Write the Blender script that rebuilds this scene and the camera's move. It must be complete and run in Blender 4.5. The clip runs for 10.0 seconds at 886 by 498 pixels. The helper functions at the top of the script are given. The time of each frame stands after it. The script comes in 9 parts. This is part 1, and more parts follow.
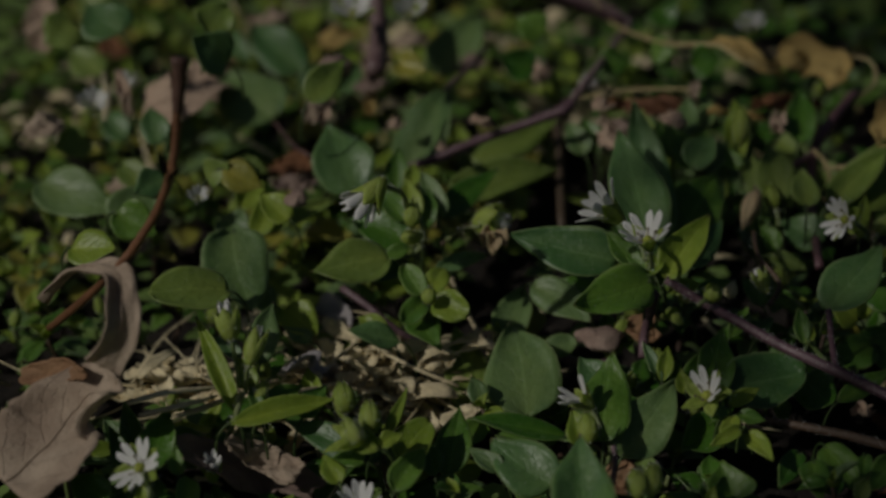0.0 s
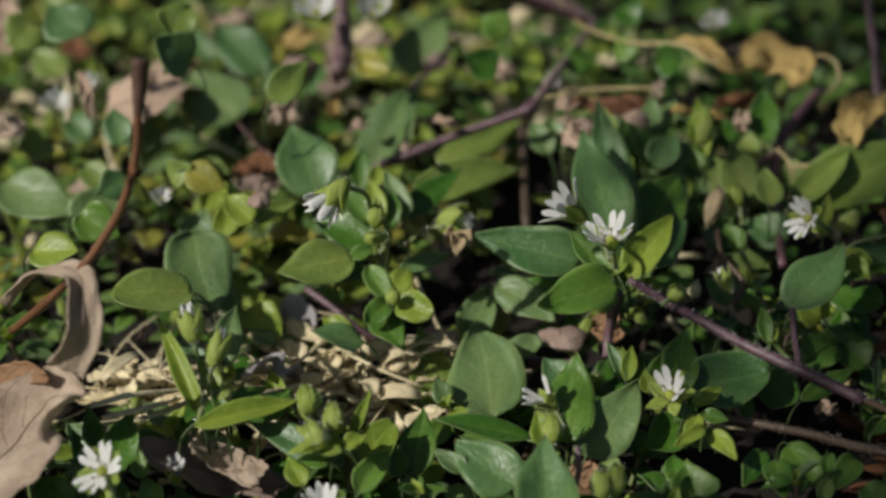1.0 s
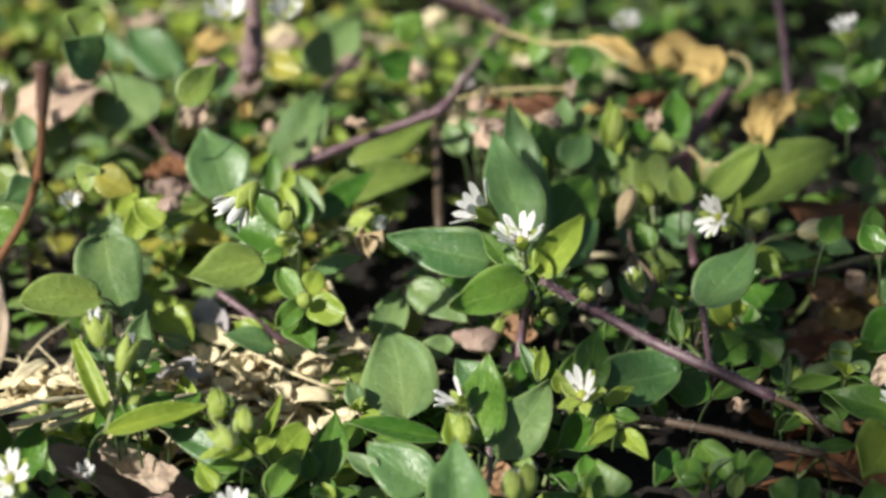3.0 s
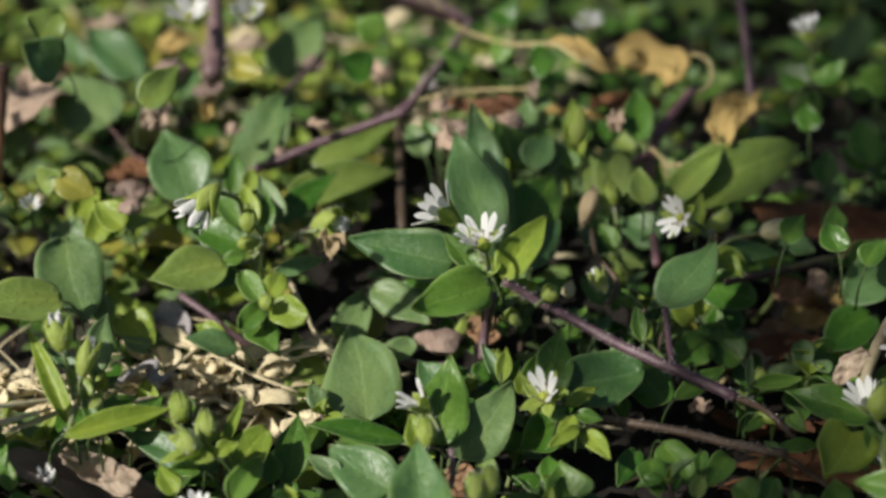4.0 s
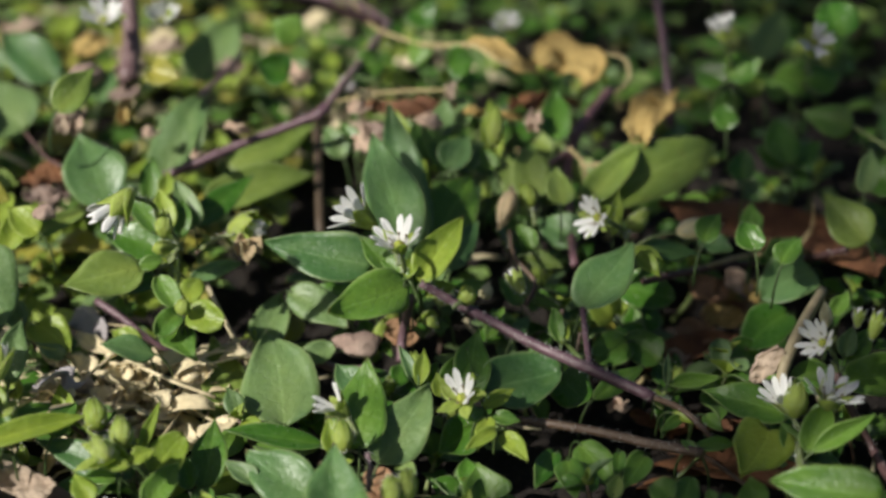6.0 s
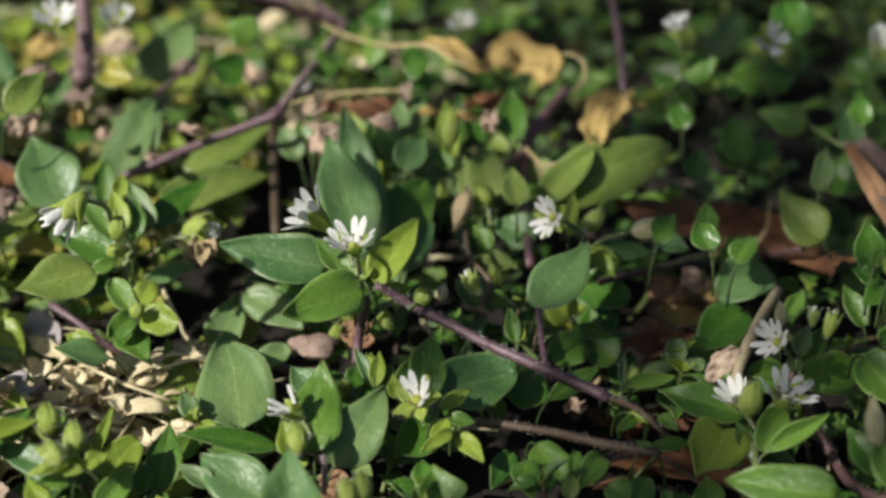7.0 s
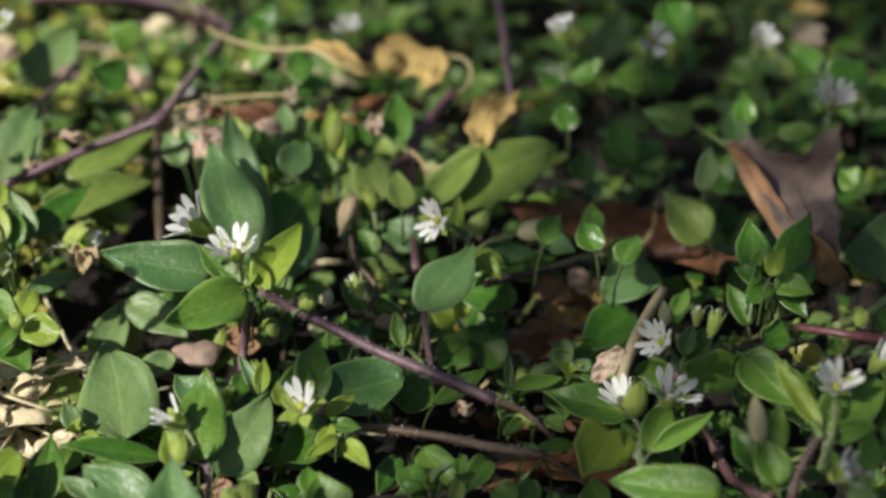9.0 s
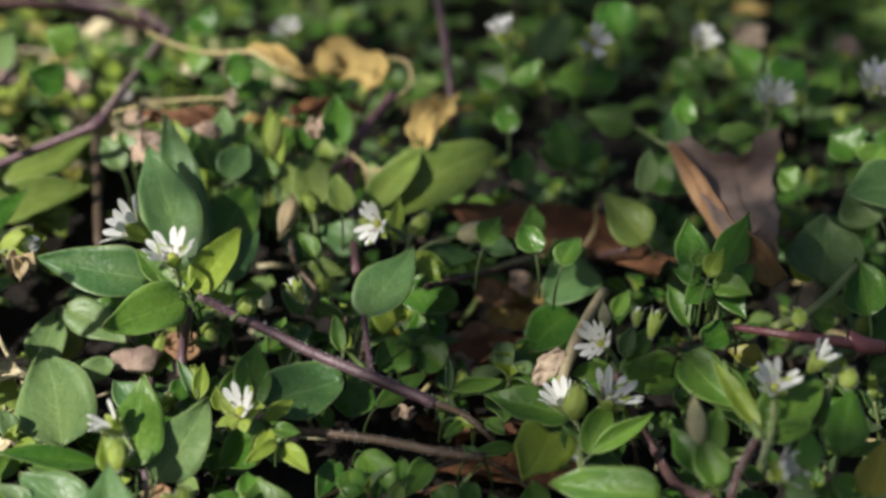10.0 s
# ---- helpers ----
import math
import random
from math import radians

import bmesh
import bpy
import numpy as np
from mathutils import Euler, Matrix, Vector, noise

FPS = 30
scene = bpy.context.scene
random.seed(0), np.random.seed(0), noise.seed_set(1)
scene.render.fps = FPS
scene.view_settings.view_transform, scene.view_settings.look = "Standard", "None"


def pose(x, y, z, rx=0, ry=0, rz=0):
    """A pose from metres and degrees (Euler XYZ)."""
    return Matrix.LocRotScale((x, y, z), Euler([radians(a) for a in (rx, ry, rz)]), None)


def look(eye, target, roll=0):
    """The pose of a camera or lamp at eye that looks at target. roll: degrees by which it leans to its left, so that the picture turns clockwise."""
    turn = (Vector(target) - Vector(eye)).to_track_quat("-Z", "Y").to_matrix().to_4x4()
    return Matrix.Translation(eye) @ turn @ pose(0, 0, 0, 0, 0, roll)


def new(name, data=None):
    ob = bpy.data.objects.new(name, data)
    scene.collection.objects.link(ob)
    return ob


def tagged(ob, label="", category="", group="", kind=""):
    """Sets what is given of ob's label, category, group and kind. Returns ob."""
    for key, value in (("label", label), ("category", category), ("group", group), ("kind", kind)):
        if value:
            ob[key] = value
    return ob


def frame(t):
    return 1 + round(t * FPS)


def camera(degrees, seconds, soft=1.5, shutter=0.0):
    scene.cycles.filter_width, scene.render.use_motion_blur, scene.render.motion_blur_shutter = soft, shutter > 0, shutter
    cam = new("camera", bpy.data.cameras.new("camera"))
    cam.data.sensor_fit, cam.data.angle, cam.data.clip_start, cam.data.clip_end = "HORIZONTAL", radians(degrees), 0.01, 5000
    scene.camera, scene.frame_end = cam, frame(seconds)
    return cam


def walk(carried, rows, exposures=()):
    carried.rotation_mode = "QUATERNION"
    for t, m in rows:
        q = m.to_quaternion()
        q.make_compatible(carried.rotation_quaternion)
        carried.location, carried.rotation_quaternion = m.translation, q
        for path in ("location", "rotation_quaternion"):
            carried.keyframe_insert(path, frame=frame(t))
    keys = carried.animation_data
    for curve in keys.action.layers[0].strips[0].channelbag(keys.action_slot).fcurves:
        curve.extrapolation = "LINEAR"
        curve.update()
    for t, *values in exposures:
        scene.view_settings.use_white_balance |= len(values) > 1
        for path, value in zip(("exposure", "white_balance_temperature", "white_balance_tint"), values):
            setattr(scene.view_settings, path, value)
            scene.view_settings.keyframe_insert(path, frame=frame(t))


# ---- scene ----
MM = 0.001
cam = camera(26.0, 10.0, soft=2.9)
cam.data.dof.use_dof = True
cam.data.dof.focus_distance = 0.336
cam.data.dof.aperture_fstop = 9.6

PATH = [
    (0.0, pose(-0.00812, -0.00334, 0.22438, 57.199, 1.509, 5.034)),
    (0.5, pose(-0.00748, -0.00315, 0.22439, 57.186, 1.388, 4.604)),
    (1.0, pose(-0.00684, -0.00247, 0.22482, 57.064, 1.263, 4.164)),
    (1.5, pose(-0.00594, -0.00227, 0.22475, 57.058, 1.155, 3.805)),
    (2.0, pose(-0.00482, -0.00204, 0.22488, 57.027, 1.008, 3.182)),
    (2.5, pose(-0.00385, -0.00175, 0.22468, 57.040, 0.809, 2.581)),
    (4.0, pose(-0.00162, -0.00082, 0.22449, 57.028, 0.386, 1.275)),
    (4.5, pose(-0.00061, -0.00033, 0.22460, 56.990, 0.208, 0.589)),
    (5.0, pose(0.00000, -0.00003, 0.22446, 57.000, -0.000, 0.000)),
    (5.5, pose(0.00098, 0.00001, 0.22465, 56.988, -0.063, -0.289)),
    (7.0, pose(0.00386, 0.00132, 0.22478, 56.899, -0.422, -1.681)),
    (7.5, pose(0.00503, 0.00146, 0.22475, 56.912, -0.602, -2.259)),
    (8.0, pose(0.00628, 0.00191, 0.22464, 56.922, -0.753, -2.887)),
    (8.5, pose(0.00732, 0.00235, 0.22460, 56.922, -1.001, -3.670)),
    (9.0, pose(0.00851, 0.00267, 0.22458, 56.950, -1.178, -4.398)),
    (9.5, pose(0.01031, 0.00325, 0.22447, 56.967, -1.361, -5.142)),
    (10.0, pose(0.01117, 0.00346, 0.22422, 57.033, -1.580, -5.780)),
]
EXPOSURES = [
    (0.0, -2.22),
    (0.5, -1.32),
    (1.0, -0.5),
    (1.5, 0.18),
    (2.0, 0.56),
    (2.5, 0.68),
    (4.0, 0.0),
    (4.5, -0.1),
    (5.0, -0.05),
    (5.5, 0.05),
    (7.0, 0.18),
    (8.5, 0.24),
    (10.0, 0.28),
]
walk(cam, PATH, EXPOSURES)

# ---- daylight: spring sun from the left, behind the camera ----
SUN_AZ, SUN_EL = -119, 41          # degrees: azimuth from +y towards +x
sun_dir = Vector((math.sin(radians(SUN_AZ)) * math.cos(radians(SUN_EL)), math.cos(radians(SUN_AZ)) * math.cos(radians(SUN_EL)), math.sin(radians(SUN_EL))))
world = bpy.data.worlds.new("world")
scene.world = world
world.use_nodes = True
sky = world.node_tree.nodes.new("ShaderNodeTexSky")
sky.sky_type, sky.sun_disc = "NISHITA", False
sky.air_density, sky.dust_density, sky.ozone_density = 1.0, 2.2, 0.7   # a slightly hazy spring sky
sky.sun_elevation, sky.sun_rotation = radians(SUN_EL), radians(SUN_AZ)
world.node_tree.links.new(sky.outputs[0], world.node_tree.nodes["Background"].inputs[0])
world.node_tree.nodes["Background"].inputs[1].default_value = 0.048
sun = new("sun", bpy.data.lights.new("sun", "SUN"))
sun.data.energy, sun.data.angle, sun.data.color = 5.0, radians(0.55), (1.0, 0.95, 0.87)
sun.matrix_world = look(tuple(sun_dir * 3), (0, 0, 0))


# ---- materials ----
class Nodes:
    """A short hand for building a node material."""

    def __init__(self, name):
        self.mat = bpy.data.materials.new(name)
        self.mat.use_nodes = True
        self.tree = self.mat.node_tree
        self.tree.nodes.clear()
        self.out = self.tree.nodes.new("ShaderNodeOutputMaterial")

    def add(self, kind, **inputs):
        node = self.tree.nodes.new("ShaderNode" + kind)
        for key, value in inputs.items():
            self.put(node, key.replace("_", " "), value)
        return node

    def put(self, node, key, value):
        socket = node.inputs[int(key)] if key.isdigit() else node.inputs[key]
        if isinstance(value, bpy.types.NodeSocket):
            self.tree.links.new(value, socket)
        elif hasattr(value, "__len__") and len(value) == 3 and socket.type == "RGBA":
            socket.default_value = (*value, 1)
        else:
            socket.default_value = value

    def math(self, op, a, b=0.0, c=0.0, clamp=False):
        node = self.tree.nodes.new("ShaderNodeMath")
        node.operation, node.use_clamp = op, clamp
        for n, value in enumerate((a, b, c)):
            self.put(node, str(n), value)
        return node.outputs[0]

    def mix(self, fac, a, b, mode="MIX"):
        node = self.tree.nodes.new("ShaderNodeMix")
        node.data_type, node.blend_type = "RGBA", mode
        for n, value in ((0, fac), (6, a), (7, b)):
            self.put(node, str(n), value)
        return node.outputs[2]

    def noise(self, scale, detail=3.0, rough=0.55, coords=None, dims="Object"):
        node = self.tree.nodes.new("ShaderNodeTexNoise")
        node.inputs["Scale"].default_value, node.inputs["Detail"].default_value = scale, detail
        node.inputs["Roughness"].default_value = rough
        self.tree.links.new(coords or self.add("TexCoord").outputs[dims], node.inputs["Vector"])
        return node.outputs["Fac"]

    def ramp(self, fac, low, high):
        """0 below low, 1 above high."""
        node = self.tree.nodes.new("ShaderNodeMapRange")
        node.interpolation_type = "SMOOTHSTEP"
        for n, value in enumerate((fac, low, high, 0.0, 1.0)):
            self.put(node, str(n), value)
        return node.outputs[0]

    def bump(self, height, distance, strength=1.0):
        node = self.add("Bump", Height=height, Distance=distance, Strength=strength)
        return node.outputs[0]

    def done(self, shader):
        self.tree.links.new(shader, self.out.inputs[0])
        return self.mat


def leaf_material(name, dark, light, through_colour, rough=0.42, through_part=0.3, spots=0.0, vein=0.3):
    """A thin living leaf: two greens in patches, pale midrib, rim and side veins, light shining through."""
    n = Nodes(name)
    uv = n.add("SeparateXYZ", Vector=n.add("TexCoord").outputs["UV"])
    across = n.math("ABSOLUTE", n.math("MULTIPLY_ADD", uv.outputs[0], 2.0, -1.0))
    along = uv.outputs[1]
    midrib = n.math("SUBTRACT", 1.0, n.ramp(across, 0.01, 0.075))
    wobble, coarse = n.noise(420.0, 2.0), n.noise(210.0, 3.0, 0.6)
    slant = n.math("MULTIPLY_ADD", along, 5.0, n.math("MULTIPLY_ADD", across, -2.3, n.math("MULTIPLY", wobble, 1.5)))
    tooth = n.math("ABSOLUTE", n.math("SUBTRACT", n.math("FRACT", slant), 0.5))
    side = n.math("MULTIPLY", n.math("SUBTRACT", 1.0, n.ramp(tooth, 0.01, 0.07)), n.math("SUBTRACT", 1.0, n.ramp(across, 0.45, 0.9)))
    rim = n.ramp(across, 0.9, 1.0)
    rand = n.add("ObjectInfo").outputs["Random"]
    patches = n.noise(420.0, 5.0, 0.65)
    tone = n.math("ADD", n.math("MULTIPLY", rand, 0.45), n.math("ADD", n.math("MULTIPLY", patches, 0.45), n.math("MULTIPLY", coarse, 0.5)))
    body = n.mix(n.ramp(tone, 0.35, 1.0), dark, light)
    area = n.noise(120.0, 2.0, 0.5)
    body = n.mix(n.math("MULTIPLY", n.ramp(area, 0.5, 0.72), 0.4), body, (light[0] * 1.12 + 0.01, light[1] * 1.1, light[2] * 0.6))
    body = n.mix(n.math("MULTIPLY", n.math("SUBTRACT", 1.0, n.ramp(area, 0.3, 0.48)), 0.45), body, (dark[0] * 0.8, dark[1] * 0.95, dark[2] * 1.6))
    pale = tuple(min(1.0, c * 1.6 + 0.035) for c in light)
    lines = n.math("MAXIMUM", n.math("MULTIPLY", midrib, 1.4), n.math("MAXIMUM", n.math("MULTIPLY", side, 0.22), n.math("MULTIPLY", rim, 0.7)))
    body = n.mix(n.math("MULTIPLY", lines, vein), body, pale)
    body = n.mix(n.math("MULTIPLY", rim, 0.35), body, (0.4, 0.46, 0.2))
    fine, dust = n.noise(1900.0, 3.0, 0.7), n.noise(3400.0, 1.0)
    body = n.mix(n.math("MULTIPLY", n.ramp(fine, 0.4, 0.7), 0.14), body, tuple(c * 0.62 for c in dark))
    cell = n.add("TexVoronoi", Scale=950.0, Vector=n.add("TexCoord").outputs["Object"]).outputs["Distance"]
    body = n.mix(n.math("MULTIPLY", n.ramp(cell, 0.25, 0.6), 0.1), body, tuple(c * 1.45 for c in light))
    body = n.mix(n.math("MULTIPLY", n.ramp(dust, 0.68, 0.75), 0.55), body, (0.5, 0.54, 0.44))
    near_base = n.math("MULTIPLY", n.math("SUBTRACT", 1.0, n.ramp(along, 0.0, 0.75)), n.math("SUBTRACT", 1.0, n.ramp(across, 0.05, 0.75)))
    body = n.mix(n.math("MULTIPLY", near_base, 0.3), body, (light[0] * 1.5 + 0.02, light[1] * 1.3, light[2]))   # yellower towards the stalk
    aged = n.math("MULTIPLY", n.ramp(along, 0.955, 0.985), n.ramp(n.math("FRACT", n.math("MULTIPLY", rand, 7.0)), 0.5, 0.7))
    body = n.mix(n.math("MULTIPLY", aged, 0.8), body, (0.1, 0.06, 0.03))   # some tips have browned
    if spots:
        body = n.mix(n.math("MULTIPLY", n.ramp(n.noise(300.0, 3.0), 0.6, 0.7), spots), body, (0.16, 0.1, 0.03))
    relief = n.math("ADD", n.math("MULTIPLY_ADD", fine, 0.15, patches), n.math("SUBTRACT", n.math("MULTIPLY", coarse, 2.2), n.math("MULTIPLY", midrib, 0.3)))
    quilt = n.math("MULTIPLY", n.math("SUBTRACT", 1.0, cell), 0.55)
    normal = n.bump(n.math("ADD", n.math("SUBTRACT", relief, quilt), n.math("MULTIPLY", side, -0.5)), 0.0001)
    shade = n.add("BsdfPrincipled", Base_Color=body, Roughness=n.math("MULTIPLY_ADD", patches, 0.34, rough - 0.18), Normal=normal)
    shade.inputs["Specular IOR Level"].default_value = 0.55
    shade.inputs["Sheen Weight"].default_value, shade.inputs["Sheen Roughness"].default_value = 0.12, 0.4   # fine down
    glow = n.add("BsdfTranslucent", Color=n.mix(0.5, body, through_colour), Normal=normal)
    mixed = n.add("MixShader", Fac=through_part)
    n.tree.links.new(shade.outputs[0], mixed.inputs[1])
    n.tree.links.new(glow.outputs[0], mixed.inputs[2])
    return n.done(mixed.outputs[0])


def stalk_material(name, low, high, rough=0.5, scale=500.0, stretch=6.0):
    """A ridged stem or straw: two colours in streaks along its length (UV v runs along it)."""
    n = Nodes(name)
    obj = n.add("TexCoord").outputs["Object"]
    blotch = n.noise(160.0, 4.0, 0.6, obj)
    grain = n.noise(scale * 3, 3.0, 0.6, obj)
    rand = n.add("ObjectInfo").outputs["Random"]
    piece = n.add("NewGeometry").outputs["Random Per Island"]
    rand = n.math("ADD", rand, piece)
    colour = n.mix(n.ramp(n.math("MULTIPLY_ADD", rand, 0.25, blotch), 0.4, 0.95), low, high)
    colour = n.mix(n.math("MULTIPLY", n.ramp(grain, 0.4, 0.75), 0.35), colour, tuple(c * 0.45 for c in low))
    return n.done(n.add("BsdfPrincipled", Base_Color=colour, Roughness=rough, Normal=n.bump(n.math("ADD", grain, blotch), 0.0002)).outputs[0])


def dry_material(name, pale, deep, vein=(0.09, 0.05, 0.03), through_part=0.2):
    """A dead leaf: papery, blotched, with darker veins and fine cracks."""
    n = Nodes(name)
    uv = n.add("SeparateXYZ", Vector=n.add("TexCoord").outputs["UV"])
    across = n.math("ABSOLUTE", n.math("MULTIPLY_ADD", uv.outputs[0], 2.0, -1.0))
    blotch = n.noise(90.0, 5.0, 0.65)
    fine = n.noise(1100.0, 4.0, 0.7)
    slant = n.math("MULTIPLY_ADD", uv.outputs[1], 6.0, n.math("MULTIPLY_ADD", across, -2.4, n.math("MULTIPLY", blotch, 1.4)))
    tooth = n.math("ABSOLUTE", n.math("SUBTRACT", n.math("FRACT", slant), 0.5))
    veins = n.math("MAXIMUM", n.math("SUBTRACT", 1.0, n.ramp(tooth, 0.015, 0.06)), n.math("SUBTRACT", 1.0, n.ramp(across, 0.01, 0.04)))
    colour = n.mix(n.ramp(blotch, 0.35, 0.7), pale, deep)
    colour = n.mix(n.math("MULTIPLY", n.ramp(fine, 0.5, 0.75), 0.4), colour, tuple(c * 0.5 for c in deep))
    colour = n.mix(n.math("MULTIPLY", veins, 0.12), colour, vein)
    normal = n.bump(n.math("SUBTRACT", n.math("ADD", fine, n.math("MULTIPLY", blotch, 2.0)), n.math("MULTIPLY", veins, 0.3)), 0.0004)
    shade = n.add("BsdfPrincipled", Base_Color=colour, Roughness=0.75, Normal=normal)
    glow = n.add("BsdfTranslucent", Color=colour, Normal=normal)
    mixed = n.add("MixShader", Fac=through_part)
    n.tree.links.new(shade.outputs[0], mixed.inputs[1])
    n.tree.links.new(glow.outputs[0], mixed.inputs[2])
    return n.done(mixed.outputs[0])


def soil_material():
    n = Nodes("dark_soil")
    obj = n.add("TexCoord").outputs["Object"]
    coarse, fine = n.noise(60.0, 5.0, 0.6, obj), n.noise(600.0, 5.0, 0.7, obj)
    colour = n.mix(n.ramp(fine, 0.35, 0.75), (0.012, 0.009, 0.007), (0.045, 0.032, 0.022))
    colour = n.mix(n.math("MULTIPLY", n.ramp(coarse, 0.45, 0.7), 0.6), colour, (0.02, 0.014, 0.01))
    return n.done(n.add("BsdfPrincipled", Base_Color=colour, Roughness=0.95, Normal=n.bump(n.math("ADD", fine, coarse), 0.003)).outputs[0])


def stone_material(name, a, b):
    n = Nodes(name)
    obj = n.add("TexCoord").outputs["Object"]
    coarse, fine = n.noise(180.0, 4.0, 0.6, obj), n.noise(1600.0, 3.0, 0.7, obj)
    colour = n.mix(n.ramp(coarse, 0.35, 0.7), a, b)
    colour = n.mix(n.math("MULTIPLY", n.ramp(fine, 0.5, 0.8), 0.4), colour, tuple(c * 0.4 for c in a))
    return n.done(n.add("BsdfPrincipled", Base_Color=colour, Roughness=0.9, Normal=n.bump(n.math("ADD", coarse, fine), 0.0005)).outputs[0])


def petal_material():
    n = Nodes("white_petal")
    uv = n.add("SeparateXYZ", Vector=n.add("TexCoord").outputs["UV"])
    lines = n.math("ABSOLUTE", n.math("SUBTRACT", n.math("FRACT", n.math("MULTIPLY", uv.outputs[0], 5.0)), 0.5))
    colour = n.mix(n.math("MULTIPLY", n.ramp(lines, 0.2, 0.45), 0.12), (0.84, 0.84, 0.83), (0.55, 0.6, 0.5))
    shade = n.add("BsdfPrincipled", Base_Color=colour, Roughness=0.55, Normal=n.bump(lines, 0.00005))
    glow = n.add("BsdfTranslucent", Color=(0.85, 0.86, 0.82))
    mixed = n.add("MixShader", Fac=0.35)
    n.tree.links.new(shade.outputs[0], mixed.inputs[1])
    n.tree.links.new(glow.outputs[0], mixed.inputs[2])
    return n.done(mixed.outputs[0])


GREEN = leaf_material("green_leaf", (0.06, 0.165, 0.019), (0.155, 0.295, 0.042), (0.36, 0.56, 0.05), through_part=0.36)
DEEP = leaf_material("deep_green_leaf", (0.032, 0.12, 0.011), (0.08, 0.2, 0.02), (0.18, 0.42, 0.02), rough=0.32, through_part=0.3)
BLUEGREEN = leaf_material("blue_green_leaf", (0.095, 0.182, 0.058), (0.185, 0.292, 0.1), (0.28, 0.46, 0.06), rough=0.46, through_part=0.3, vein=0.18)
SEAGREEN = leaf_material("sea_green_leaf", (0.055, 0.148, 0.042), (0.128, 0.245, 0.082), (0.24, 0.44, 0.05), rough=0.42, through_part=0.3, vein=0.22)
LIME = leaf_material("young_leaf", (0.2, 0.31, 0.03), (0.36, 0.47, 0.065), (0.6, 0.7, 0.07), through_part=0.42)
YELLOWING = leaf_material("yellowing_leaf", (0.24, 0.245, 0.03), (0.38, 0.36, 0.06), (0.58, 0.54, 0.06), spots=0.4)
OLIVE = leaf_material("olive_leaf", (0.155, 0.24, 0.042), (0.27, 0.37, 0.085), (0.34, 0.52, 0.05), through_part=0.36, vein=0.2, spots=0.25)
SEPAL = leaf_material("sepal", (0.32, 0.44, 0.06), (0.52, 0.62, 0.16), (0.62, 0.74, 0.14), rough=0.55, through_part=0.55, vein=0.25)
PALEBUD = leaf_material("faded_bud", (0.5, 0.47, 0.24), (0.68, 0.64, 0.4), (0.6, 0.55, 0.3), rough=0.6, vein=0.3)
TANBUD = leaf_material("withered_bud", (0.4, 0.29, 0.14), (0.58, 0.46, 0.28), (0.45, 0.33, 0.15), rough=0.7, vein=0.3)
LILAC = leaf_material("lilac_petal", (0.42, 0.4, 0.72), (0.58, 0.56, 0.85), (0.6, 0.58, 0.9), rough=0.6, vein=0.1)
PETAL = petal_material()
HEART = stone_material("flower_heart", (0.3, 0.36, 0.05), (0.5, 0.5, 0.1))
ANTHER = stone_material("anther", (0.3, 0.26, 0.14), (0.12, 0.1, 0.1))
STEM_GREEN = stalk_material("green_stem", (0.1, 0.16, 0.04), (0.18, 0.22, 0.08))
STEM_DEEP = stalk_material("dark_green_stem", (0.03, 0.06, 0.016), (0.07, 0.11, 0.03))
STEM_PURPLE = stalk_material("purple_stem", (0.07, 0.032, 0.048), (0.165, 0.1, 0.115), rough=0.38)
STEM_RED = stalk_material("dark_red_stem", (0.05, 0.018, 0.024), (0.11, 0.042, 0.048), rough=0.35)
STEM_DARK = stalk_material("dark_stem", (0.06, 0.03, 0.035), (0.12, 0.065, 0.06))
# brown, darkened in the colour itself to stand in for shadow
STEM_BROWN_SHADED = stalk_material("shaded_brown_stem", (0.035, 0.024, 0.016), (0.085, 0.058, 0.036), rough=0.6)
STEM_MAUVE = stalk_material("mauve_stem", (0.13, 0.075, 0.08), (0.26, 0.18, 0.17), rough=0.42)
STEM_PLUM = stalk_material("plum_stem", (0.1, 0.04, 0.055), (0.2, 0.105, 0.115), rough=0.4)
STEM_PINK = stalk_material("pinkish_stem", (0.055, 0.034, 0.026), (0.12, 0.078, 0.05))
PETIOLE_END = stalk_material("leaf_stalk_end", (0.045, 0.022, 0.018), (0.13, 0.065, 0.045), rough=0.6)
PETIOLE = stalk_material("leaf_stalk_brown", (0.085, 0.036, 0.017), (0.21, 0.095, 0.048), rough=0.4)
STRAW = stalk_material("pale_straw", (0.52, 0.43, 0.25), (0.82, 0.72, 0.47), rough=0.75)
STEM_TAN = stalk_material("tan_stem", (0.32, 0.26, 0.15), (0.46, 0.4, 0.26), rough=0.6)
STRAW_DULL = stalk_material("dull_straw", (0.34, 0.27, 0.12), (0.56, 0.46, 0.23), rough=0.7)
HAIR = stalk_material("plant_hair", (0.7, 0.74, 0.68), (0.88, 0.9, 0.86), rough=0.4)
DRY_TAN = dry_material("dry_tan_leaf", (0.56, 0.45, 0.34), (0.4, 0.3, 0.22))
DRY_PEACH = dry_material("dry_peach_leaf", (0.64, 0.48, 0.36), (0.52, 0.38, 0.28))
DRY_BROWN = dry_material("dry_brown_leaf", (0.33, 0.24, 0.2), (0.24, 0.17, 0.14))
DRY_GREY = dry_material("dry_grey_leaf", (0.6, 0.56, 0.56), (0.46, 0.42, 0.42))
DRY_ORANGE = dry_material("dry_orange_leaf", (0.4, 0.24, 0.13), (0.3, 0.16, 0.08))
DRY_RUST = dry_material("dry_rust_leaf", (0.27, 0.12, 0.05), (0.14, 0.06, 0.03))
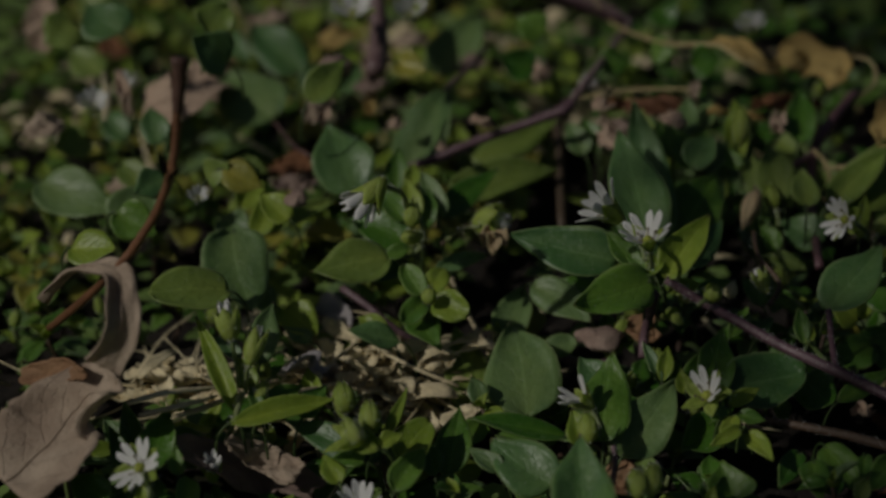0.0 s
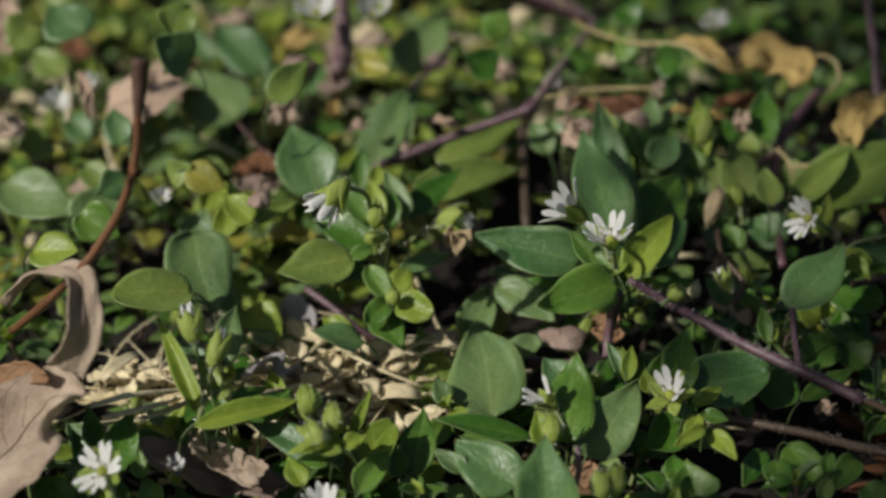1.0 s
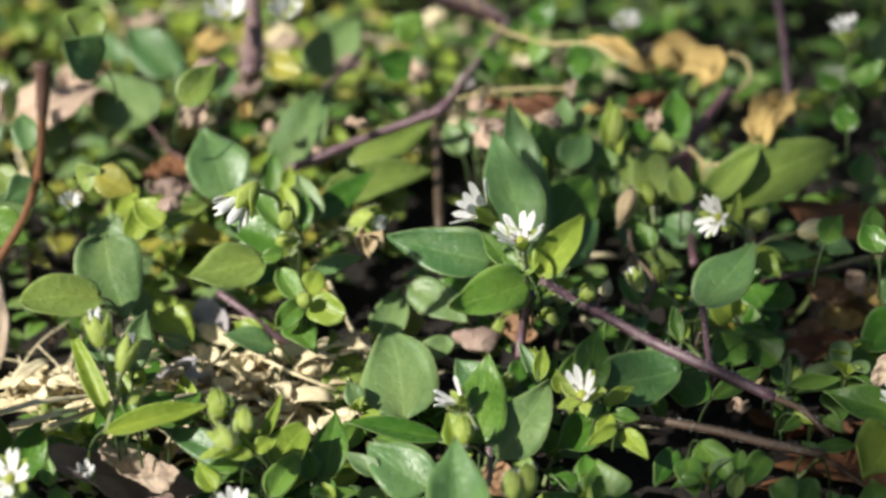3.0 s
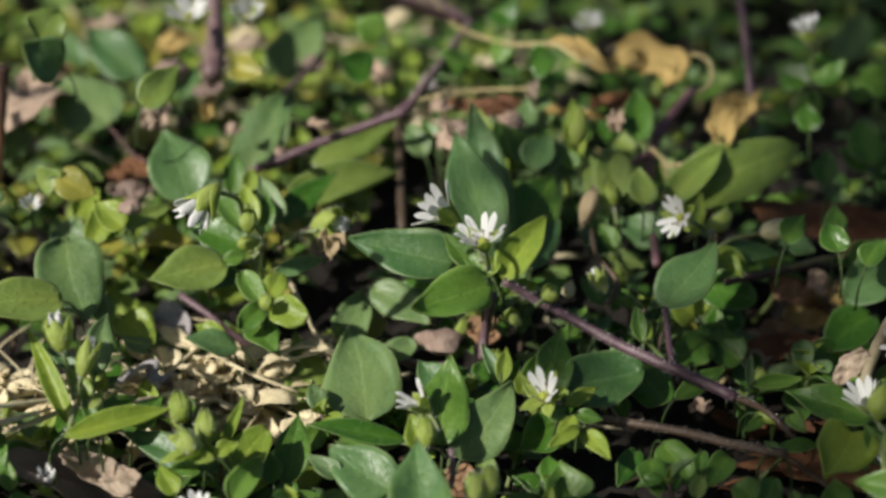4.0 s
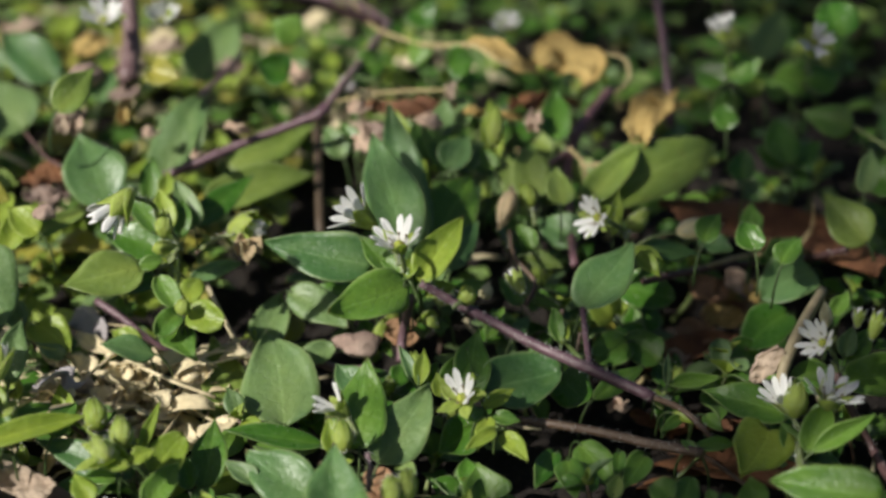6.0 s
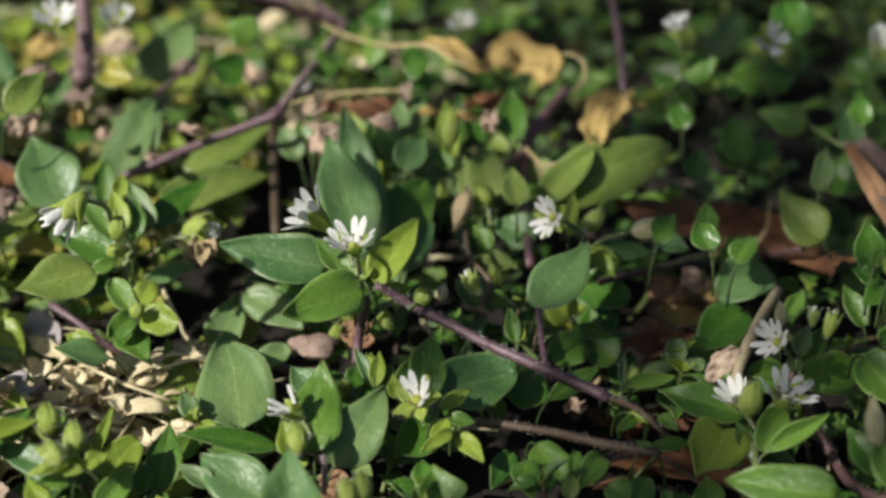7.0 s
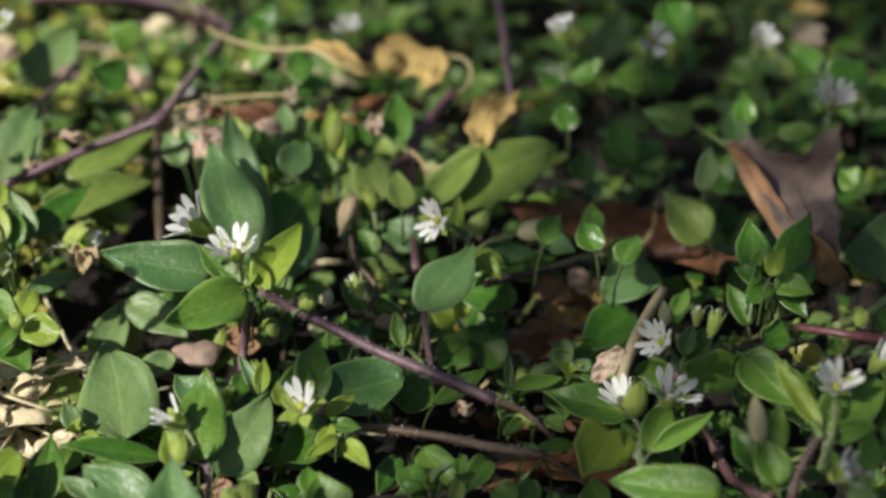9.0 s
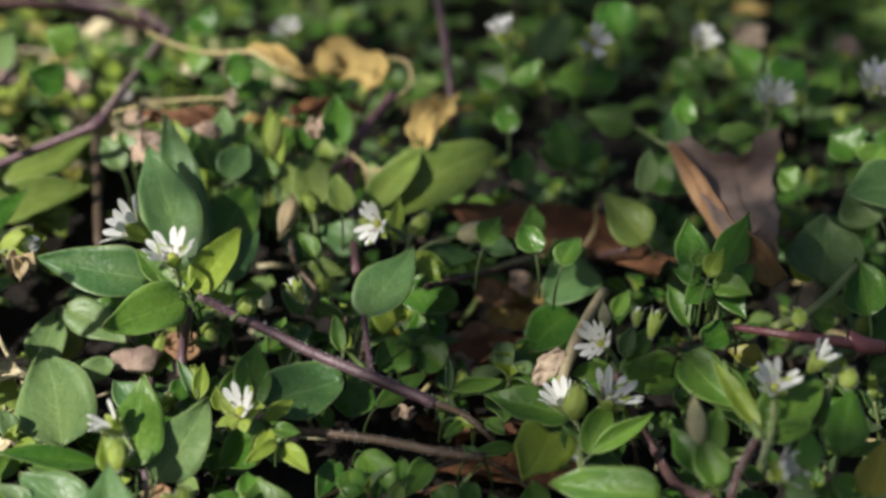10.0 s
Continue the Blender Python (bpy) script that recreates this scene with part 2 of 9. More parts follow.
DRY_YELLOW = dry_material("dry_yellow_leaf", (0.66, 0.5, 0.19), (0.52, 0.36, 0.12), vein=(0.3, 0.2, 0.08), through_part=0.35)
SOIL = soil_material()
PINK_STONE = stone_material("pinkish_stone", (0.29, 0.2, 0.16), (0.38, 0.285, 0.23))
GREY_STONE = stone_material("grey_stone", (0.3, 0.28, 0.27), (0.46, 0.43, 0.42))


# ---- builders (lengths in millimetres, made into metres here) ----
def mm(p):
    return Vector(p) * MM


def part(name, bm, material, parent, matrix=None, label="", smooth=True):
    """Links a bmesh as one mesh under its parent. matrix: its pose in the world."""
    mesh = bm if isinstance(bm, bpy.types.Mesh) else bpy.data.meshes.new(name)
    if mesh is not bm:
        bm.to_mesh(mesh)
        bm.free()
        mesh.materials.append(material)
        if smooth:
            mesh.shade_smooth()
    ob = new(name, mesh)
    m = matrix if matrix is not None else Matrix.Identity(4)
    if parent is not None:
        ob.parent = parent
        ob.matrix_basis = WORLD[parent.name].inverted() @ m
    else:
        ob.matrix_basis = m
    WORLD[ob.name] = m
    if label:
        tagged(ob, label)
    return ob


WORLD = {}


def plant(base, label, group="chickweed plants", name="chickweed_plant", category="wild plant"):
    ob = new(name)
    ob.empty_display_size = 0.005
    ob.matrix_basis = Matrix.Translation(mm(base))
    WORLD[ob.name] = ob.matrix_basis.copy()
    return tagged(ob, label, category, group)


def basis(origin, along, normal):
    """A pose whose y runs along, whose z is as near the normal as it can be."""
    y = Vector(along).normalized()
    x = y.cross(Vector(normal)).normalized()
    z = x.cross(y)
    return Matrix.Translation(origin) @ Matrix((x, y, z)).transposed().to_4x4()


def sheet(bm, grid, thick, uvs):
    """A closed thin sheet over a grid of points (rows of equal length), thickened downwards by its normals."""
    rows, cols = len(grid), len(grid[0])
    top = [[bm.verts.new(p) for p in row] for row in grid]
    low = []
    for r in range(rows):
        line = []
        for c in range(cols):
            a = Vector(grid[min(r + 1, rows - 1)][c]) - Vector(grid[max(r - 1, 0)][c])
            b = Vector(grid[r][min(c + 1, cols - 1)]) - Vector(grid[r][max(c - 1, 0)])
            nor = b.cross(a)
            nor = nor.normalized() if nor.length > 1e-12 else Vector((0, 0, 1))
            line.append(bm.verts.new(Vector(grid[r][c]) - nor * thick))
        low.append(line)
    layer = bm.loops.layers.uv.verify()

    def face(vs, ts):
        f = bm.faces.new(vs)
        f.smooth = True
        for loop, t in zip(f.loops, ts):
            loop[layer].uv = t

    for r in range(rows - 1):
        for c in range(cols - 1):
            t = (uvs[r][c], uvs[r][c + 1], uvs[r + 1][c + 1], uvs[r + 1][c])
            face((top[r][c], top[r][c + 1], top[r + 1][c + 1], top[r + 1][c]), t)
            face((low[r + 1][c], low[r + 1][c + 1], low[r][c + 1], low[r][c]), t[::-1])
    ring = [(0, c) for c in range(cols)] + [(r, cols - 1) for r in range(1, rows)]
    ring += [(rows - 1, c) for c in range(cols - 2, -1, -1)] + [(r, 0) for r in range(rows - 2, 0, -1)]
    for (r, c), (r2, c2) in zip(ring, ring[1:] + ring[:1]):
        face((top[r2][c2], top[r][c], low[r][c], low[r2][c2]), (uvs[r2][c2], uvs[r][c], uvs[r][c], uvs[r2][c2]))


SHAPES = {  # base fullness, tip fullness, how far the tip is drawn out
    "ovate": (0.5, 0.88, 0.34),
    "heart": (0.34, 0.95, 0.4),
    "round": (0.42, 0.55, 0.0),
    "lance": (0.75, 1.0, 0.2),
    "spoon": (1.15, 0.5, 0.0),
    "diamond": (0.62, 1.1, 0.16),
}


def outline(shape, s):
    a, b, drawn = SHAPES[shape]
    peak = a / (a + b)
    top = peak**a * (1 - peak) ** b
    w = max(s, 0.0) ** a * max(1 - s, 0.0) ** b / top
    return w * (1 - drawn * max(0.0, (s - 0.62) / 0.38) ** 1.3)


def leaf_mesh(length, width, shape="ovate", fold=0.15, arch=0.12, wave=0.03, twist=0.0, seed=0, rows=13, cols=9, thick=0.22):
    """A leaf blade from its base along +y, upper side +z: folded along the midrib, arched, with a wavy rim."""
    rnd = random.Random(seed)
    p1, p2, p3 = (rnd.uniform(0, 6.28) for _ in range(3))
    skew = rnd.uniform(-0.06, 0.06)
    lift = (rnd.uniform(-0.12, 0.3), rnd.uniform(-0.12, 0.3))   # how far either edge curls up
    nod = rnd.uniform(-0.1, 0.16)   # the tip's own bend
    grid, uvs = [], []
    for r in range(rows):
        s = 0.5 - 0.5 * math.cos(math.pi * (0.03 + 0.97 * r / (rows - 1)))
        s = 0.35 * s + 0.65 * (0.008 + 0.992 * r / (rows - 1))
        half = max(width * 0.5 * outline(shape, min(s, 0.9985)), 0.05)
        line, tex = [], []
        for c in range(cols):
            u = 2 * c / (cols - 1) - 1
            u = math.copysign(abs(u) ** 0.85, u)
            rim = 1 + 0.05 * math.sin(p1 + s * 9 + (2 if u > 0 else 0)) * (s < 0.95)
            x = u * half * rim + skew * width * math.sin(s * math.pi) + 0.04 * width * math.sin(p3 + 3.2 * s)
            z = abs(u) * half * math.tan(fold) - arch * length * s * s
            z += wave * width * u * u * math.sin(p2 + s * 7.5 + (1.7 if u > 0 else 0))
            z -= 0.008 * width * math.exp(-((u / 0.16) ** 2))
            z += 0.005 * width * math.sin(s * 20 - abs(u) * 5) * (1 - abs(u)) * min(1, abs(u) * 6)
            z += lift[u > 0] * half * abs(u) ** 3 + nod * width * max(0.0, (s - 0.7) / 0.3) ** 2
            z += 0.022 * width * math.sin(p1 + 5.3 * s + 2.1 * u) * math.cos(p3 + 3.7 * u - 2.0 * s)
            a = twist * s
            x, z = x * math.cos(a) - z * math.sin(a), x * math.sin(a) + z * math.cos(a)
            line.append(Vector((x, s * length, z)) * MM)
            tex.append((0.5 + 0.5 * u, s))
        grid.append(line)
        uvs.append(tex)
    bm = bmesh.new()
    sheet(bm, grid, thick * MM, uvs)
    return bm


COUNT = [0]


def leaf(owner, base, tip, width, normal, material=GREEN, shape="ovate", fold=0.15, arch=0.1, wave=0.03, twist=0.0, name="leaf", label="", stalk=True):
    """A leaf blade from base to tip; the blade arches up between the two."""
    b, t = mm(base), mm(tip)
    COUNT[0] += 1
    rnd = random.Random(COUNT[0] * 7)
    fold, arch = fold * rnd.uniform(0.8, 1.4), arch * rnd.uniform(0.6, 1.4)
    wave, twist = wave + rnd.uniform(0.01, 0.07), twist + rnd.uniform(-0.14, 0.14)
    length = (t - b).length / MM
    m = basis(b, t - b, normal)
    tilt = math.atan(arch)
    m = m @ Matrix.Rotation(tilt, 4, "X")
    ob = part(name, leaf_mesh(length / math.cos(tilt), width, shape, fold, arch, wave, twist, COUNT[0]), material, owner, m, label)
    if stalk:
        back = (b - t).normalized() / MM * MM
        p = Vector(base)
        stem(owner, [p - back * 0.6, p + back * 1.2 + Vector((0, 0, -0.8)), p + back * 2.6 + Vector((0, 0, -3.2)), p + back * 3.0 + Vector((0, 0, -7))], 0.2, 0.26, STEM_DEEP, name="petiole", sides=6)
    return ob


def smooth_line(points, step=6):
    """A Catmull-Rom line through the points."""
    pts = [Vector(p) for p in points]
    ends = [pts[0] * 2 - pts[1]] + pts + [pts[-1] * 2 - pts[-2]]
    line = []
    for i in range(1, len(ends) - 2):
        a, b, c, d = ends[i - 1 : i + 3]
        for k in range(step):
            t = k / step
            line.append(0.5 * (2 * b + (c - a) * t + (2 * a - 5 * b + 4 * c - d) * t * t + (3 * b - a - 3 * c + d) * t**3))
    return line + [pts[-1]]


def tube_into(bm, line, radii, sides=8, knots=0.0, rnd=None, flat=1.0):
    """A closed tube along a line (metres)."""
    rings, n = [], len(line)
    ref = Vector((0.31, 0.12, 0.94))
    layer = bm.loops.layers.uv.verify()
    for i, p in enumerate(line):
        d = (line[min(i + 1, n - 1)] - line[max(i - 1, 0)]).normalized()
        x = d.cross(ref).normalized()
        y = d.cross(x)
        r = radii[i] if hasattr(radii, "__len__") else radii
        ring = []
        for k in range(sides):
            a = 2 * math.pi * k / sides
            rr = r * (1 + (rnd.uniform(-knots, knots) if rnd else 0))
            ring.append(bm.verts.new(p + x * math.cos(a) * rr + y * math.sin(a) * rr * flat))
        rings.append(ring)
    for i in range(n - 1):
        for k in range(sides):
            f = bm.faces.new((rings[i][k], rings[i][(k + 1) % sides], rings[i + 1][(k + 1) % sides], rings[i + 1][k]))
            f.smooth = True
            for loop, t in zip(f.loops, ((k, i), (k + 1, i), (k + 1, i + 1), (k, i + 1))):
                loop[layer].uv = (t[0] / sides, t[1] / n)
    bm.faces.new(rings[0][::-1])
    bm.faces.new(rings[-1])


def hair_into(bm, root, way, length, radius):
    side = way.cross(Vector((0.3, 0.5, 0.8))).normalized() * radius
    other = way.cross(side).normalized() * radius
    ring = [bm.verts.new(root + v) for v in (side, -0.5 * side + 0.86 * other, -0.5 * side - 0.86 * other)]
    top = bm.verts.new(root + way * length)
    for k in range(3):
        bm.faces.new((ring[k], ring[(k + 1) % 3], top))


def stem(owner, points, radius, end=None, material=STEM_GREEN, hairs=0, name="stem", label="", knots=0.05, sides=8, hair_len=1.0):
    """A tapering stalk through points, with fine hairs standing off it."""
    line = smooth_line([mm(p) for p in points])
    end = radius if end is None else end
    n = len(line)
    COUNT[0] += 1
    rnd = random.Random(COUNT[0])
    radii = [(radius + (end - radius) * i / (n - 1)) * MM for i in range(n)]
    origin = line[0].copy()
    bm = bmesh.new()
    tube_into(bm, [p - origin for p in line], radii, sides, knots, rnd)
    bmesh.ops.recalc_face_normals(bm, faces=bm.faces)
    ob = part(name, bm, material, owner, Matrix.Translation(origin), label)
    if hairs:
        hb = bmesh.new()
        for _ in range(hairs):
            i = rnd.randrange(n - 1)
            d = (line[i + 1] - line[i]).normalized()
            way = Vector((rnd.gauss(0, 1), rnd.gauss(0, 1), rnd.gauss(0.3, 1)))
            way = (way - way.dot(d) * d).normalized()
            root = line[i].lerp(line[i + 1], rnd.random()) - origin + way * radii[i] * 0.9
            hair_into(hb, root, (way + d * rnd.uniform(-0.3, 0.5)).normalized(), rnd.uniform(0.5, 1.3) * hair_len * MM, 0.038 * MM)
        tagged(part("hairs", hb, HAIR, ob, Matrix.Translation(origin)), kind="stuff")
    return ob


def lobe_grid(length, width, notch, cup, rows=8, cols=5):
    """A petal split by a deep notch into two narrow lobes."""
    out = []
    for sgn in (-1, 1):
        grid, uvs = [], []
        for r in range(rows):
            s = r / (rows - 1)
            half = width * 0.235 * (0.35 + 0.65 * s**0.7) * max(0.18, 1 - max(0, (s - 0.7) / 0.3) ** 2.4)
            mid = sgn * width * 0.27 * min(1.0, 0.3 + s * 0.8)
            line, tex = [], []
            for c in range(cols):
                u = 2 * c / (cols - 1) - 1
                z = cup * length * s * s + 0.3 * half * u * u + (0.04 * length * s if sgn > 0 else 0)
                line.append(Vector((mid + u * half, s * length * (1.0 if sgn > 0 else 0.94), z)) * MM)
                tex.append((0.5 + 0.5 * u, s))
            grid.append(line)
            uvs.append(tex)
        out.append((grid, uvs))
    return out


def cupped_sepal(length, radius, spread, hairs, rnd, span=0.95, open_end=0.0):
    """A sepal that follows an egg-shaped bud round +y, or flares out with spread."""
    rows, cols = 8, 5
    grid, uvs = [], []
    for r in range(rows):
        s = r / (rows - 1)
        egg = max(0.1, math.sin(math.pi * (0.04 + (0.94 - 0.45 * open_end) * s ** 0.82)) ** 0.85)
        rad = radius * egg + (spread + 0.05) * length * s**4 + spread * length * s * s
        wide = span * outline("ovate", min(0.04 + 0.94 * s, 0.97)) * (radius / max(rad, 0.3 * radius))
        line, tex = [], []
        for c in range(cols):
            u = 2 * c / (cols - 1) - 1
            a = u * wide
            rr = rad * (1 + 0.07 * (1 - abs(u)))
            line.append(Vector((math.sin(a) * rr, s * length, math.cos(a) * rr)) * MM)
            tex.append((0.5 + 0.5 * u, s))
        grid.append(line)
        uvs.append(tex)
    bm = bmesh.new()
    sheet(bm, grid, 0.1 * MM, uvs)
    down = []
    for _ in range(hairs):
        r, c = rnd.randrange(rows), rnd.randrange(cols)
        root = grid[r][c]
        way = (Vector((root.x, 0, root.z)).normalized() + Vector((rnd.uniform(-0.3, 0.3), rnd.uniform(-0.1, 0.7), 0))).normalized()
        down.append((root, way, rnd.uniform(0.4, 1.2) * MM))
    return bm, down


def flower(owner, centre, axis, size, spread=1.0, turn=0.0, missing=(), cup=0.12, name="flower", label="white flower with five split petals"):
    """A chickweed flower: five split petals, five hairy sepals, a green heart with stamens. spread: 0 shut, 1 wide open."""
    COUNT[0] += 1
    rnd = random.Random(900 + COUNT[0])
    m = basis(mm(centre), Vector(axis).orthogonal(), axis)
    r = size / 2
    heart = bmesh.new()
    bmesh.ops.create_icosphere(heart, subdivisions=2, radius=0.2 * r * MM, matrix=Matrix.Translation((0, 0, 0.1 * r * MM)) @ Matrix.Diagonal((1, 1, 1.3, 1)))
    for k in range(3):
        a = k * 2.09 + 0.4
        hair_into(heart, Vector((0, 0, 0.3 * r)) * MM, Vector((math.cos(a) * 0.5, math.sin(a) * 0.5, 0.8)).normalized(), 0.2 * r * MM, 0.03 * r * MM)
    body = part(name, heart, HEART, owner, m, label)
    petal_mesh = bmesh.new()
    for grid, uvs in lobe_grid(r * (1.0 if spread > 0.65 else 1.12), r * (0.66 if spread > 0.65 else 0.74), 0.42, cup):
        sheet(petal_mesh, grid, 0.09 * MM, uvs)
    shared = None
    lift = radians(74 * (1 - spread) + 8)
    for k in range(5):
        if k in missing:
            continue
        turned = Matrix.Rotation(radians(turn + 72 * k + rnd.uniform(-8, 8)), 4, "Z") @ Matrix.Rotation(lift + rnd.uniform(-0.2, 0.2), 4, "X")
        ob = part("petal", shared or petal_mesh, PETAL, body, m @ turned @ Matrix.Translation((0, 0.12 * r * MM, 0.04 * r * MM)))
        shared = ob.data
    fuzz, shared = bmesh.new(), None
    if spread > 0.65:   # sepals lying open behind the petals
        blade, down = leaf_mesh(r * 0.94, r * 0.56, "lance", 0.3, -0.12, 0.0, 0.0, COUNT[0], 7, 5, 0.12), []
        for _ in range(20):
            s, u = rnd.uniform(0.1, 0.95), rnd.choice((-1, 1)) * rnd.uniform(0.2, 1)
            down.append((Vector((u * r * 0.26 * outline("lance", s), s * r, -0.12 - 0.02 * r)) * MM, Vector((u * 0.7, 0.35, -0.8)).normalized(), rnd.uniform(0.45, 1.0) * MM))
        seat = Matrix.Rotation(radians(66 * (1 - spread) - 2), 4, "X") @ Matrix.Translation((0, 0.08 * r * MM, -0.08 * r * MM))
    else:   # a cup of broad sepals round the half-open petals
        blade, down = cupped_sepal(r * 0.95, r * 0.34, 0.22 * spread, 16, rnd, 1.15, 1.0)
        seat = Matrix.Translation((0, 0, -0.34 * r * MM)) @ Matrix.Rotation(radians(90), 4, "X")
    for k in range(5):
        turned = Matrix.Rotation(radians(turn + 36 + 72 * k + rnd.uniform(-5, 5)), 4, "Z") @ seat @ Matrix.Rotation(rnd.uniform(-0.08, 0.08), 4, "X")
        shared = part("sepal", shared or blade, SEPAL, body, m @ turned, "pale green hairy sepal").data
        for root, way, long in down:
            hair_into(fuzz, turned @ root, (turned.to_3x3() @ way).normalized(), long, 0.022 * MM)
    tagged(part("hairs", fuzz, HAIR, body, m), kind="stuff")
    for k in range(5):
        stamen = bmesh.new()
        a = radians(turn + 36 + 72 * k + rnd.uniform(-15, 15))
        tip = Vector((math.cos(a) * 0.34, math.sin(a) * 0.34, 0.42)) * r * MM
        tube_into(stamen, [Vector((math.cos(a), math.sin(a), 0)) * 0.1 * r * MM, tip], 0.02 * r * MM, 4)
        bmesh.ops.create_icosphere(stamen, subdivisions=1, radius=0.055 * r * MM, matrix=Matrix.Translation(tip))
        part("stamen", stamen, ANTHER, body, m)
    return body


def bud(owner, base, tip, width, material=SEPAL, petals=0.0, name="bud", label="hairy green flower bud", hairs=40, spread=0.0):
    """A closed bud of five overlapping sepals round a pale core; petals: how far white petal tips stand out of it."""
    b, t = mm(base), mm(tip)
    length = (t - b).length / MM
    COUNT[0] += 1
    rnd = random.Random(300 + COUNT[0])
    m = basis(b, t - b, (0.1, -0.6, 1))
    core = bmesh.new()
    bmesh.ops.create_icosphere(core, subdivisions=2, radius=1.0, matrix=Matrix.Translation((0, length * 0.42 * MM, 0)) @ Matrix.Diagonal((width * 0.34 * MM, length * 0.4 * MM, width * 0.34 * MM, 1)))
    ob = part(name, core, material, owner, m, label)
    shared, down = cupped_sepal(length, width / 2, spread if material == SEPAL else -0.05, hairs // 2, rnd, open_end=0.7 if petals else 0.0)
    fuzz = bmesh.new()
    for k in range(5):
        turned = Matrix.Rotation(radians(72 * k + rnd.uniform(-7, 7)), 4, "Y") @ Matrix.Scale((1.0, 1.06, 0.94, 1.1, 0.98)[k], 4)
        shared = part("sepal", shared, material, ob, m @ turned).data
        for root, way, long in down:
            hair_into(fuzz, turned @ root, (turned.to_3x3() @ way).normalized(), long * rnd.uniform(0.6, 1.1), 0.025 * MM)
    if hairs:
        tagged(part("hairs", fuzz, HAIR, ob, m), kind="stuff")
    if petals:
        pm = bmesh.new()
        for grid, uvs in lobe_grid(length * 0.5 + petals * 0.8, width * 0.5, 0.5, 0.06, 6, 5):
            sheet(pm, grid, 0.08 * MM, uvs)
        shared = pm
        for k in range(5):
            turned = Matrix.Translation((0, length * 0.5 * MM, 0)) @ Matrix.Rotation(radians(72 * k + 20), 4, "Y") @ Matrix.Translation((0, 0, -width * 0.2 * MM)) @ Matrix.Rotation(radians(rnd.uniform(-6, 16)), 4, "X")
            shared = part("petal", shared, PETAL, ob, m @ turned).data
    return ob


def dead_leaf(name, label, spine, widths, ups, material, curl=0.0, rough=0.6, lobes=0.0, seed=1, category="dead leaf", rows=26, cols=17, group="", petiole=None, thick=0.3, curls=None, notch=0.0, notch_at=0.2, rib=True):
    """A dry leaf laid along a bent spine: widths (mm) along it, ups the side it faces at each spine point, curl the roll of its sides."""
    line = smooth_line([mm(p) for p in spine], 8)
    face = smooth_line([Vector(u) for u in ups], 8)
    n = len(line)
    rnd = random.Random(seed)
    ph = [rnd.uniform(0, 6.28) for _ in range(6)]
    curls = curls or [curl] * len(widths)
    grid, uvs = [], []
    for r in range(rows):
        s = r / (rows - 1)
        i = min(int(s * (n - 1)), n - 2)
        f = s * (n - 1) - i
        p = line[i].lerp(line[i + 1], f)
        d = (line[i + 1] - line[i]).normalized()
        up = face[min(int(s * (len(face) - 1)), len(face) - 1)].normalized()
        x = d.cross(up).normalized()
        z = x.cross(d)
        k = s * (len(widths) - 1)
        j = min(int(k), len(widths) - 2)
        half = (widths[j] + (widths[j + 1] - widths[j]) * (k - j)) / 2
        roll = curls[j] + (curls[j + 1] - curls[j]) * (k - j)
        line_p, tex = [], []
        for c in range(cols):
            u = 2 * c / (cols - 1) - 1
            edge = half * (1 + lobes * math.sin(ph[0] + s * 14 + (2.1 if u > 0 else 0)) + 0.04 * math.sin(ph[1] + s * 41))
            a = u * roll
            dx = edge * (math.sin(a) / roll if abs(roll) > 0.01 else u)
            dz = edge * ((1 - math.cos(a)) / roll if abs(roll) > 0.01 else 0)
            dz += rough * (math.sin(ph[2] + 9 * s + 3 * u) * 0.5 + math.sin(ph[3] + 21 * s - 5 * u) * 0.25 + math.sin(ph[4] + 5 * u * u + 13 * s) * 0.35)
            along = s**5 * (0.07 * half * (math.sin(ph[5] + 11 * u) + 0.6 * math.sin(ph[0] + 27 * u)) - notch * max(0.0, 1 - abs(u - notch_at) / 0.75))   # torn end
            line_p.append(p + (x * dx + z * dz + d * along) * MM)
            tex.append((0.5 + 0.5 * u, s))
        grid.append(line_p)
        uvs.append(tex)
    origin = line[0].copy()
    bm = bmesh.new()
    sheet(bm, [[q - origin for q in row] for row in grid], thick * MM, uvs)
    ob = part(name, bm, material, None, Matrix.Translation(origin))
    tagged(ob, label, category, group)
    if rib and max(widths) > 6:   # the raised main vein
        vein = bmesh.new()
        mid = cols // 2
        path = [row[mid] - origin + Vector((0, 0, 0.05 * MM)) for row in grid[: int(rows * 0.9)]]
        tube_into(vein, path, [(0.34 - 0.24 * i / len(path)) * MM for i in range(len(path))], 6)
        part("midrib", vein, material, ob, Matrix.Translation(origin))
    return ob


def straw(points, radius, label, material=STRAW, name="straw", end=None, group="dry straws", flat=0.5, whole=False):
    line = smooth_line([mm(p) for p in points])
    COUNT[0] += 1
    rnd = random.Random(COUNT[0])
    origin = line[0].copy()
    end = radius * 0.7 if end is None else end
    bm = bmesh.new()
    n = len(line)
    tube_into(bm, [p - origin for p in line], [(radius + (end - radius) * i / (n - 1)) * MM * (1 if whole else max(0.15, math.sin(math.pi * (0.06 + 0.88 * i / (n - 1))) ** 0.5)) for i in range(n)], 8, 0.12, rnd, flat)
    bmesh.ops.recalc_face_normals(bm, faces=bm.faces)
    return tagged(part(name, bm, material, None, Matrix.Translation(origin)), label, "straw", group)


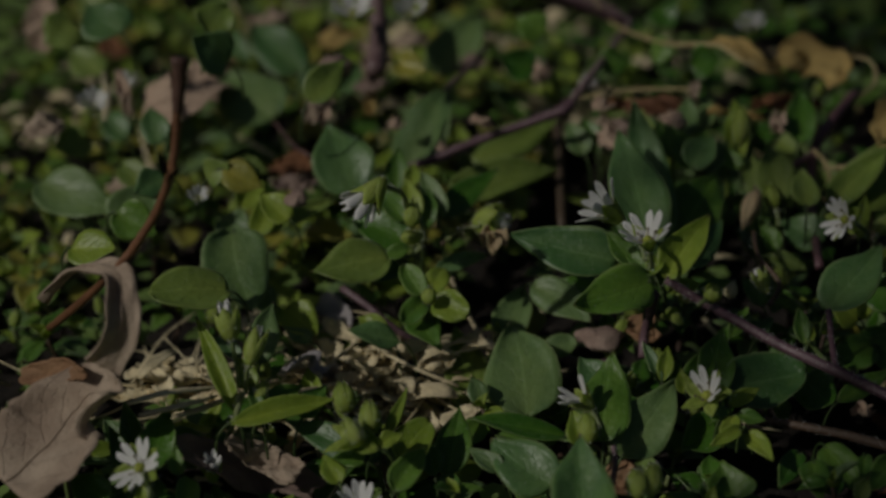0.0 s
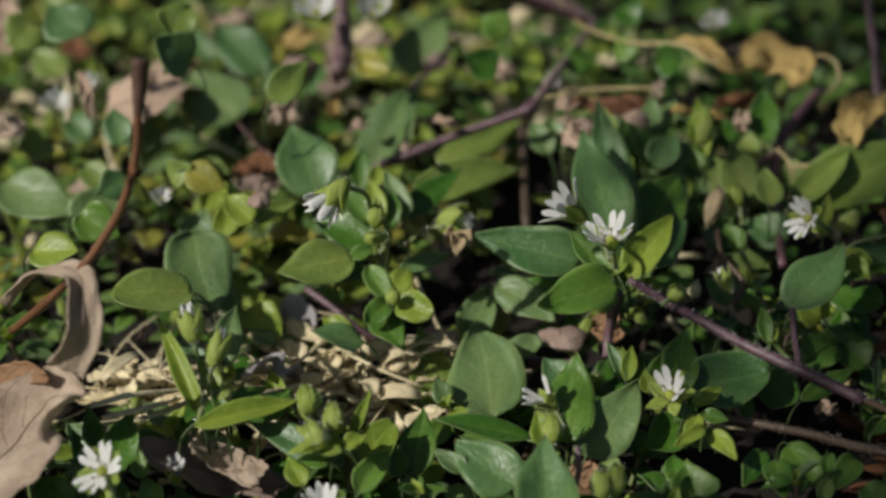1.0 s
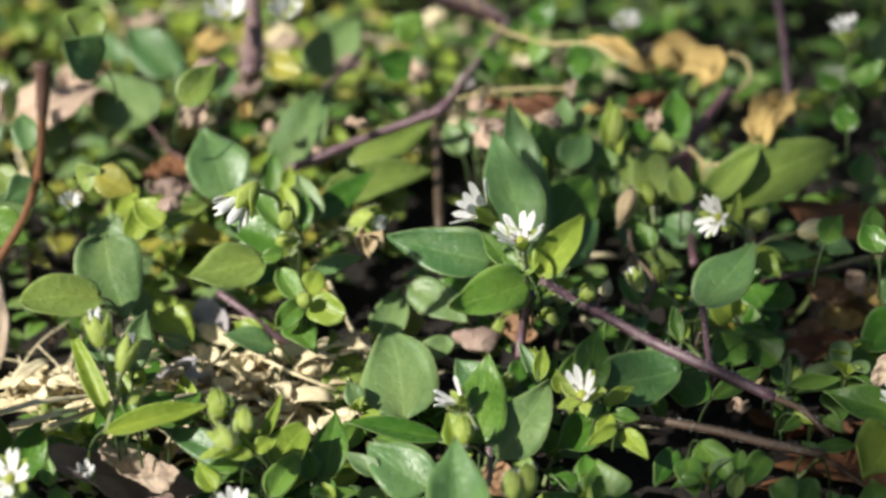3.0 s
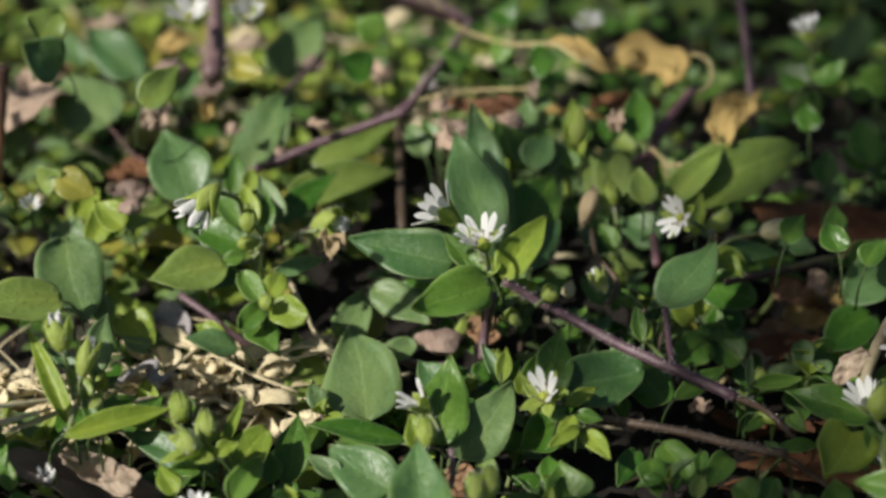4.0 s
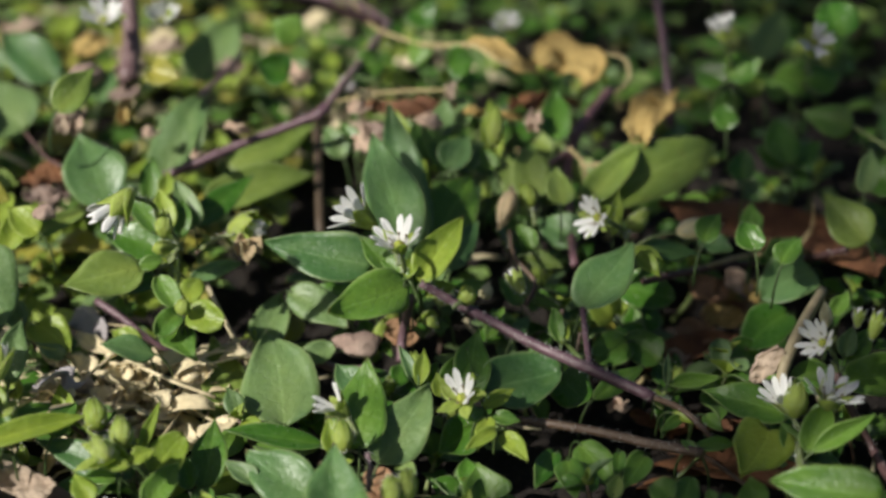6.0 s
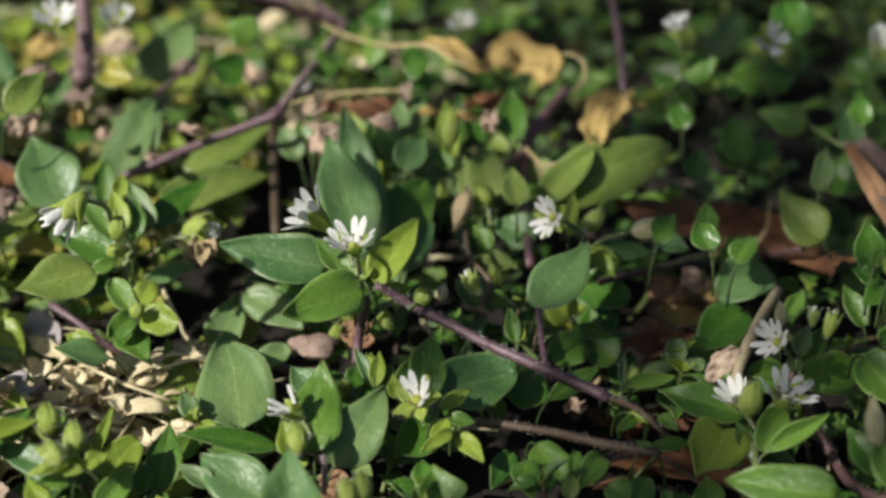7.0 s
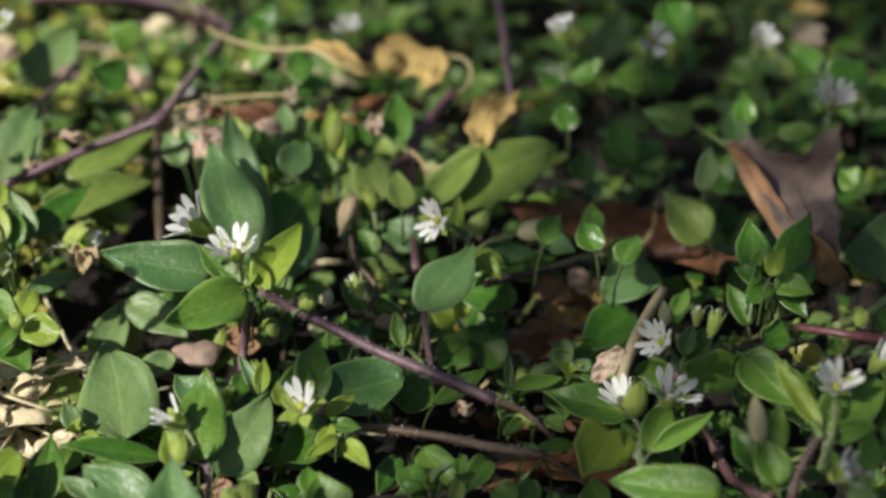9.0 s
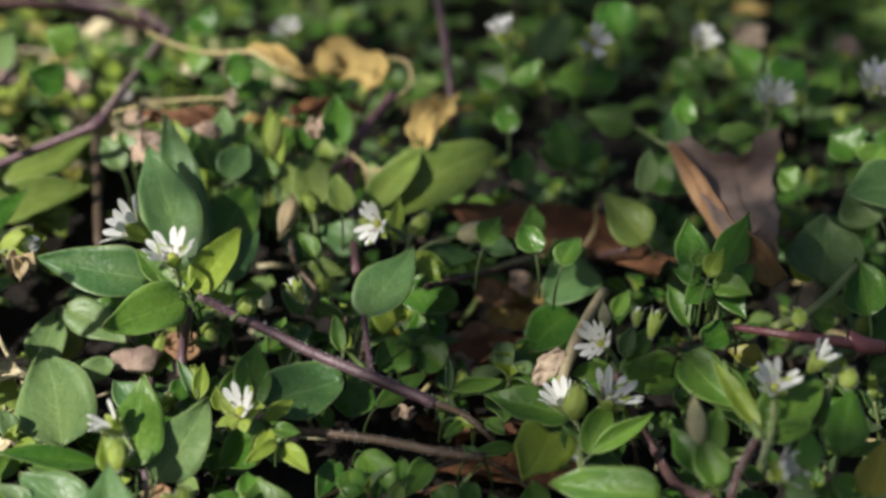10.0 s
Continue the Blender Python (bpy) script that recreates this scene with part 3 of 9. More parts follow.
def stone(centre, size, label, material, seed=1, name="pebble"):
    bm = bmesh.new()
    bmesh.ops.create_icosphere(bm, subdivisions=3, radius=0.5)
    for v in bm.verts:
        k = 1 + 0.5 * noise.noise(v.co * 2.4 + Vector((seed, 0, 0))) + 0.14 * noise.noise(v.co * 6)
        v.co = Vector([v.co[n] * k * size[n] * MM for n in range(3)])
    return tagged(part(name, bm, material, None, Matrix.Translation(mm(centre))), label, "stone")


# ---- ground: one sheet of dark soil out to the horizon, fine near the plants ----
def ground():
    near = [i * 0.006 for i in range(-70, 71)]
    far = [0.5, 0.7, 1.2, 2.5, 6.0, 15.0, 50.0, 200.0]
    xs = [-v for v in far[::-1]] + near + far
    verts, faces = [], []
    for y in xs:
        for x in xs:
            z = 0.0
            if abs(x) < 0.45 and abs(y) < 0.45:
                z = 0.004 * noise.noise((x * 28, y * 28, 0)) + 0.002 * noise.noise((x * 110, y * 110, 3.0))
            verts.append((x, y + 0.26, z - 0.001))
    n = len(xs)
    for r in range(n - 1):
        for c in range(n - 1):
            faces.append((r * n + c, r * n + c + 1, (r + 1) * n + c + 1, (r + 1) * n + c))
    mesh = bpy.data.meshes.new("ground")
    mesh.from_pydata(verts, [], faces)
    mesh.materials.append(SOIL)
    mesh.shade_smooth()
    tagged(new("ground", mesh), "dark moist garden soil under the weeds", "ground", kind="structure")


ground()

# ---- the tall plant with the twin flowers on a purple stem ----

p = plant((0.2, 283.3, 0.0), "leafy chickweed with two white flowers and an upright folded leaf")
flower(p, (-7.6, 286.9, 44.2), (-0.80, 0.16, 0.58), 11.8, spread=0.5, turn=10, cup=0.05)
stem(p, [(-2.3, 281.6, 38.3), (-3.4, 283.9, 40.7), (-8.0, 286.8, 44.3)], 0.45, 0.4, STEM_GREEN, hairs=25, name="flower_stalk")
flower(p, (-1.9, 278.0, 44.3), (-0.21, -0.12, 0.97), 9.8, spread=0.6, turn=20, missing=(3,))
stem(p, [(-1.3, 281.0, 37.5), (-1.2, 279.5, 38.9), (-1.8, 278.1, 43.9)], 0.45, 0.4, STEM_GREEN, hairs=25, name="flower_stalk")
stem(p, [(1.6, 286.2, 31.5), (6.7, 286.0, 28.1), (14.8, 282.4, 25.3), (22.7, 277.1, 23.8), (31.4, 271.7, 22.9), (41.9, 265.0, 21.7)], 0.80, 1.10, STEM_PURPLE, hairs=300, label='hairy purple stem')
stem(p, [(41.7, 265.1, 21.8), (46.8, 263.7, 20.0), (50.3, 260.7, 18.1), (53.8, 258.8, 14.6)], 0.62, 0.50, STEM_PINK, hairs=60)
stem(p, [(31.4, 271.7, 22.9), (31.2, 279.0, 23.5), (30.9, 285.5, 26.3)], 0.60, 0.60, STEM_PURPLE, hairs=30)
stem(p, [(30.7, 278.7, 19.4), (28.2, 280.3, 21.7), (27.1, 280.0, 23.4)], 0.51, 0.41, STEM_GREEN)
stem(p, [(-0.3, 285.6, 28.9), (-1.7, 287.8, 19.1), (-2.1, 284.9, 14.9)], 0.93, 0.93, STEM_PURPLE)
bud(p, (2.7, 279.3, 28.7), (4.7, 278.4, 27.3), 1.9, SEPAL, hairs=10)
bud(p, (9.8, 283.6, 28.4), (10.1, 285.4, 31.4), 3.1, SEPAL, hairs=10)
stem(p, [(7.3, 282.5, 28.5), (8.6, 282.9, 29.4), (9.8, 283.6, 28.4)], 0.4, 0.35, STEM_GREEN, hairs=18, name="bud_stalk")
leaf(p, (-0.6, 297.1, 30.1), (-8.0, 320.2, 42.9), 11.1, (-0.02, -0.49, 0.87), SEAGREEN, shape='ovate', fold=0.34, arch=0.10, wave=0.03)
leaf(p, (2.4, 307.2, 26.3), (-4.7, 333.5, 41.0), 9.0, (-0.23, -0.52, 0.82), SEAGREEN, shape='ovate', fold=0.25, arch=0.10, wave=0.03)
leaf(p, (1.8, 324.1, 24.8), (-3.7, 342.5, 35.1), 5.7, (0.46, -0.32, 0.83), LIME, shape='lance', fold=0.40, arch=0.10, wave=0.03)
leaf(p, (-7.0, 291.5, 31.6), (-26.7, 295.5, 34.0), 9.4, (-0.01, -0.55, 0.83), SEAGREEN, shape='ovate', fold=0.12, arch=0.12, wave=0.03)
leaf(p, (-0.6, 285.9, 31.4), (-14.7, 276.4, 31.4), 9.0, (0.28, -0.42, 0.86), GREEN, shape='ovate', fold=0.10, arch=0.10, wave=0.05)
leaf(p, (1.6, 286.4, 31.5), (9.1, 297.6, 38.2), 6.7, (0.02, -0.52, 0.86), LIME, shape='ovate', fold=0.35, arch=0.10, wave=0.03)
leaf(p, (-3.3, 288.4, 32.2), (-9.4, 293.6, 36.6), 4.3, (0.07, -0.59, 0.80), GREEN, shape='ovate', fold=0.30, arch=0.10, wave=0.03)
leaf(p, (6.5, 300.5, 24.6), (12.4, 311.5, 28.7), 5.5, (0.10, -0.39, 0.91), SEAGREEN, shape='ovate', fold=0.10, arch=0.10, wave=0.03)
leaf(p, (4.5, 308.9, 25.3), (11.6, 324.8, 30.8), 11.3, (-0.03, -0.32, 0.95), GREEN, shape='ovate', fold=0.30, arch=0.10, wave=0.03)
leaf(p, (-0.6, 286.3, 32.3), (-5.7, 291.1, 34.1), 3.2, (-0.13, -0.46, 0.88), GREEN, shape='lance', fold=0.30, arch=0.10, wave=0.03)
leaf(p, (-1.2, 286.3, 32.3), (0.6, 291.1, 34.1), 3.1, (0.09, -0.37, 0.92), LIME, shape='lance', fold=0.30, arch=0.10, wave=0.03)
leaf(p, (30.8, 285.3, 26.2), (40.3, 298.3, 32.6), 9.7, (0.02, -0.45, 0.89), SEAGREEN, shape='ovate', fold=0.14, arch=0.06, wave=0.03)
leaf(p, (26.7, 281.2, 21.7), (25.7, 287.4, 25.3), 2.8, (-0.05, -0.51, 0.86), GREEN, shape='lance', fold=0.45, arch=0.10, wave=0.03)
leaf(p, (27.1, 281.0, 21.6), (28.5, 284.3, 23.5), 1.4, (-0.03, -0.49, 0.87), LIME, shape='lance', fold=0.45, arch=0.10, wave=0.03)
leaf(p, (7.7, 290.3, 26.2), (13.6, 292.7, 27.0), 3.8, (0.09, -0.52, 0.85), GREEN, shape='ovate', fold=0.20, arch=0.10, wave=0.03)
leaf(p, (2.2, 287.8, 27.9), (8.0, 289.6, 28.5), 3.3, (0.07, -0.53, 0.84), LIME, shape='lance', fold=0.40, arch=0.10, wave=0.03)
bud(p, (6.0, 288.7, 24.8), (5.6, 291.8, 26.6), 3.5, SEPAL, hairs=30)

# ---- the shoot with the half-closed flower ----

p = plant((-44.4, 287.0, 0.0), "chickweed shoot with a nodding white flower and yellow-green buds")
flower(p, (-50.0, 287.1, 49.2), (-0.66, -0.42, -0.62), 12.5, spread=0.37, turn=0, cup=0.05)
stem(p, [(-46.3, 297.4, 37.9), (-46.5, 293.3, 44.1), (-49.7, 287.4, 49.3)], 0.45, 0.4, STEM_GREEN, hairs=25, name="flower_stalk")
bud(p, (-45.3, 294.8, 35.7), (-44.9, 297.1, 40.2), 3.0, SEPAL, hairs=30)
stem(p, [(-45.8, 296.8, 32.1), (-45.6, 295.5, 34.9), (-45.3, 294.8, 35.7)], 0.4, 0.35, STEM_GREEN, hairs=18, name="bud_stalk")
bud(p, (-47.2, 293.6, 34.1), (-43.2, 295.2, 34.0), 2.7, SEPAL, hairs=20)
bud(p, (-41.7, 284.6, 25.8), (-40.8, 285.1, 29.0), 2.7, SEPAL, label='pink-tinged round bud', hairs=12)
bud(p, (-35.0, 308.2, 28.6), (-28.6, 306.4, 30.6), 6.4, SEPAL, petals=1.3, hairs=90, label='half-open bud with withered petals')
stem(p, [(-40.4, 301.2, 28.2), (-37.8, 304.8, 28.5), (-35.1, 308.2, 28.6)], 0.36, 0.36, STEM_PINK, hairs=10)
stem(p, [(-39.6, 302.3, 28.4), (-36.1, 300.8, 31.9), (-32.7, 299.6, 33.4)], 0.4, 0.35, STEM_GREEN, hairs=18, name="bud_stalk")
leaf(p, (-30.8, 299.5, 32.7), (-32.2, 296.8, 30.7), 2.7, (0.08, -0.63, 0.77), TANBUD, shape='round', wave=0.3, fold=0.5, name='withered_petal', label='brown withered petal', stalk=False)
leaf(p, (-30.0, 299.5, 32.7), (-27.8, 296.8, 31.2), 2.6, (-0.05, -0.55, 0.83), TANBUD, shape='round', wave=0.35, fold=0.6, name='withered_petal', label='brown withered petal', stalk=False)
leaf(p, (-30.3, 298.3, 33.2), (-29.9, 294.4, 30.3), 2.7, (0.05, -0.58, 0.81), TANBUD, shape='diamond', wave=0.3, fold=0.5, twist=0.6, name='withered_petal', label='brown withered petal', stalk=False)
stem(p, [(-48.1, 297.8, 28.9), (-45.9, 297.1, 28.0), (-43.2, 298.3, 31.1), (-44.3, 297.6, 36.4)], 0.52, 0.42, STEM_GREEN, hairs=50)
stem(p, [(-60.2, 302.1, 17.0), (-54.4, 297.6, 15.7), (-47.8, 294.0, 12.3), (-38.9, 296.9, 5.4)], 0.75, 0.64, STEM_PURPLE, hairs=20, label='thin dark red stem')
stem(p, [(-44.8, 291.4, 20.6), (-44.6, 296.1, 23.7), (-45.0, 298.2, 28.6)], 0.52, 0.52, STEM_GREEN, hairs=30)
leaf(p, (-59.1, 318.0, 29.0), (-66.1, 331.2, 37.0), 12.1, (0.06, -0.49, 0.87), SEAGREEN, shape='ovate', fold=0.14, arch=0.10, wave=0.03)
leaf(p, (-50.6, 336.9, 23.4), (-43.8, 354.5, 34.1), 11.7, (-0.11, -0.49, 0.87), BLUEGREEN, shape='ovate', fold=0.32, arch=0.10, wave=0.03)
leaf(p, (-51.2, 320.9, 28.1), (-51.6, 328.4, 33.4), 4.5, (0.09, -0.58, 0.81), GREEN, shape='ovate', fold=0.25, arch=0.10, wave=0.03)
leaf(p, (-47.7, 306.9, 29.7), (-54.2, 314.2, 32.4), 4.9, (-0.08, -0.41, 0.91), GREEN, shape='ovate', fold=0.20, arch=0.10, wave=0.03)
leaf(p, (-41.6, 309.2, 28.7), (-45.4, 318.0, 33.9), 4.8, (0.05, -0.50, 0.87), BLUEGREEN, shape='ovate', fold=0.30, arch=0.10, wave=0.03)
leaf(p, (-48.5, 320.2, 29.1), (-48.0, 325.0, 32.0), 3.3, (0.09, -0.52, 0.85), LIME, shape='ovate', fold=0.30, arch=0.10, wave=0.03)
leaf(p, (-45.2, 306.2, 30.8), (-48.3, 313.5, 35.1), 3.7, (0.05, -0.49, 0.87), LIME, shape='ovate', fold=0.35, arch=0.10, wave=0.03)
leaf(p, (-47.0, 304.3, 25.9), (-59.0, 309.8, 28.0), 7.5, (-0.08, -0.50, 0.86), DEEP, shape='ovate', fold=0.10, arch=0.10, wave=0.03)
leaf(p, (-44.1, 305.8, 28.6), (-43.6, 313.0, 32.9), 3.9, (0.08, -0.51, 0.85), GREEN, shape='lance', fold=0.30, arch=0.10, wave=0.03)
leaf(p, (-49.5, 294.4, 29.2), (-63.6, 289.7, 29.4), 9.4, (0.19, -0.53, 0.83), OLIVE, shape='ovate', fold=0.08, arch=0.10, wave=0.03)
leaf(p, (-40.9, 323.9, 25.9), (-20.0, 335.5, 25.4), 8.1, (0.29, -0.48, 0.83), OLIVE, shape='ovate', fold=0.10, arch=0.10, wave=0.03)
leaf(p, (-42.8, 313.3, 26.6), (-31.2, 325.0, 31.0), 5.6, (0.16, -0.49, 0.86), DEEP, shape='ovate', fold=0.15, arch=0.10, wave=0.03)
leaf(p, (-38.7, 341.1, 23.6), (-20.1, 351.2, 27.6), 8.4, (0.12, -0.55, 0.82), OLIVE, shape='ovate', fold=0.12, arch=0.10, wave=0.10)
leaf(p, (-62.6, 314.0, 30.0), (-77.2, 302.8, 27.4), 3.7, (0.23, -0.49, 0.84), OLIVE, shape='lance', fold=0.45, arch=0.10, wave=0.03)
leaf(p, (-47.7, 298.3, 25.5), (-54.5, 293.1, 24.8), 5.2, (0.25, -0.45, 0.86), DEEP, shape='ovate', fold=0.12, arch=0.10, wave=0.03)
leaf(p, (-42.5, 288.1, 25.4), (-46.9, 294.1, 27.6), 4.4, (-0.07, -0.38, 0.92), GREEN, shape='round', fold=0.20, arch=0.10, wave=0.03)
leaf(p, (-41.1, 288.8, 25.7), (-39.2, 294.1, 27.6), 4.6, (0.15, -0.38, 0.91), LIME, shape='round', fold=0.20, arch=0.10, wave=0.03)
leaf(p, (-40.8, 287.2, 25.1), (-33.9, 283.3, 24.6), 5.9, (-0.18, -0.44, 0.88), LIME, shape='round', fold=0.15, arch=0.10, wave=0.03)
leaf(p, (-42.4, 288.0, 23.7), (-46.5, 283.5, 22.3), 4.5, (0.19, -0.44, 0.88), GREEN, shape='round', fold=0.20, arch=0.10, wave=0.03)
leaf(p, (-41.1, 295.7, 26.3), (-31.6, 298.7, 27.3), 3.2, (0.09, -0.55, 0.83), SEAGREEN, shape='lance', fold=0.45, arch=0.10, wave=0.03)
leaf(p, (-43.9, 288.8, 20.6), (-38.9, 280.6, 18.9), 6.5, (-0.13, -0.27, 0.95), GREEN, shape='heart', fold=0.15, arch=0.10, wave=0.03)
leaf(p, (-46.6, 282.4, 18.9), (-56.0, 280.8, 22.0), 5.1, (0.35, -0.50, 0.79), SEAGREEN, shape='lance', fold=0.30, arch=0.10, wave=0.03)
leaf(p, (-49.2, 283.7, 19.2), (-55.2, 287.3, 20.4), 4.1, (-0.08, -0.45, 0.89), LIME, shape='ovate', fold=0.20, arch=0.10, wave=0.03)
leaf(p, (-50.4, 294.8, 29.4), (-45.9, 296.7, 30.0), 2.9, (0.10, -0.55, 0.83), GREEN, shape='lance', fold=0.30, arch=0.10, wave=0.03)

# ---- broad leaves in the middle ----

p = plant((-21.1, 257.8, 0.0), "chickweed with broad matt leaves lying flat")
stem(p, [(-23.3, 268.5, 11.4), (-21.6, 262.8, 12.8), (-19.3, 256.1, 12.0)], 0.40, 0.49, STEM_GREEN)
stem(p, [(-18.0, 292.6, 9.3), (-12.5, 287.0, 11.4), (-7.2, 286.0, 12.8)], 0.95, 0.95, STEM_PURPLE)
leaf(p, (-22.4, 268.0, 13.3), (-26.7, 288.6, 19.7), 14.5, (-0.01, -0.30, 0.95), BLUEGREEN, shape='diamond', fold=0.05, arch=0.04, wave=0.02)
leaf(p, (-30.1, 274.9, 8.4), (-37.7, 292.5, 13.9), 9.7, (-0.05, -0.31, 0.95), OLIVE, shape='ovate', fold=0.06, arch=0.10, wave=0.03)
leaf(p, (-28.2, 290.2, 14.5), (-24.5, 301.3, 18.4), 7.1, (0.12, -0.37, 0.92), BLUEGREEN, shape='ovate', fold=0.10, arch=0.10, wave=0.03)
leaf(p, (-22.9, 297.9, 22.0), (-11.9, 289.1, 19.4), 7.3, (-0.14, -0.44, 0.89), BLUEGREEN, shape='ovate', fold=0.10, arch=0.10, wave=0.03)
leaf(p, (-23.9, 294.6, 12.4), (-22.7, 300.5, 14.5), 5.4, (0.10, -0.35, 0.93), YELLOWING, shape='round', fold=0.15, arch=0.10, wave=0.03)
leaf(p, (-20.5, 287.2, 13.8), (-14.5, 289.9, 14.8), 4.7, (0.09, -0.51, 0.86), BLUEGREEN, shape='round', fold=0.12, arch=0.10, wave=0.03)
leaf(p, (-9.5, 295.8, 22.9), (-19.9, 297.8, 22.4), 3.9, (-0.15, -0.53, 0.83), DEEP, shape='ovate', fold=0.15, arch=0.10, wave=0.03)
leaf(p, (-14.8, 256.1, 18.8), (-31.8, 255.9, 22.1), 4.1, (0.17, -0.51, 0.84), DEEP, shape='lance', fold=0.30, arch=0.10, wave=0.03)
leaf(p, (-16.7, 245.3, 16.9), (-27.9, 253.3, 19.5), 9.6, (-0.09, -0.42, 0.90), SEAGREEN, shape='ovate', fold=0.10, arch=0.10, wave=0.03)
leaf(p, (-26.1, 247.7, 17.3), (-31.2, 251.8, 18.6), 3.5, (-0.09, -0.41, 0.91), BLUEGREEN, shape='ovate', fold=0.25, arch=0.10, wave=0.03)
leaf(p, (-11.5, 226.9, 19.4), (-12.8, 245.0, 27.6), 10.1, (0.02, -0.41, 0.91), SEAGREEN, shape='ovate', fold=0.30, arch=0.10, wave=0.03)
leaf(p, (-35.1, 251.1, 13.2), (-34.6, 264.0, 18.0), 6.2, (0.08, -0.35, 0.93), GREEN, shape='ovate', fold=0.18, arch=0.10, wave=0.03)
leaf(p, (-22.2, 291.2, 10.1), (-18.7, 296.1, 11.8), 3.3, (0.14, -0.41, 0.90), OLIVE, shape='ovate', fold=0.10, arch=0.10, wave=0.03)
leaf(p, (-34.7, 279.1, 6.1), (-40.3, 283.8, 7.7), 4.3, (-0.09, -0.41, 0.91), OLIVE, shape='ovate', fold=0.20, arch=0.10, wave=0.03)

p = plant((-6.2, 243.3, 0.0), "chickweed pair of upright oval leaves with a white flower behind")
flower(p, (-11.7, 258.5, 23.8), (-0.72, 0.03, 0.69), 9.1, spread=0.35, turn=30, missing=(1, 3))
stem(p, [(-10.3, 253.1, 21.8), (-9.5, 255.8, 21.4), (-11.4, 258.5, 23.5)], 0.45, 0.4, STEM_GREEN, hairs=25, name="flower_stalk")
bud(p, (-11.0, 247.0, 24.3), (-11.8, 251.5, 27.7), 3.0, SEPAL, hairs=30)
stem(p, [(-7.2, 242.3, 19.9), (-6.8, 244.3, 22.2), (-7.2, 247.2, 24.1)], 0.56, 0.46, STEM_PURPLE, hairs=50)
bud(p, (-1.1, 235.5, 23.2), (-0.7, 239.8, 26.5), 3.1, SEPAL, hairs=30)
bud(p, (-3.2, 233.8, 24.1), (-2.7, 237.4, 26.8), 2.5, SEPAL, hairs=30)
leaf(p, (-8.8, 253.6, 19.8), (-8.0, 268.7, 26.9), 9.7, (0.02, -0.43, 0.90), GREEN, shape='ovate', fold=0.12, arch=0.06, wave=0.03)
leaf(p, (-5.7, 252.7, 17.4), (3.0, 265.8, 23.5), 9.9, (0.05, -0.45, 0.89), BLUEGREEN, shape='ovate', fold=0.10, arch=0.06, wave=0.03)
leaf(p, (-8.2, 269.9, 18.1), (-13.3, 277.0, 20.5), 5.6, (-0.10, -0.39, 0.92), SEAGREEN, shape='ovate', fold=0.10, arch=0.10, wave=0.03)
leaf(p, (-12.7, 250.8, 20.9), (-14.3, 256.3, 24.0), 4.0, (0.02, -0.49, 0.87), LIME, shape='ovate', fold=0.35, arch=0.10, wave=0.03)
leaf(p, (0.8, 271.0, 19.8), (-2.0, 277.7, 23.6), 2.2, (-0.01, -0.50, 0.87), SEAGREEN, shape='lance', fold=0.45, arch=0.10, wave=0.03)
leaf(p, (1.2, 271.0, 19.8), (2.0, 277.1, 23.2), 2.8, (-0.00, -0.50, 0.87), LIME, shape='lance', fold=0.40, arch=0.10, wave=0.03)
leaf(p, (1.6, 271.5, 18.4), (4.6, 276.3, 21.1), 2.7, (0.01, -0.50, 0.87), GREEN, shape='lance', fold=0.40, arch=0.10, wave=0.03)
leaf(p, (-3.3, 277.7, 15.0), (-1.4, 282.4, 16.6), 3.7, (0.09, -0.35, 0.93), DEEP, shape='ovate', fold=0.15, arch=0.10, wave=0.03)
bud(p, (-1.3, 237.9, 21.6), (-0.4, 242.6, 24.2), 3.5, SEPAL, hairs=50)
bud(p, (-3.3, 237.6, 21.2), (-3.5, 241.9, 23.6), 3.1, SEPAL, hairs=50)

p = plant((9.9, 261.1, 0.0), "chickweed with a small white flower among rounded leaves")
flower(p, (8.9, 261.0, 24.3), (-0.45, -0.28, 0.85), 10.0, spread=0.75, turn=-20, missing=(2, 3))
stem(p, [(11.9, 262.6, 19.2), (11.3, 262.4, 20.1), (9.1, 261.2, 24.0)], 0.45, 0.4, STEM_GREEN, hairs=25, name="flower_stalk")
stem(p, [(17.6, 267.8, 14.8), (25.3, 264.9, 15.8), (32.9, 261.6, 16.7), (40.3, 257.6, 17.5), (49.4, 253.8, 18.3)], 0.80, 0.90, STEM_PINK, hairs=200, label='hairy brownish stem', hair_len=0.7)
stem(p, [(51.0, 268.5, 6.7), (53.5, 260.2, 10.3), (57.5, 254.4, 10.6)], 0.50, 0.40, STEM_PINK)
leaf(p, (12.2, 270.7, 19.7), (26.4, 275.3, 19.3), 10.7, (0.18, -0.48, 0.86), SEAGREEN, shape='round', fold=0.05, arch=0.05, wave=0.03)
leaf(p, (10.7, 268.3, 19.3), (11.7, 280.4, 25.1), 6.6, (-0.01, -0.43, 0.90), GREEN, shape='ovate', fold=0.20, arch=0.10, wave=0.03)
leaf(p, (6.3, 268.3, 19.3), (9.7, 276.9, 23.4), 5.4, (0.02, -0.43, 0.90), GREEN, shape='ovate', fold=0.20, arch=0.10, wave=0.03)
leaf(p, (5.3, 267.0, 20.6), (4.2, 270.7, 22.7), 3.0, (-0.01, -0.50, 0.87), LIME, shape='ovate', fold=0.30, arch=0.10, wave=0.03)
leaf(p, (11.6, 263.8, 17.1), (4.7, 257.7, 15.0), 7.1, (0.10, -0.42, 0.90), DEEP, shape='ovate', fold=0.10, arch=0.10, wave=0.03)
leaf(p, (12.4, 260.9, 22.6), (17.6, 264.7, 23.8), 2.8, (0.10, -0.44, 0.89), LIME, shape='lance', fold=0.35, arch=0.10, wave=0.03)
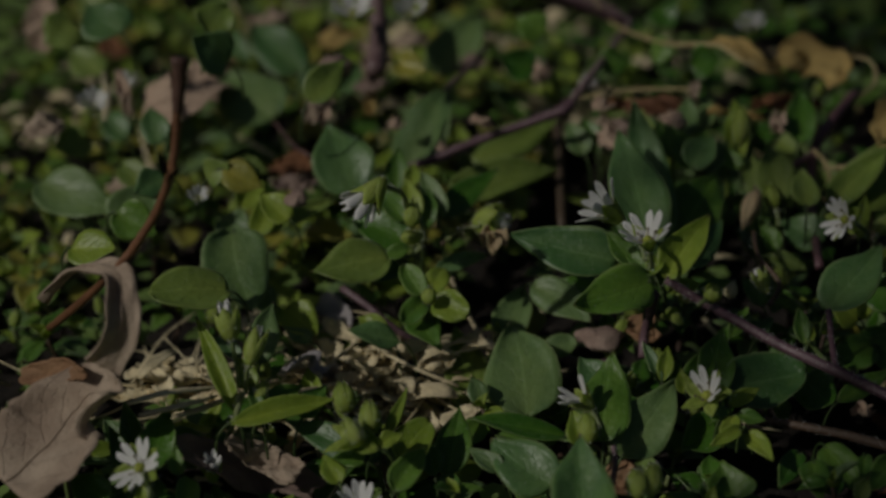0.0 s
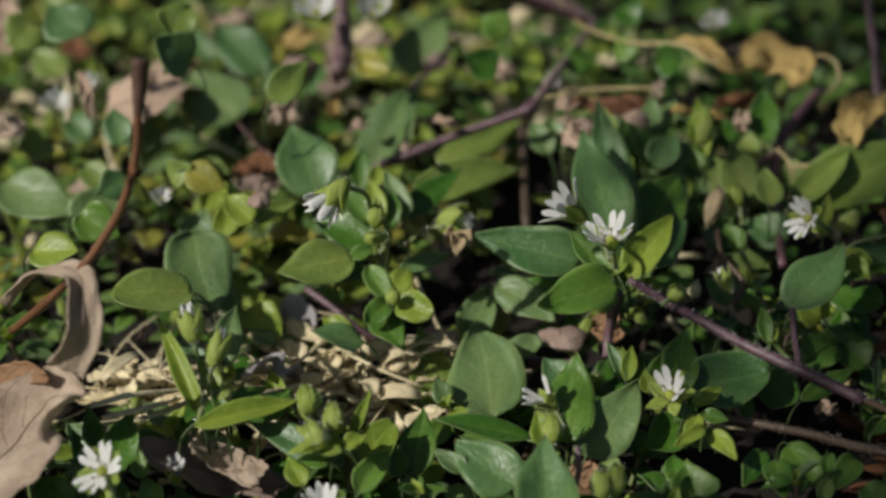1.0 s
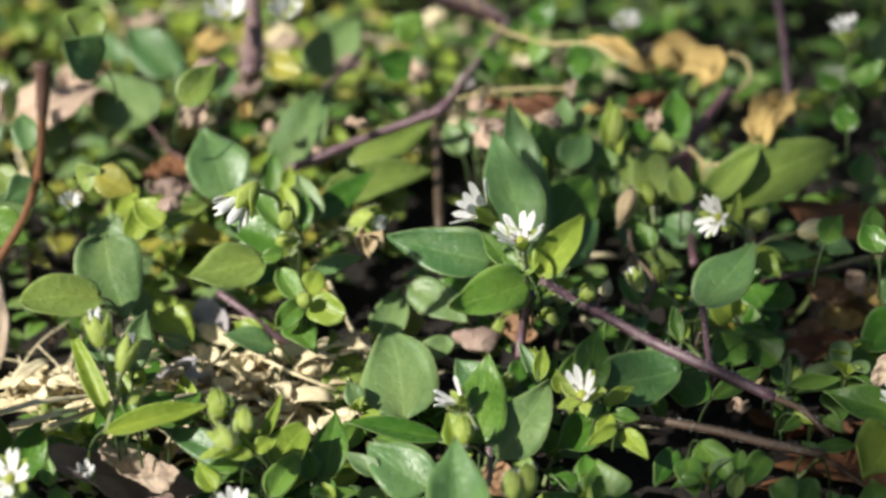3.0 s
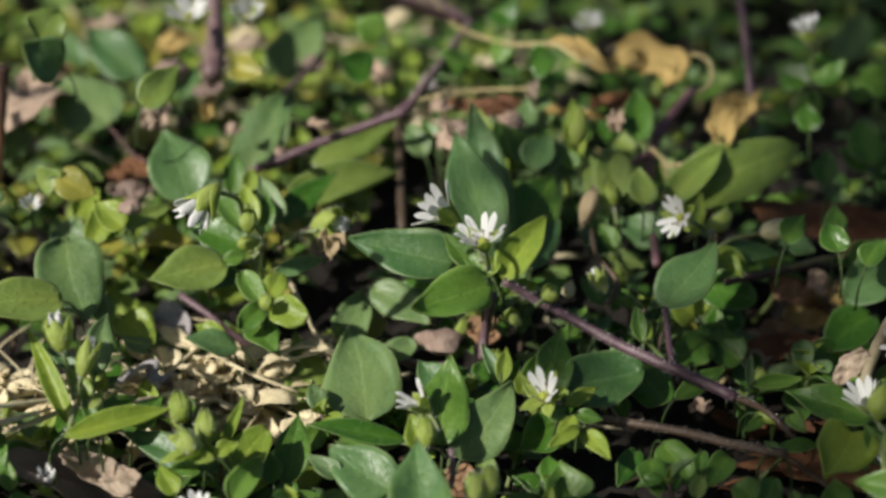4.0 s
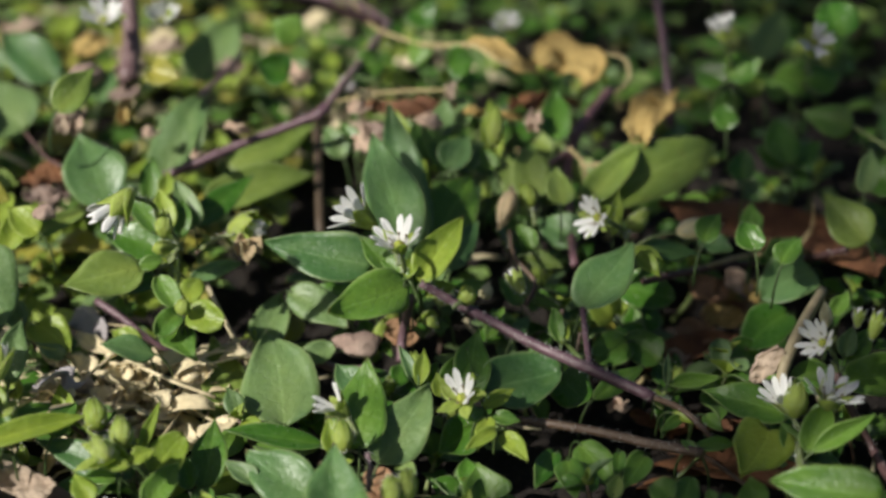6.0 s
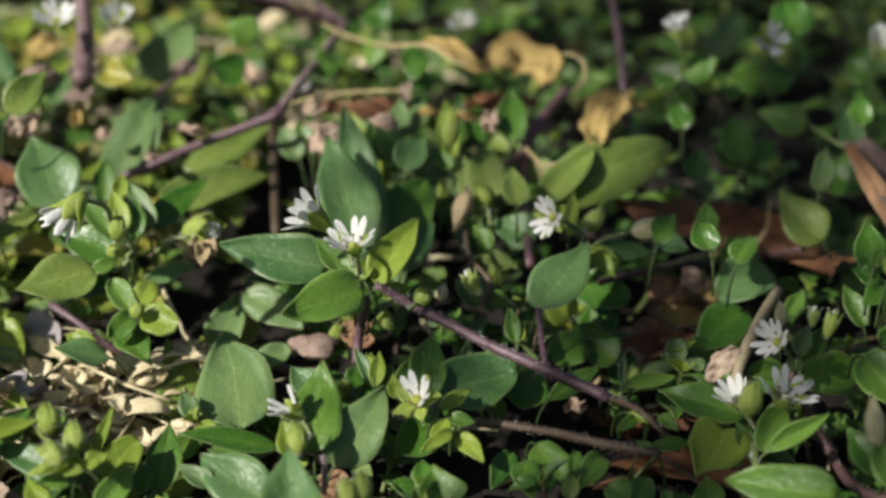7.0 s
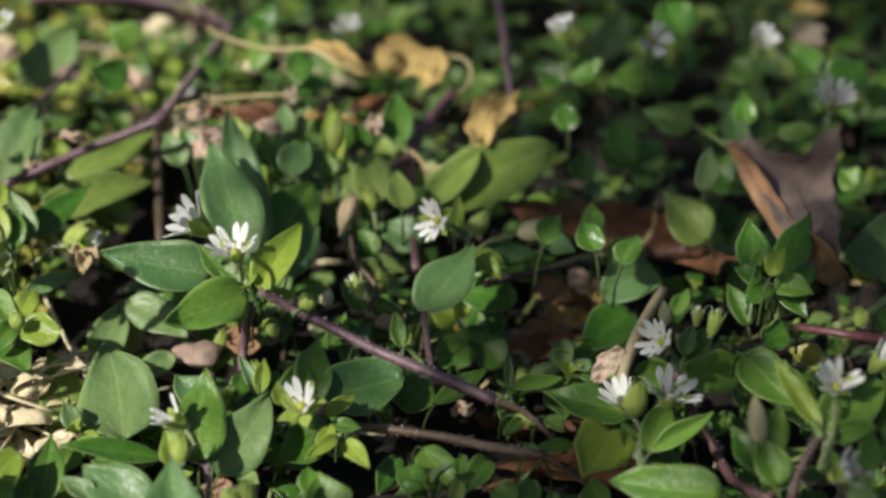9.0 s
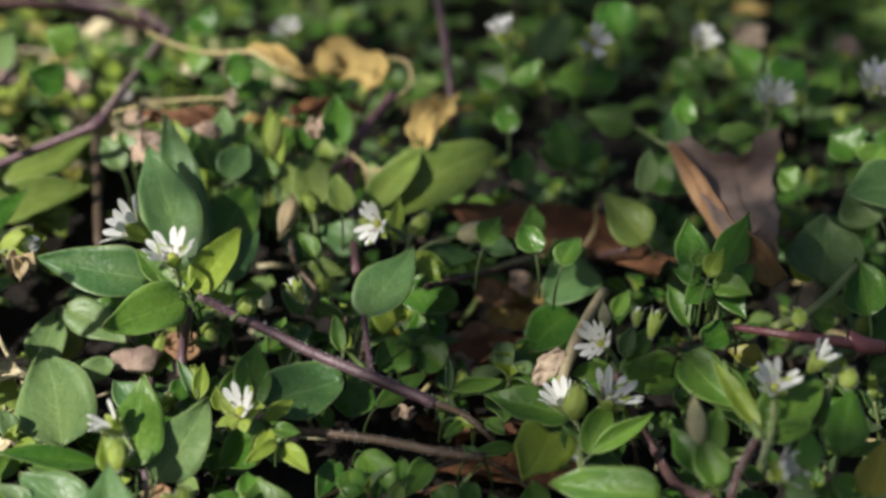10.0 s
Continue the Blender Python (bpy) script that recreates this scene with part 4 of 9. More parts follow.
leaf(p, (12.9, 258.8, 22.3), (11.2, 251.9, 20.9), 3.1, (0.07, -0.21, 0.97), LIME, shape='ovate', fold=0.20, arch=0.10, wave=0.03)
leaf(p, (15.6, 256.9, 20.4), (19.3, 250.4, 19.5), 3.5, (-0.22, -0.26, 0.94), LIME, shape='ovate', fold=0.30, arch=0.10, wave=0.03)
leaf(p, (13.6, 259.2, 22.3), (18.4, 258.1, 22.0), 2.7, (-0.05, -0.51, 0.86), GREEN, shape='lance', fold=0.35, arch=0.10, wave=0.03)
leaf(p, (14.5, 256.0, 21.8), (9.1, 251.2, 21.8), 2.6, (0.28, -0.32, 0.91), LIME, shape='lance', fold=0.35, arch=0.10, wave=0.03)
leaf(p, (11.7, 261.2, 22.6), (9.2, 256.3, 22.5), 2.4, (0.25, -0.15, 0.96), GREEN, shape='ovate', fold=0.30, arch=0.10, wave=0.03)
leaf(p, (12.4, 243.8, 16.0), (11.1, 249.4, 19.8), 7.9, (-0.00, -0.56, 0.83), GREEN, shape='heart', fold=0.25, arch=0.10, wave=0.03)
leaf(p, (26.3, 280.1, 15.5), (31.7, 274.2, 13.6), 8.1, (-0.16, -0.42, 0.89), DEEP, shape='round', fold=0.06, arch=0.10, wave=0.03)
leaf(p, (40.1, 289.7, 15.9), (33.9, 285.2, 14.5), 7.0, (0.11, -0.43, 0.90), GREEN, shape='round', fold=0.06, arch=0.10, wave=0.03)
leaf(p, (40.9, 291.3, 13.2), (45.9, 291.0, 12.7), 5.2, (0.05, -0.55, 0.84), LIME, shape='round', fold=0.08, arch=0.10, wave=0.03)
leaf(p, (32.3, 272.6, 15.6), (41.9, 279.1, 17.8), 4.0, (0.09, -0.44, 0.89), GREEN, shape='lance', fold=0.30, arch=0.10, wave=0.03)
leaf(p, (32.0, 312.3, 23.1), (24.5, 318.2, 25.3), 7.7, (-0.15, -0.50, 0.85), SEAGREEN, shape='ovate', fold=0.12, arch=0.10, wave=0.03)
leaf(p, (34.0, 296.8, 11.3), (38.5, 300.5, 12.6), 5.8, (0.10, -0.43, 0.90), YELLOWING, shape='round', fold=0.10, arch=0.10, wave=0.03)
leaf(p, (40.1, 305.9, 12.8), (33.9, 304.0, 12.2), 5.8, (0.07, -0.51, 0.86), OLIVE, shape='round', fold=0.10, arch=0.10, wave=0.03)
leaf(p, (39.3, 303.4, 18.8), (49.8, 300.3, 17.8), 7.7, (-0.08, -0.55, 0.83), DEEP, shape='round', fold=0.10, arch=0.10, wave=0.03)
leaf(p, (46.9, 303.7, 13.7), (41.0, 297.7, 12.0), 6.9, (0.11, -0.39, 0.91), DEEP, shape='round', fold=0.10, arch=0.10, wave=0.03)
leaf(p, (18.3, 287.0, 18.3), (21.6, 291.8, 20.0), 2.6, (0.09, -0.39, 0.92), SEAGREEN, shape='lance', fold=0.40, arch=0.10, wave=0.03)
leaf(p, (13.5, 285.4, 19.5), (16.8, 292.0, 21.8), 3.0, (0.08, -0.37, 0.93), GREEN, shape='lance', fold=0.40, arch=0.10, wave=0.03)
leaf(p, (20.4, 297.7, 18.5), (16.8, 303.9, 20.8), 3.7, (-0.14, -0.40, 0.90), DEEP, shape='ovate', fold=0.30, arch=0.10, wave=0.03)
leaf(p, (22.0, 310.7, 21.5), (28.9, 307.6, 20.3), 3.7, (-0.10, -0.54, 0.84), OLIVE, shape='lance', fold=0.40, arch=0.10, wave=0.03)

# ---- low shoots along the lower edge ----

p = plant((32.1, 260.5, 0.0), "chickweed shoots with bright toothless leaves on brown litter")
stem(p, [(35.7, 257.0, 4.7), (35.9, 260.4, 7.0), (35.8, 262.4, 7.9)], 0.69, 0.60, STEM_GREEN)
stem(p, [(43.7, 258.7, 5.9), (47.3, 263.2, 5.3), (51.8, 263.3, 11.6)], 0.40, 0.30, STEM_GREEN, hairs=20)
leaf(p, (26.7, 254.2, 16.9), (27.5, 246.0, 15.3), 5.3, (-0.10, -0.20, 0.98), GREEN, shape='ovate', fold=0.15, arch=0.10, wave=0.03)
leaf(p, (24.8, 257.3, 15.9), (20.6, 249.3, 14.7), 3.9, (0.15, -0.22, 0.96), DEEP, shape='ovate', fold=0.15, arch=0.10, wave=0.03)
leaf(p, (29.0, 259.3, 16.2), (34.2, 250.2, 13.3), 6.1, (-0.14, -0.38, 0.91), GREEN, shape='ovate', fold=0.15, arch=0.10, wave=0.03)
leaf(p, (35.3, 255.7, 17.1), (35.0, 250.8, 15.2), 2.5, (-0.06, -0.37, 0.93), GREEN, shape='ovate', fold=0.30, arch=0.10, wave=0.03)
leaf(p, (39.7, 255.2, 17.0), (35.5, 248.2, 15.4), 4.3, (0.09, -0.27, 0.96), GREEN, shape='ovate', fold=0.25, arch=0.10, wave=0.03)
leaf(p, (33.1, 242.7, 18.1), (34.4, 245.9, 20.3), 2.6, (-0.09, -0.54, 0.84), OLIVE, shape='ovate', fold=0.35, arch=0.10, wave=0.03)
leaf(p, (45.8, 272.6, 18.6), (54.9, 275.0, 18.5), 2.8, (0.13, -0.49, 0.86), GREEN, shape='lance', fold=0.30, arch=0.10, wave=0.03)
leaf(p, (45.2, 272.2, 18.5), (45.8, 277.4, 22.1), 1.4, (-0.09, -0.56, 0.82), BLUEGREEN, shape='lance', fold=0.50, arch=0.10, wave=0.03)
leaf(p, (47.8, 255.1, 18.6), (55.8, 257.0, 17.8), 2.7, (0.19, -0.47, 0.86), GREEN, shape='lance', fold=0.30, arch=0.10, wave=0.03)
leaf(p, (42.4, 269.9, 19.6), (43.8, 265.7, 18.5), 2.2, (-0.18, -0.30, 0.94), LIME, shape='ovate', fold=0.30, arch=0.10, wave=0.03)
leaf(p, (46.7, 263.3, 18.5), (42.9, 259.7, 18.6), 2.2, (0.27, -0.28, 0.92), GREEN, shape='ovate', fold=0.30, arch=0.10, wave=0.03)
leaf(p, (50.9, 263.9, 18.6), (53.6, 260.0, 18.0), 2.4, (-0.27, -0.32, 0.91), GREEN, shape='ovate', fold=0.30, arch=0.10, wave=0.03)
leaf(p, (45.3, 264.6, 18.7), (48.5, 262.0, 18.3), 1.9, (-0.23, -0.41, 0.88), LIME, shape='lance', fold=0.35, arch=0.10, wave=0.03)
leaf(p, (48.5, 254.1, 18.4), (46.0, 256.3, 19.1), 1.6, (-0.15, -0.46, 0.88), GREEN, shape='lance', fold=0.30, arch=0.10, wave=0.03)
leaf(p, (42.9, 242.5, 17.7), (39.7, 245.3, 18.6), 4.9, (-0.15, -0.44, 0.88), GREEN, shape='round', fold=0.10, arch=0.10, wave=0.03)
leaf(p, (44.5, 242.2, 17.3), (46.6, 246.6, 18.7), 4.5, (0.01, -0.31, 0.95), GREEN, shape='round', fold=0.10, arch=0.10, wave=0.03)
leaf(p, (49.9, 242.2, 17.3), (49.1, 244.3, 18.5), 1.9, (-0.09, -0.51, 0.86), GREEN, shape='ovate', fold=0.30, arch=0.10, wave=0.03)
leaf(p, (7.9, 286.4, 13.7), (12.6, 286.4, 13.7), 4.5, (0.00, -0.53, 0.85), GREEN, shape='ovate', fold=0.10, arch=0.10, wave=0.03)
leaf(p, (4.8, 290.3, 21.1), (1.1, 289.7, 20.9), 2.9, (0.04, -0.54, 0.84), LIME, shape='ovate', fold=0.30, arch=0.10, wave=0.03)

# ---- the sunny group with hairy buds ----

p = plant((-71.1, 255.8, 0.0), "chickweed with hairy buds and folded yellow-green leaves")
bud(p, (-71.7, 255.9, 36.7), (-73.4, 260.1, 40.0), 4.2, SEPAL, petals=2.6, hairs=60, label='hairy green bud with white petal tips')
stem(p, [(-70.7, 254.5, 28.3), (-71.2, 254.9, 33.5), (-71.7, 255.9, 36.7)], 0.4, 0.35, STEM_GREEN, hairs=18, name="bud_stalk")
bud(p, (-68.9, 254.2, 32.8), (-67.9, 259.6, 36.7), 3.4, SEPAL, petals=1.0, hairs=60)
stem(p, [(-70.0, 254.8, 26.8), (-69.4, 254.3, 30.8), (-68.9, 254.2, 32.8)], 0.4, 0.35, STEM_GREEN, hairs=18, name="bud_stalk")
bud(p, (-68.3, 254.4, 25.4), (-66.6, 257.0, 27.7), 2.5, SEPAL, hairs=50)
stem(p, [(-75.2, 256.2, 13.2), (-72.2, 252.5, 21.9), (-70.4, 254.5, 27.1)], 0.58, 0.49, STEM_GREEN, hairs=60)
leaf(p, (-71.3, 252.7, 23.6), (-80.9, 267.7, 32.8), 3.5, (0.11, -0.47, 0.88), LIME, shape='lance', fold=0.45, arch=0.10, wave=0.03, twist=0.4)
leaf(p, (-71.9, 249.3, 24.6), (-54.8, 257.4, 24.1), 4.5, (0.24, -0.46, 0.86), LIME, shape='lance', fold=0.40, arch=0.10, wave=0.03)
leaf(p, (-70.1, 268.2, 23.2), (-68.7, 278.6, 29.1), 5.1, (0.12, -0.50, 0.85), BLUEGREEN, shape='ovate', fold=0.25, arch=0.10, wave=0.03)
leaf(p, (-69.3, 259.7, 24.6), (-73.6, 264.1, 27.4), 3.4, (0.08, -0.47, 0.88), LIME, shape='ovate', fold=0.35, arch=0.10, wave=0.03)
leaf(p, (-67.0, 253.9, 23.7), (-61.1, 259.4, 25.3), 4.1, (0.19, -0.45, 0.87), GREEN, shape='ovate', fold=0.30, arch=0.10, wave=0.03)
leaf(p, (-67.3, 252.3, 24.9), (-69.2, 255.9, 27.5), 2.5, (0.14, -0.53, 0.84), GREEN, shape='lance', fold=0.40, arch=0.10, wave=0.03)
leaf(p, (-60.6, 254.5, 22.1), (-57.3, 261.1, 24.2), 4.6, (0.19, -0.38, 0.91), GREEN, shape='ovate', fold=0.25, arch=0.10, wave=0.03)
leaf(p, (-69.8, 293.0, 18.5), (-63.3, 286.8, 15.6), 7.2, (-0.02, -0.43, 0.90), LIME, shape='ovate', fold=0.12, arch=0.10, wave=0.03)
leaf(p, (-63.7, 285.5, 15.8), (-69.4, 288.2, 17.0), 3.3, (-0.04, -0.47, 0.88), BLUEGREEN, shape='ovate', fold=0.15, arch=0.10, wave=0.03)
leaf(p, (-74.3, 271.0, 22.3), (-79.6, 275.3, 24.0), 3.1, (-0.04, -0.41, 0.91), SEAGREEN, shape='ovate', fold=0.30, arch=0.10, wave=0.03)

p = plant((-47.6, 248.2, 0.0), "chickweed with open pale buds over straw")
bud(p, (-47.9, 249.7, 22.9), (-48.8, 254.3, 26.3), 3.6, SEPAL, hairs=50, label='plump yellow-green bud')
bud(p, (-52.8, 255.6, 22.4), (-54.3, 260.0, 25.7), 3.9, SEPAL, hairs=60, label='plump yellow-green bud')
bud(p, (-48.1, 246.4, 24.7), (-53.5, 245.1, 26.5), 3.7, SEPAL, hairs=60, spread=0.3, label='opening yellow-green bud')
bud(p, (-48.0, 238.9, 29.4), (-50.9, 242.4, 31.6), 2.2, SEPAL, hairs=40)
stem(p, [(-45.4, 250.2, 10.8), (-46.1, 250.7, 15.2), (-47.5, 251.0, 21.2)], 0.67, 0.57, STEM_PINK, hairs=90)
flower(p, (-48.3, 237.4, 16.0), (-0.09, 0.01, 0.99), 9.0, spread=0.5, turn=10)
leaf(p, (-46.2, 248.1, 18.9), (-63.6, 256.0, 20.1), 6.0, (-0.13, -0.42, 0.90), SEAGREEN, shape='ovate', fold=0.25, arch=0.10, wave=0.03)
leaf(p, (-45.8, 250.8, 20.9), (-42.8, 259.1, 25.6), 1.9, (0.08, -0.51, 0.85), LIME, shape='lance', fold=0.50, arch=0.10, wave=0.03)
leaf(p, (-43.0, 247.9, 18.9), (-38.6, 255.4, 21.3), 6.4, (0.16, -0.39, 0.91), LIME, shape='round', fold=0.12, arch=0.10, wave=0.03)
leaf(p, (-43.1, 240.5, 18.3), (-38.8, 248.8, 21.0), 4.8, (0.16, -0.37, 0.91), GREEN, shape='ovate', fold=0.25, arch=0.10, wave=0.03)
leaf(p, (-52.3, 241.0, 19.1), (-55.7, 246.2, 20.7), 3.9, (-0.02, -0.32, 0.95), LIME, shape='ovate', fold=0.25, arch=0.10, wave=0.03)
leaf(p, (-37.4, 249.6, 14.5), (-39.8, 256.2, 16.7), 3.8, (-0.00, -0.31, 0.95), DEEP, shape='ovate', fold=0.20, arch=0.10, wave=0.03)
leaf(p, (-46.0, 246.4, 23.2), (-42.5, 248.7, 24.0), 3.0, (0.13, -0.48, 0.87), LIME, shape='ovate', fold=0.30, arch=0.10, wave=0.03)
leaf(p, (-48.8, 246.1, 20.1), (-54.6, 245.9, 20.1), 3.4, (0.01, -0.50, 0.86), GREEN, shape='ovate', fold=0.20, arch=0.10, wave=0.03)
leaf(p, (-45.6, 246.0, 23.2), (-54.4, 249.5, 24.3), 3.3, (-0.07, -0.45, 0.89), LIME, shape='lance', fold=0.35, arch=0.10, wave=0.03)
leaf(p, (-46.0, 244.9, 23.7), (-52.3, 245.5, 23.9), 2.6, (-0.02, -0.50, 0.87), SEPAL, shape='lance', fold=0.30, arch=0.10, wave=0.03)

p = plant((-72.6, 265.2, 0.0), "chickweed with wide pale green leaves")
leaf(p, (-80.1, 301.2, 30.2), (-74.7, 284.4, 22.0), 13.1, (0.09, -0.41, 0.91), BLUEGREEN, shape='ovate', fold=0.10, arch=0.10, wave=0.03)
leaf(p, (-77.3, 281.1, 30.0), (-91.0, 276.7, 32.2), 9.1, (0.29, -0.50, 0.82), OLIVE, shape='round', fold=0.08, arch=0.10, wave=0.03)
leaf(p, (-80.4, 349.0, 27.7), (-93.4, 358.9, 33.5), 14.8, (-0.00, -0.51, 0.86), BLUEGREEN, shape='ovate', fold=0.12, arch=0.10, wave=0.03)
stem(p, [(-79.6, 344.9, 29.6), (-73.6, 335.3, 29.2), (-68.8, 330.7, 29.1)], 0.34, 0.34, STEM_DARK, hairs=0)
leaf(p, (-73.0, 291.3, 18.0), (-75.6, 298.6, 20.7), 4.7, (0.04, -0.34, 0.94), BLUEGREEN, shape='ovate', fold=0.20, arch=0.10, wave=0.03)

p = plant((-81.8, 230.1, 0.0), "chickweed with a fresh open white flower beside a dead leaf")
flower(p, (-84.1, 236.2, 24.7), (-0.40, -0.50, 0.77), 9.6, spread=0.72, turn=20, cup=0.1)
stem(p, [(-80.7, 226.7, 26.6), (-80.7, 228.2, 27.2), (-81.4, 227.9, 30.9)], 0.45, 0.4, STEM_GREEN, hairs=25, name="flower_stalk")
flower(p, (-75.1, 246.2, 15.2), (0.02, 0.02, 1.00), 7.4, spread=0.3, turn=0)
leaf(p, (-84.3, 241.0, 20.5), (-82.7, 251.1, 25.1), 6.3, (0.17, -0.43, 0.89), DEEP, shape='ovate', fold=0.20, arch=0.10, wave=0.03)
leaf(p, (-86.9, 243.3, 21.0), (-90.7, 252.5, 25.4), 4.0, (0.12, -0.39, 0.91), DEEP, shape='ovate', fold=0.30, arch=0.10, wave=0.03)
leaf(p, (-87.5, 238.2, 21.7), (-91.7, 245.8, 25.3), 3.2, (0.11, -0.38, 0.92), DEEP, shape='ovate', fold=0.30, arch=0.10, wave=0.03)
leaf(p, (-79.4, 240.3, 20.3), (-80.4, 244.6, 22.7), 2.8, (0.14, -0.46, 0.87), GREEN, shape='ovate', fold=0.30, arch=0.10, wave=0.03)
leaf(p, (-90.2, 233.4, 19.7), (-96.8, 238.2, 21.4), 5.7, (-0.02, -0.37, 0.93), DEEP, shape='ovate', fold=0.20, arch=0.10, wave=0.03)
leaf(p, (-77.3, 235.5, 17.7), (-78.3, 241.2, 19.6), 4.1, (0.12, -0.29, 0.95), GREEN, shape='ovate', fold=0.20, arch=0.10, wave=0.03)

# ---- the large shadowed leaves in the middle distance ----

p = plant((30.8, 302.9, 0.0), "chickweed with large yellow-green leaves and withered buds")
flower(p, (35.2, 303.4, 34.4), (-0.78, -0.46, 0.42), 9.3, spread=0.68, turn=0, cup=0.05)
stem(p, [(39.7, 304.9, 29.2), (39.0, 305.1, 31.0), (35.5, 303.6, 34.2)], 0.45, 0.4, STEM_GREEN, hairs=25, name="flower_stalk")
bud(p, (41.2, 304.9, 30.4), (44.3, 308.5, 32.9), 3.1, SEPAL, hairs=40)
stem(p, [(39.8, 300.9, 29.2), (40.5, 302.7, 30.8), (41.2, 304.9, 30.4)], 0.4, 0.35, STEM_GREEN, hairs=18, name="bud_stalk")
bud(p, (49.4, 302.9, 31.4), (58.0, 306.2, 31.2), 4.2, PALEBUD, hairs=10, label='pale green closed bud')
stem(p, [(40.5, 301.9, 27.9), (45.0, 302.2, 30.7), (49.4, 302.9, 31.4)], 0.4, 0.35, STEM_GREEN, hairs=18, name="bud_stalk")
bud(p, (19.7, 319.4, 30.9), (16.7, 312.9, 26.1), 3.6, TANBUD, hairs=10, label='withered tan bud')
bud(p, (23.3, 318.7, 27.1), (21.8, 322.8, 30.2), 3.1, SEPAL, hairs=10)
stem(p, [(23.7, 314.4, 25.7), (23.5, 316.3, 27.4), (23.3, 318.7, 27.1)], 0.4, 0.35, STEM_GREEN, hairs=18, name="bud_stalk")
stem(p, [(19.6, 323.3, 29.0), (25.8, 333.7, 26.9), (32.0, 340.9, 26.7)], 0.6, 0.7, STEM_PLUM)
stem(p, [(42.5, 363.2, 29.2), (35.3, 347.3, 29.7), (32.1, 340.9, 26.1), (31.4, 328.9, 21.9), (30.6, 301.9, 24.8)], 1.25, 0.9, STEM_PLUM)
stem(p, [(31.9, 340.2, 28.2), (34.8, 338.2, 25.7), (34.8, 330.3, 24.4), (33.5, 327.7, 23.9)], 0.46, 0.46, STRAW_DULL)
stem(p, [(34.3, 338.4, 24.9), (38.8, 332.8, 28.9), (43.4, 334.7, 30.9)], 0.46, 0.46, STRAW_DULL)
stem(p, [(40.6, 302.8, 27.4), (44.2, 306.0, 26.9), (50.0, 306.4, 29.2)], 0.43, 0.43, STEM_PINK)
bud(p, (20.3, 289.9, 26.5), (18.4, 293.5, 29.1), 2.7, SEPAL, hairs=70, petals=0.6)
bud(p, (13.0, 287.5, 26.9), (14.1, 290.2, 28.8), 2.3, PALEBUD, hairs=10)
stem(p, [(21.1, 292.2, 22.4), (22.8, 296.0, 24.9), (19.3, 302.1, 26.6), (18.7, 311.6, 26.2)], 0.53, 0.43, STEM_PINK, hairs=20)
leaf(p, (34.6, 324.9, 24.8), (60.7, 336.1, 30.5), 12.6, (0.05, -0.54, 0.84), OLIVE, shape='round', fold=0.05, arch=0.05, wave=0.03)
leaf(p, (33.9, 322.8, 25.9), (46.0, 336.1, 32.6), 6.7, (0.04, -0.48, 0.88), OLIVE, shape='ovate', fold=0.25, arch=0.10, wave=0.03)
leaf(p, (42.2, 302.3, 28.5), (53.8, 303.3, 26.3), 4.2, (0.20, -0.56, 0.80), SEAGREEN, shape='lance', fold=0.30, arch=0.10, wave=0.03)
leaf(p, (41.7, 299.3, 29.2), (45.7, 294.4, 27.2), 3.5, (-0.15, -0.48, 0.86), LIME, shape='ovate', fold=0.30, arch=0.10, wave=0.03)
leaf(p, (41.5, 300.3, 29.6), (46.9, 297.9, 27.8), 2.7, (0.01, -0.59, 0.81), LIME, shape='lance', fold=0.35, arch=0.10, wave=0.03)
leaf(p, (65.4, 311.0, 24.2), (66.3, 318.5, 28.0), 4.8, (-0.10, -0.43, 0.90), GREEN, shape='ovate', fold=0.10, arch=0.10, wave=0.03)
leaf(p, (38.3, 307.4, 27.5), (39.7, 315.1, 32.9), 2.8, (-0.07, -0.57, 0.82), LIME, shape='lance', fold=0.40, arch=0.10, wave=0.03)
leaf(p, (41.5, 307.7, 28.6), (44.4, 311.8, 31.1), 3.9, (-0.03, -0.50, 0.87), LIME, shape='ovate', fold=0.30, arch=0.10, wave=0.03)
leaf(p, (24.0, 317.5, 21.0), (18.6, 322.8, 23.0), 4.7, (-0.15, -0.48, 0.87), GREEN, shape='ovate', fold=0.20, arch=0.10, wave=0.03)
leaf(p, (29.1, 328.2, 21.6), (35.1, 324.4, 19.3), 7.3, (-0.05, -0.57, 0.82), DEEP, shape='ovate', fold=0.10, arch=0.10, wave=0.03)
leaf(p, (23.5, 310.3, 23.0), (20.4, 314.6, 25.5), 3.8, (-0.05, -0.54, 0.84), GREEN, shape='ovate', fold=0.35, arch=0.10, wave=0.03)
leaf(p, (56.2, 317.5, 21.0), (62.5, 314.4, 19.8), 4.8, (-0.12, -0.55, 0.83), SEAGREEN, shape='ovate', fold=0.15, arch=0.10, wave=0.03)
leaf(p, (69.2, 308.2, 20.5), (74.4, 314.6, 22.9), 4.9, (0.05, -0.38, 0.92), GREEN, shape='ovate', fold=0.15, arch=0.10, wave=0.03)
leaf(p, (33.0, 349.7, 17.5), (39.9, 345.4, 15.9), 6.4, (-0.14, -0.54, 0.83), OLIVE, shape='ovate', fold=0.10, arch=0.10, wave=0.03)

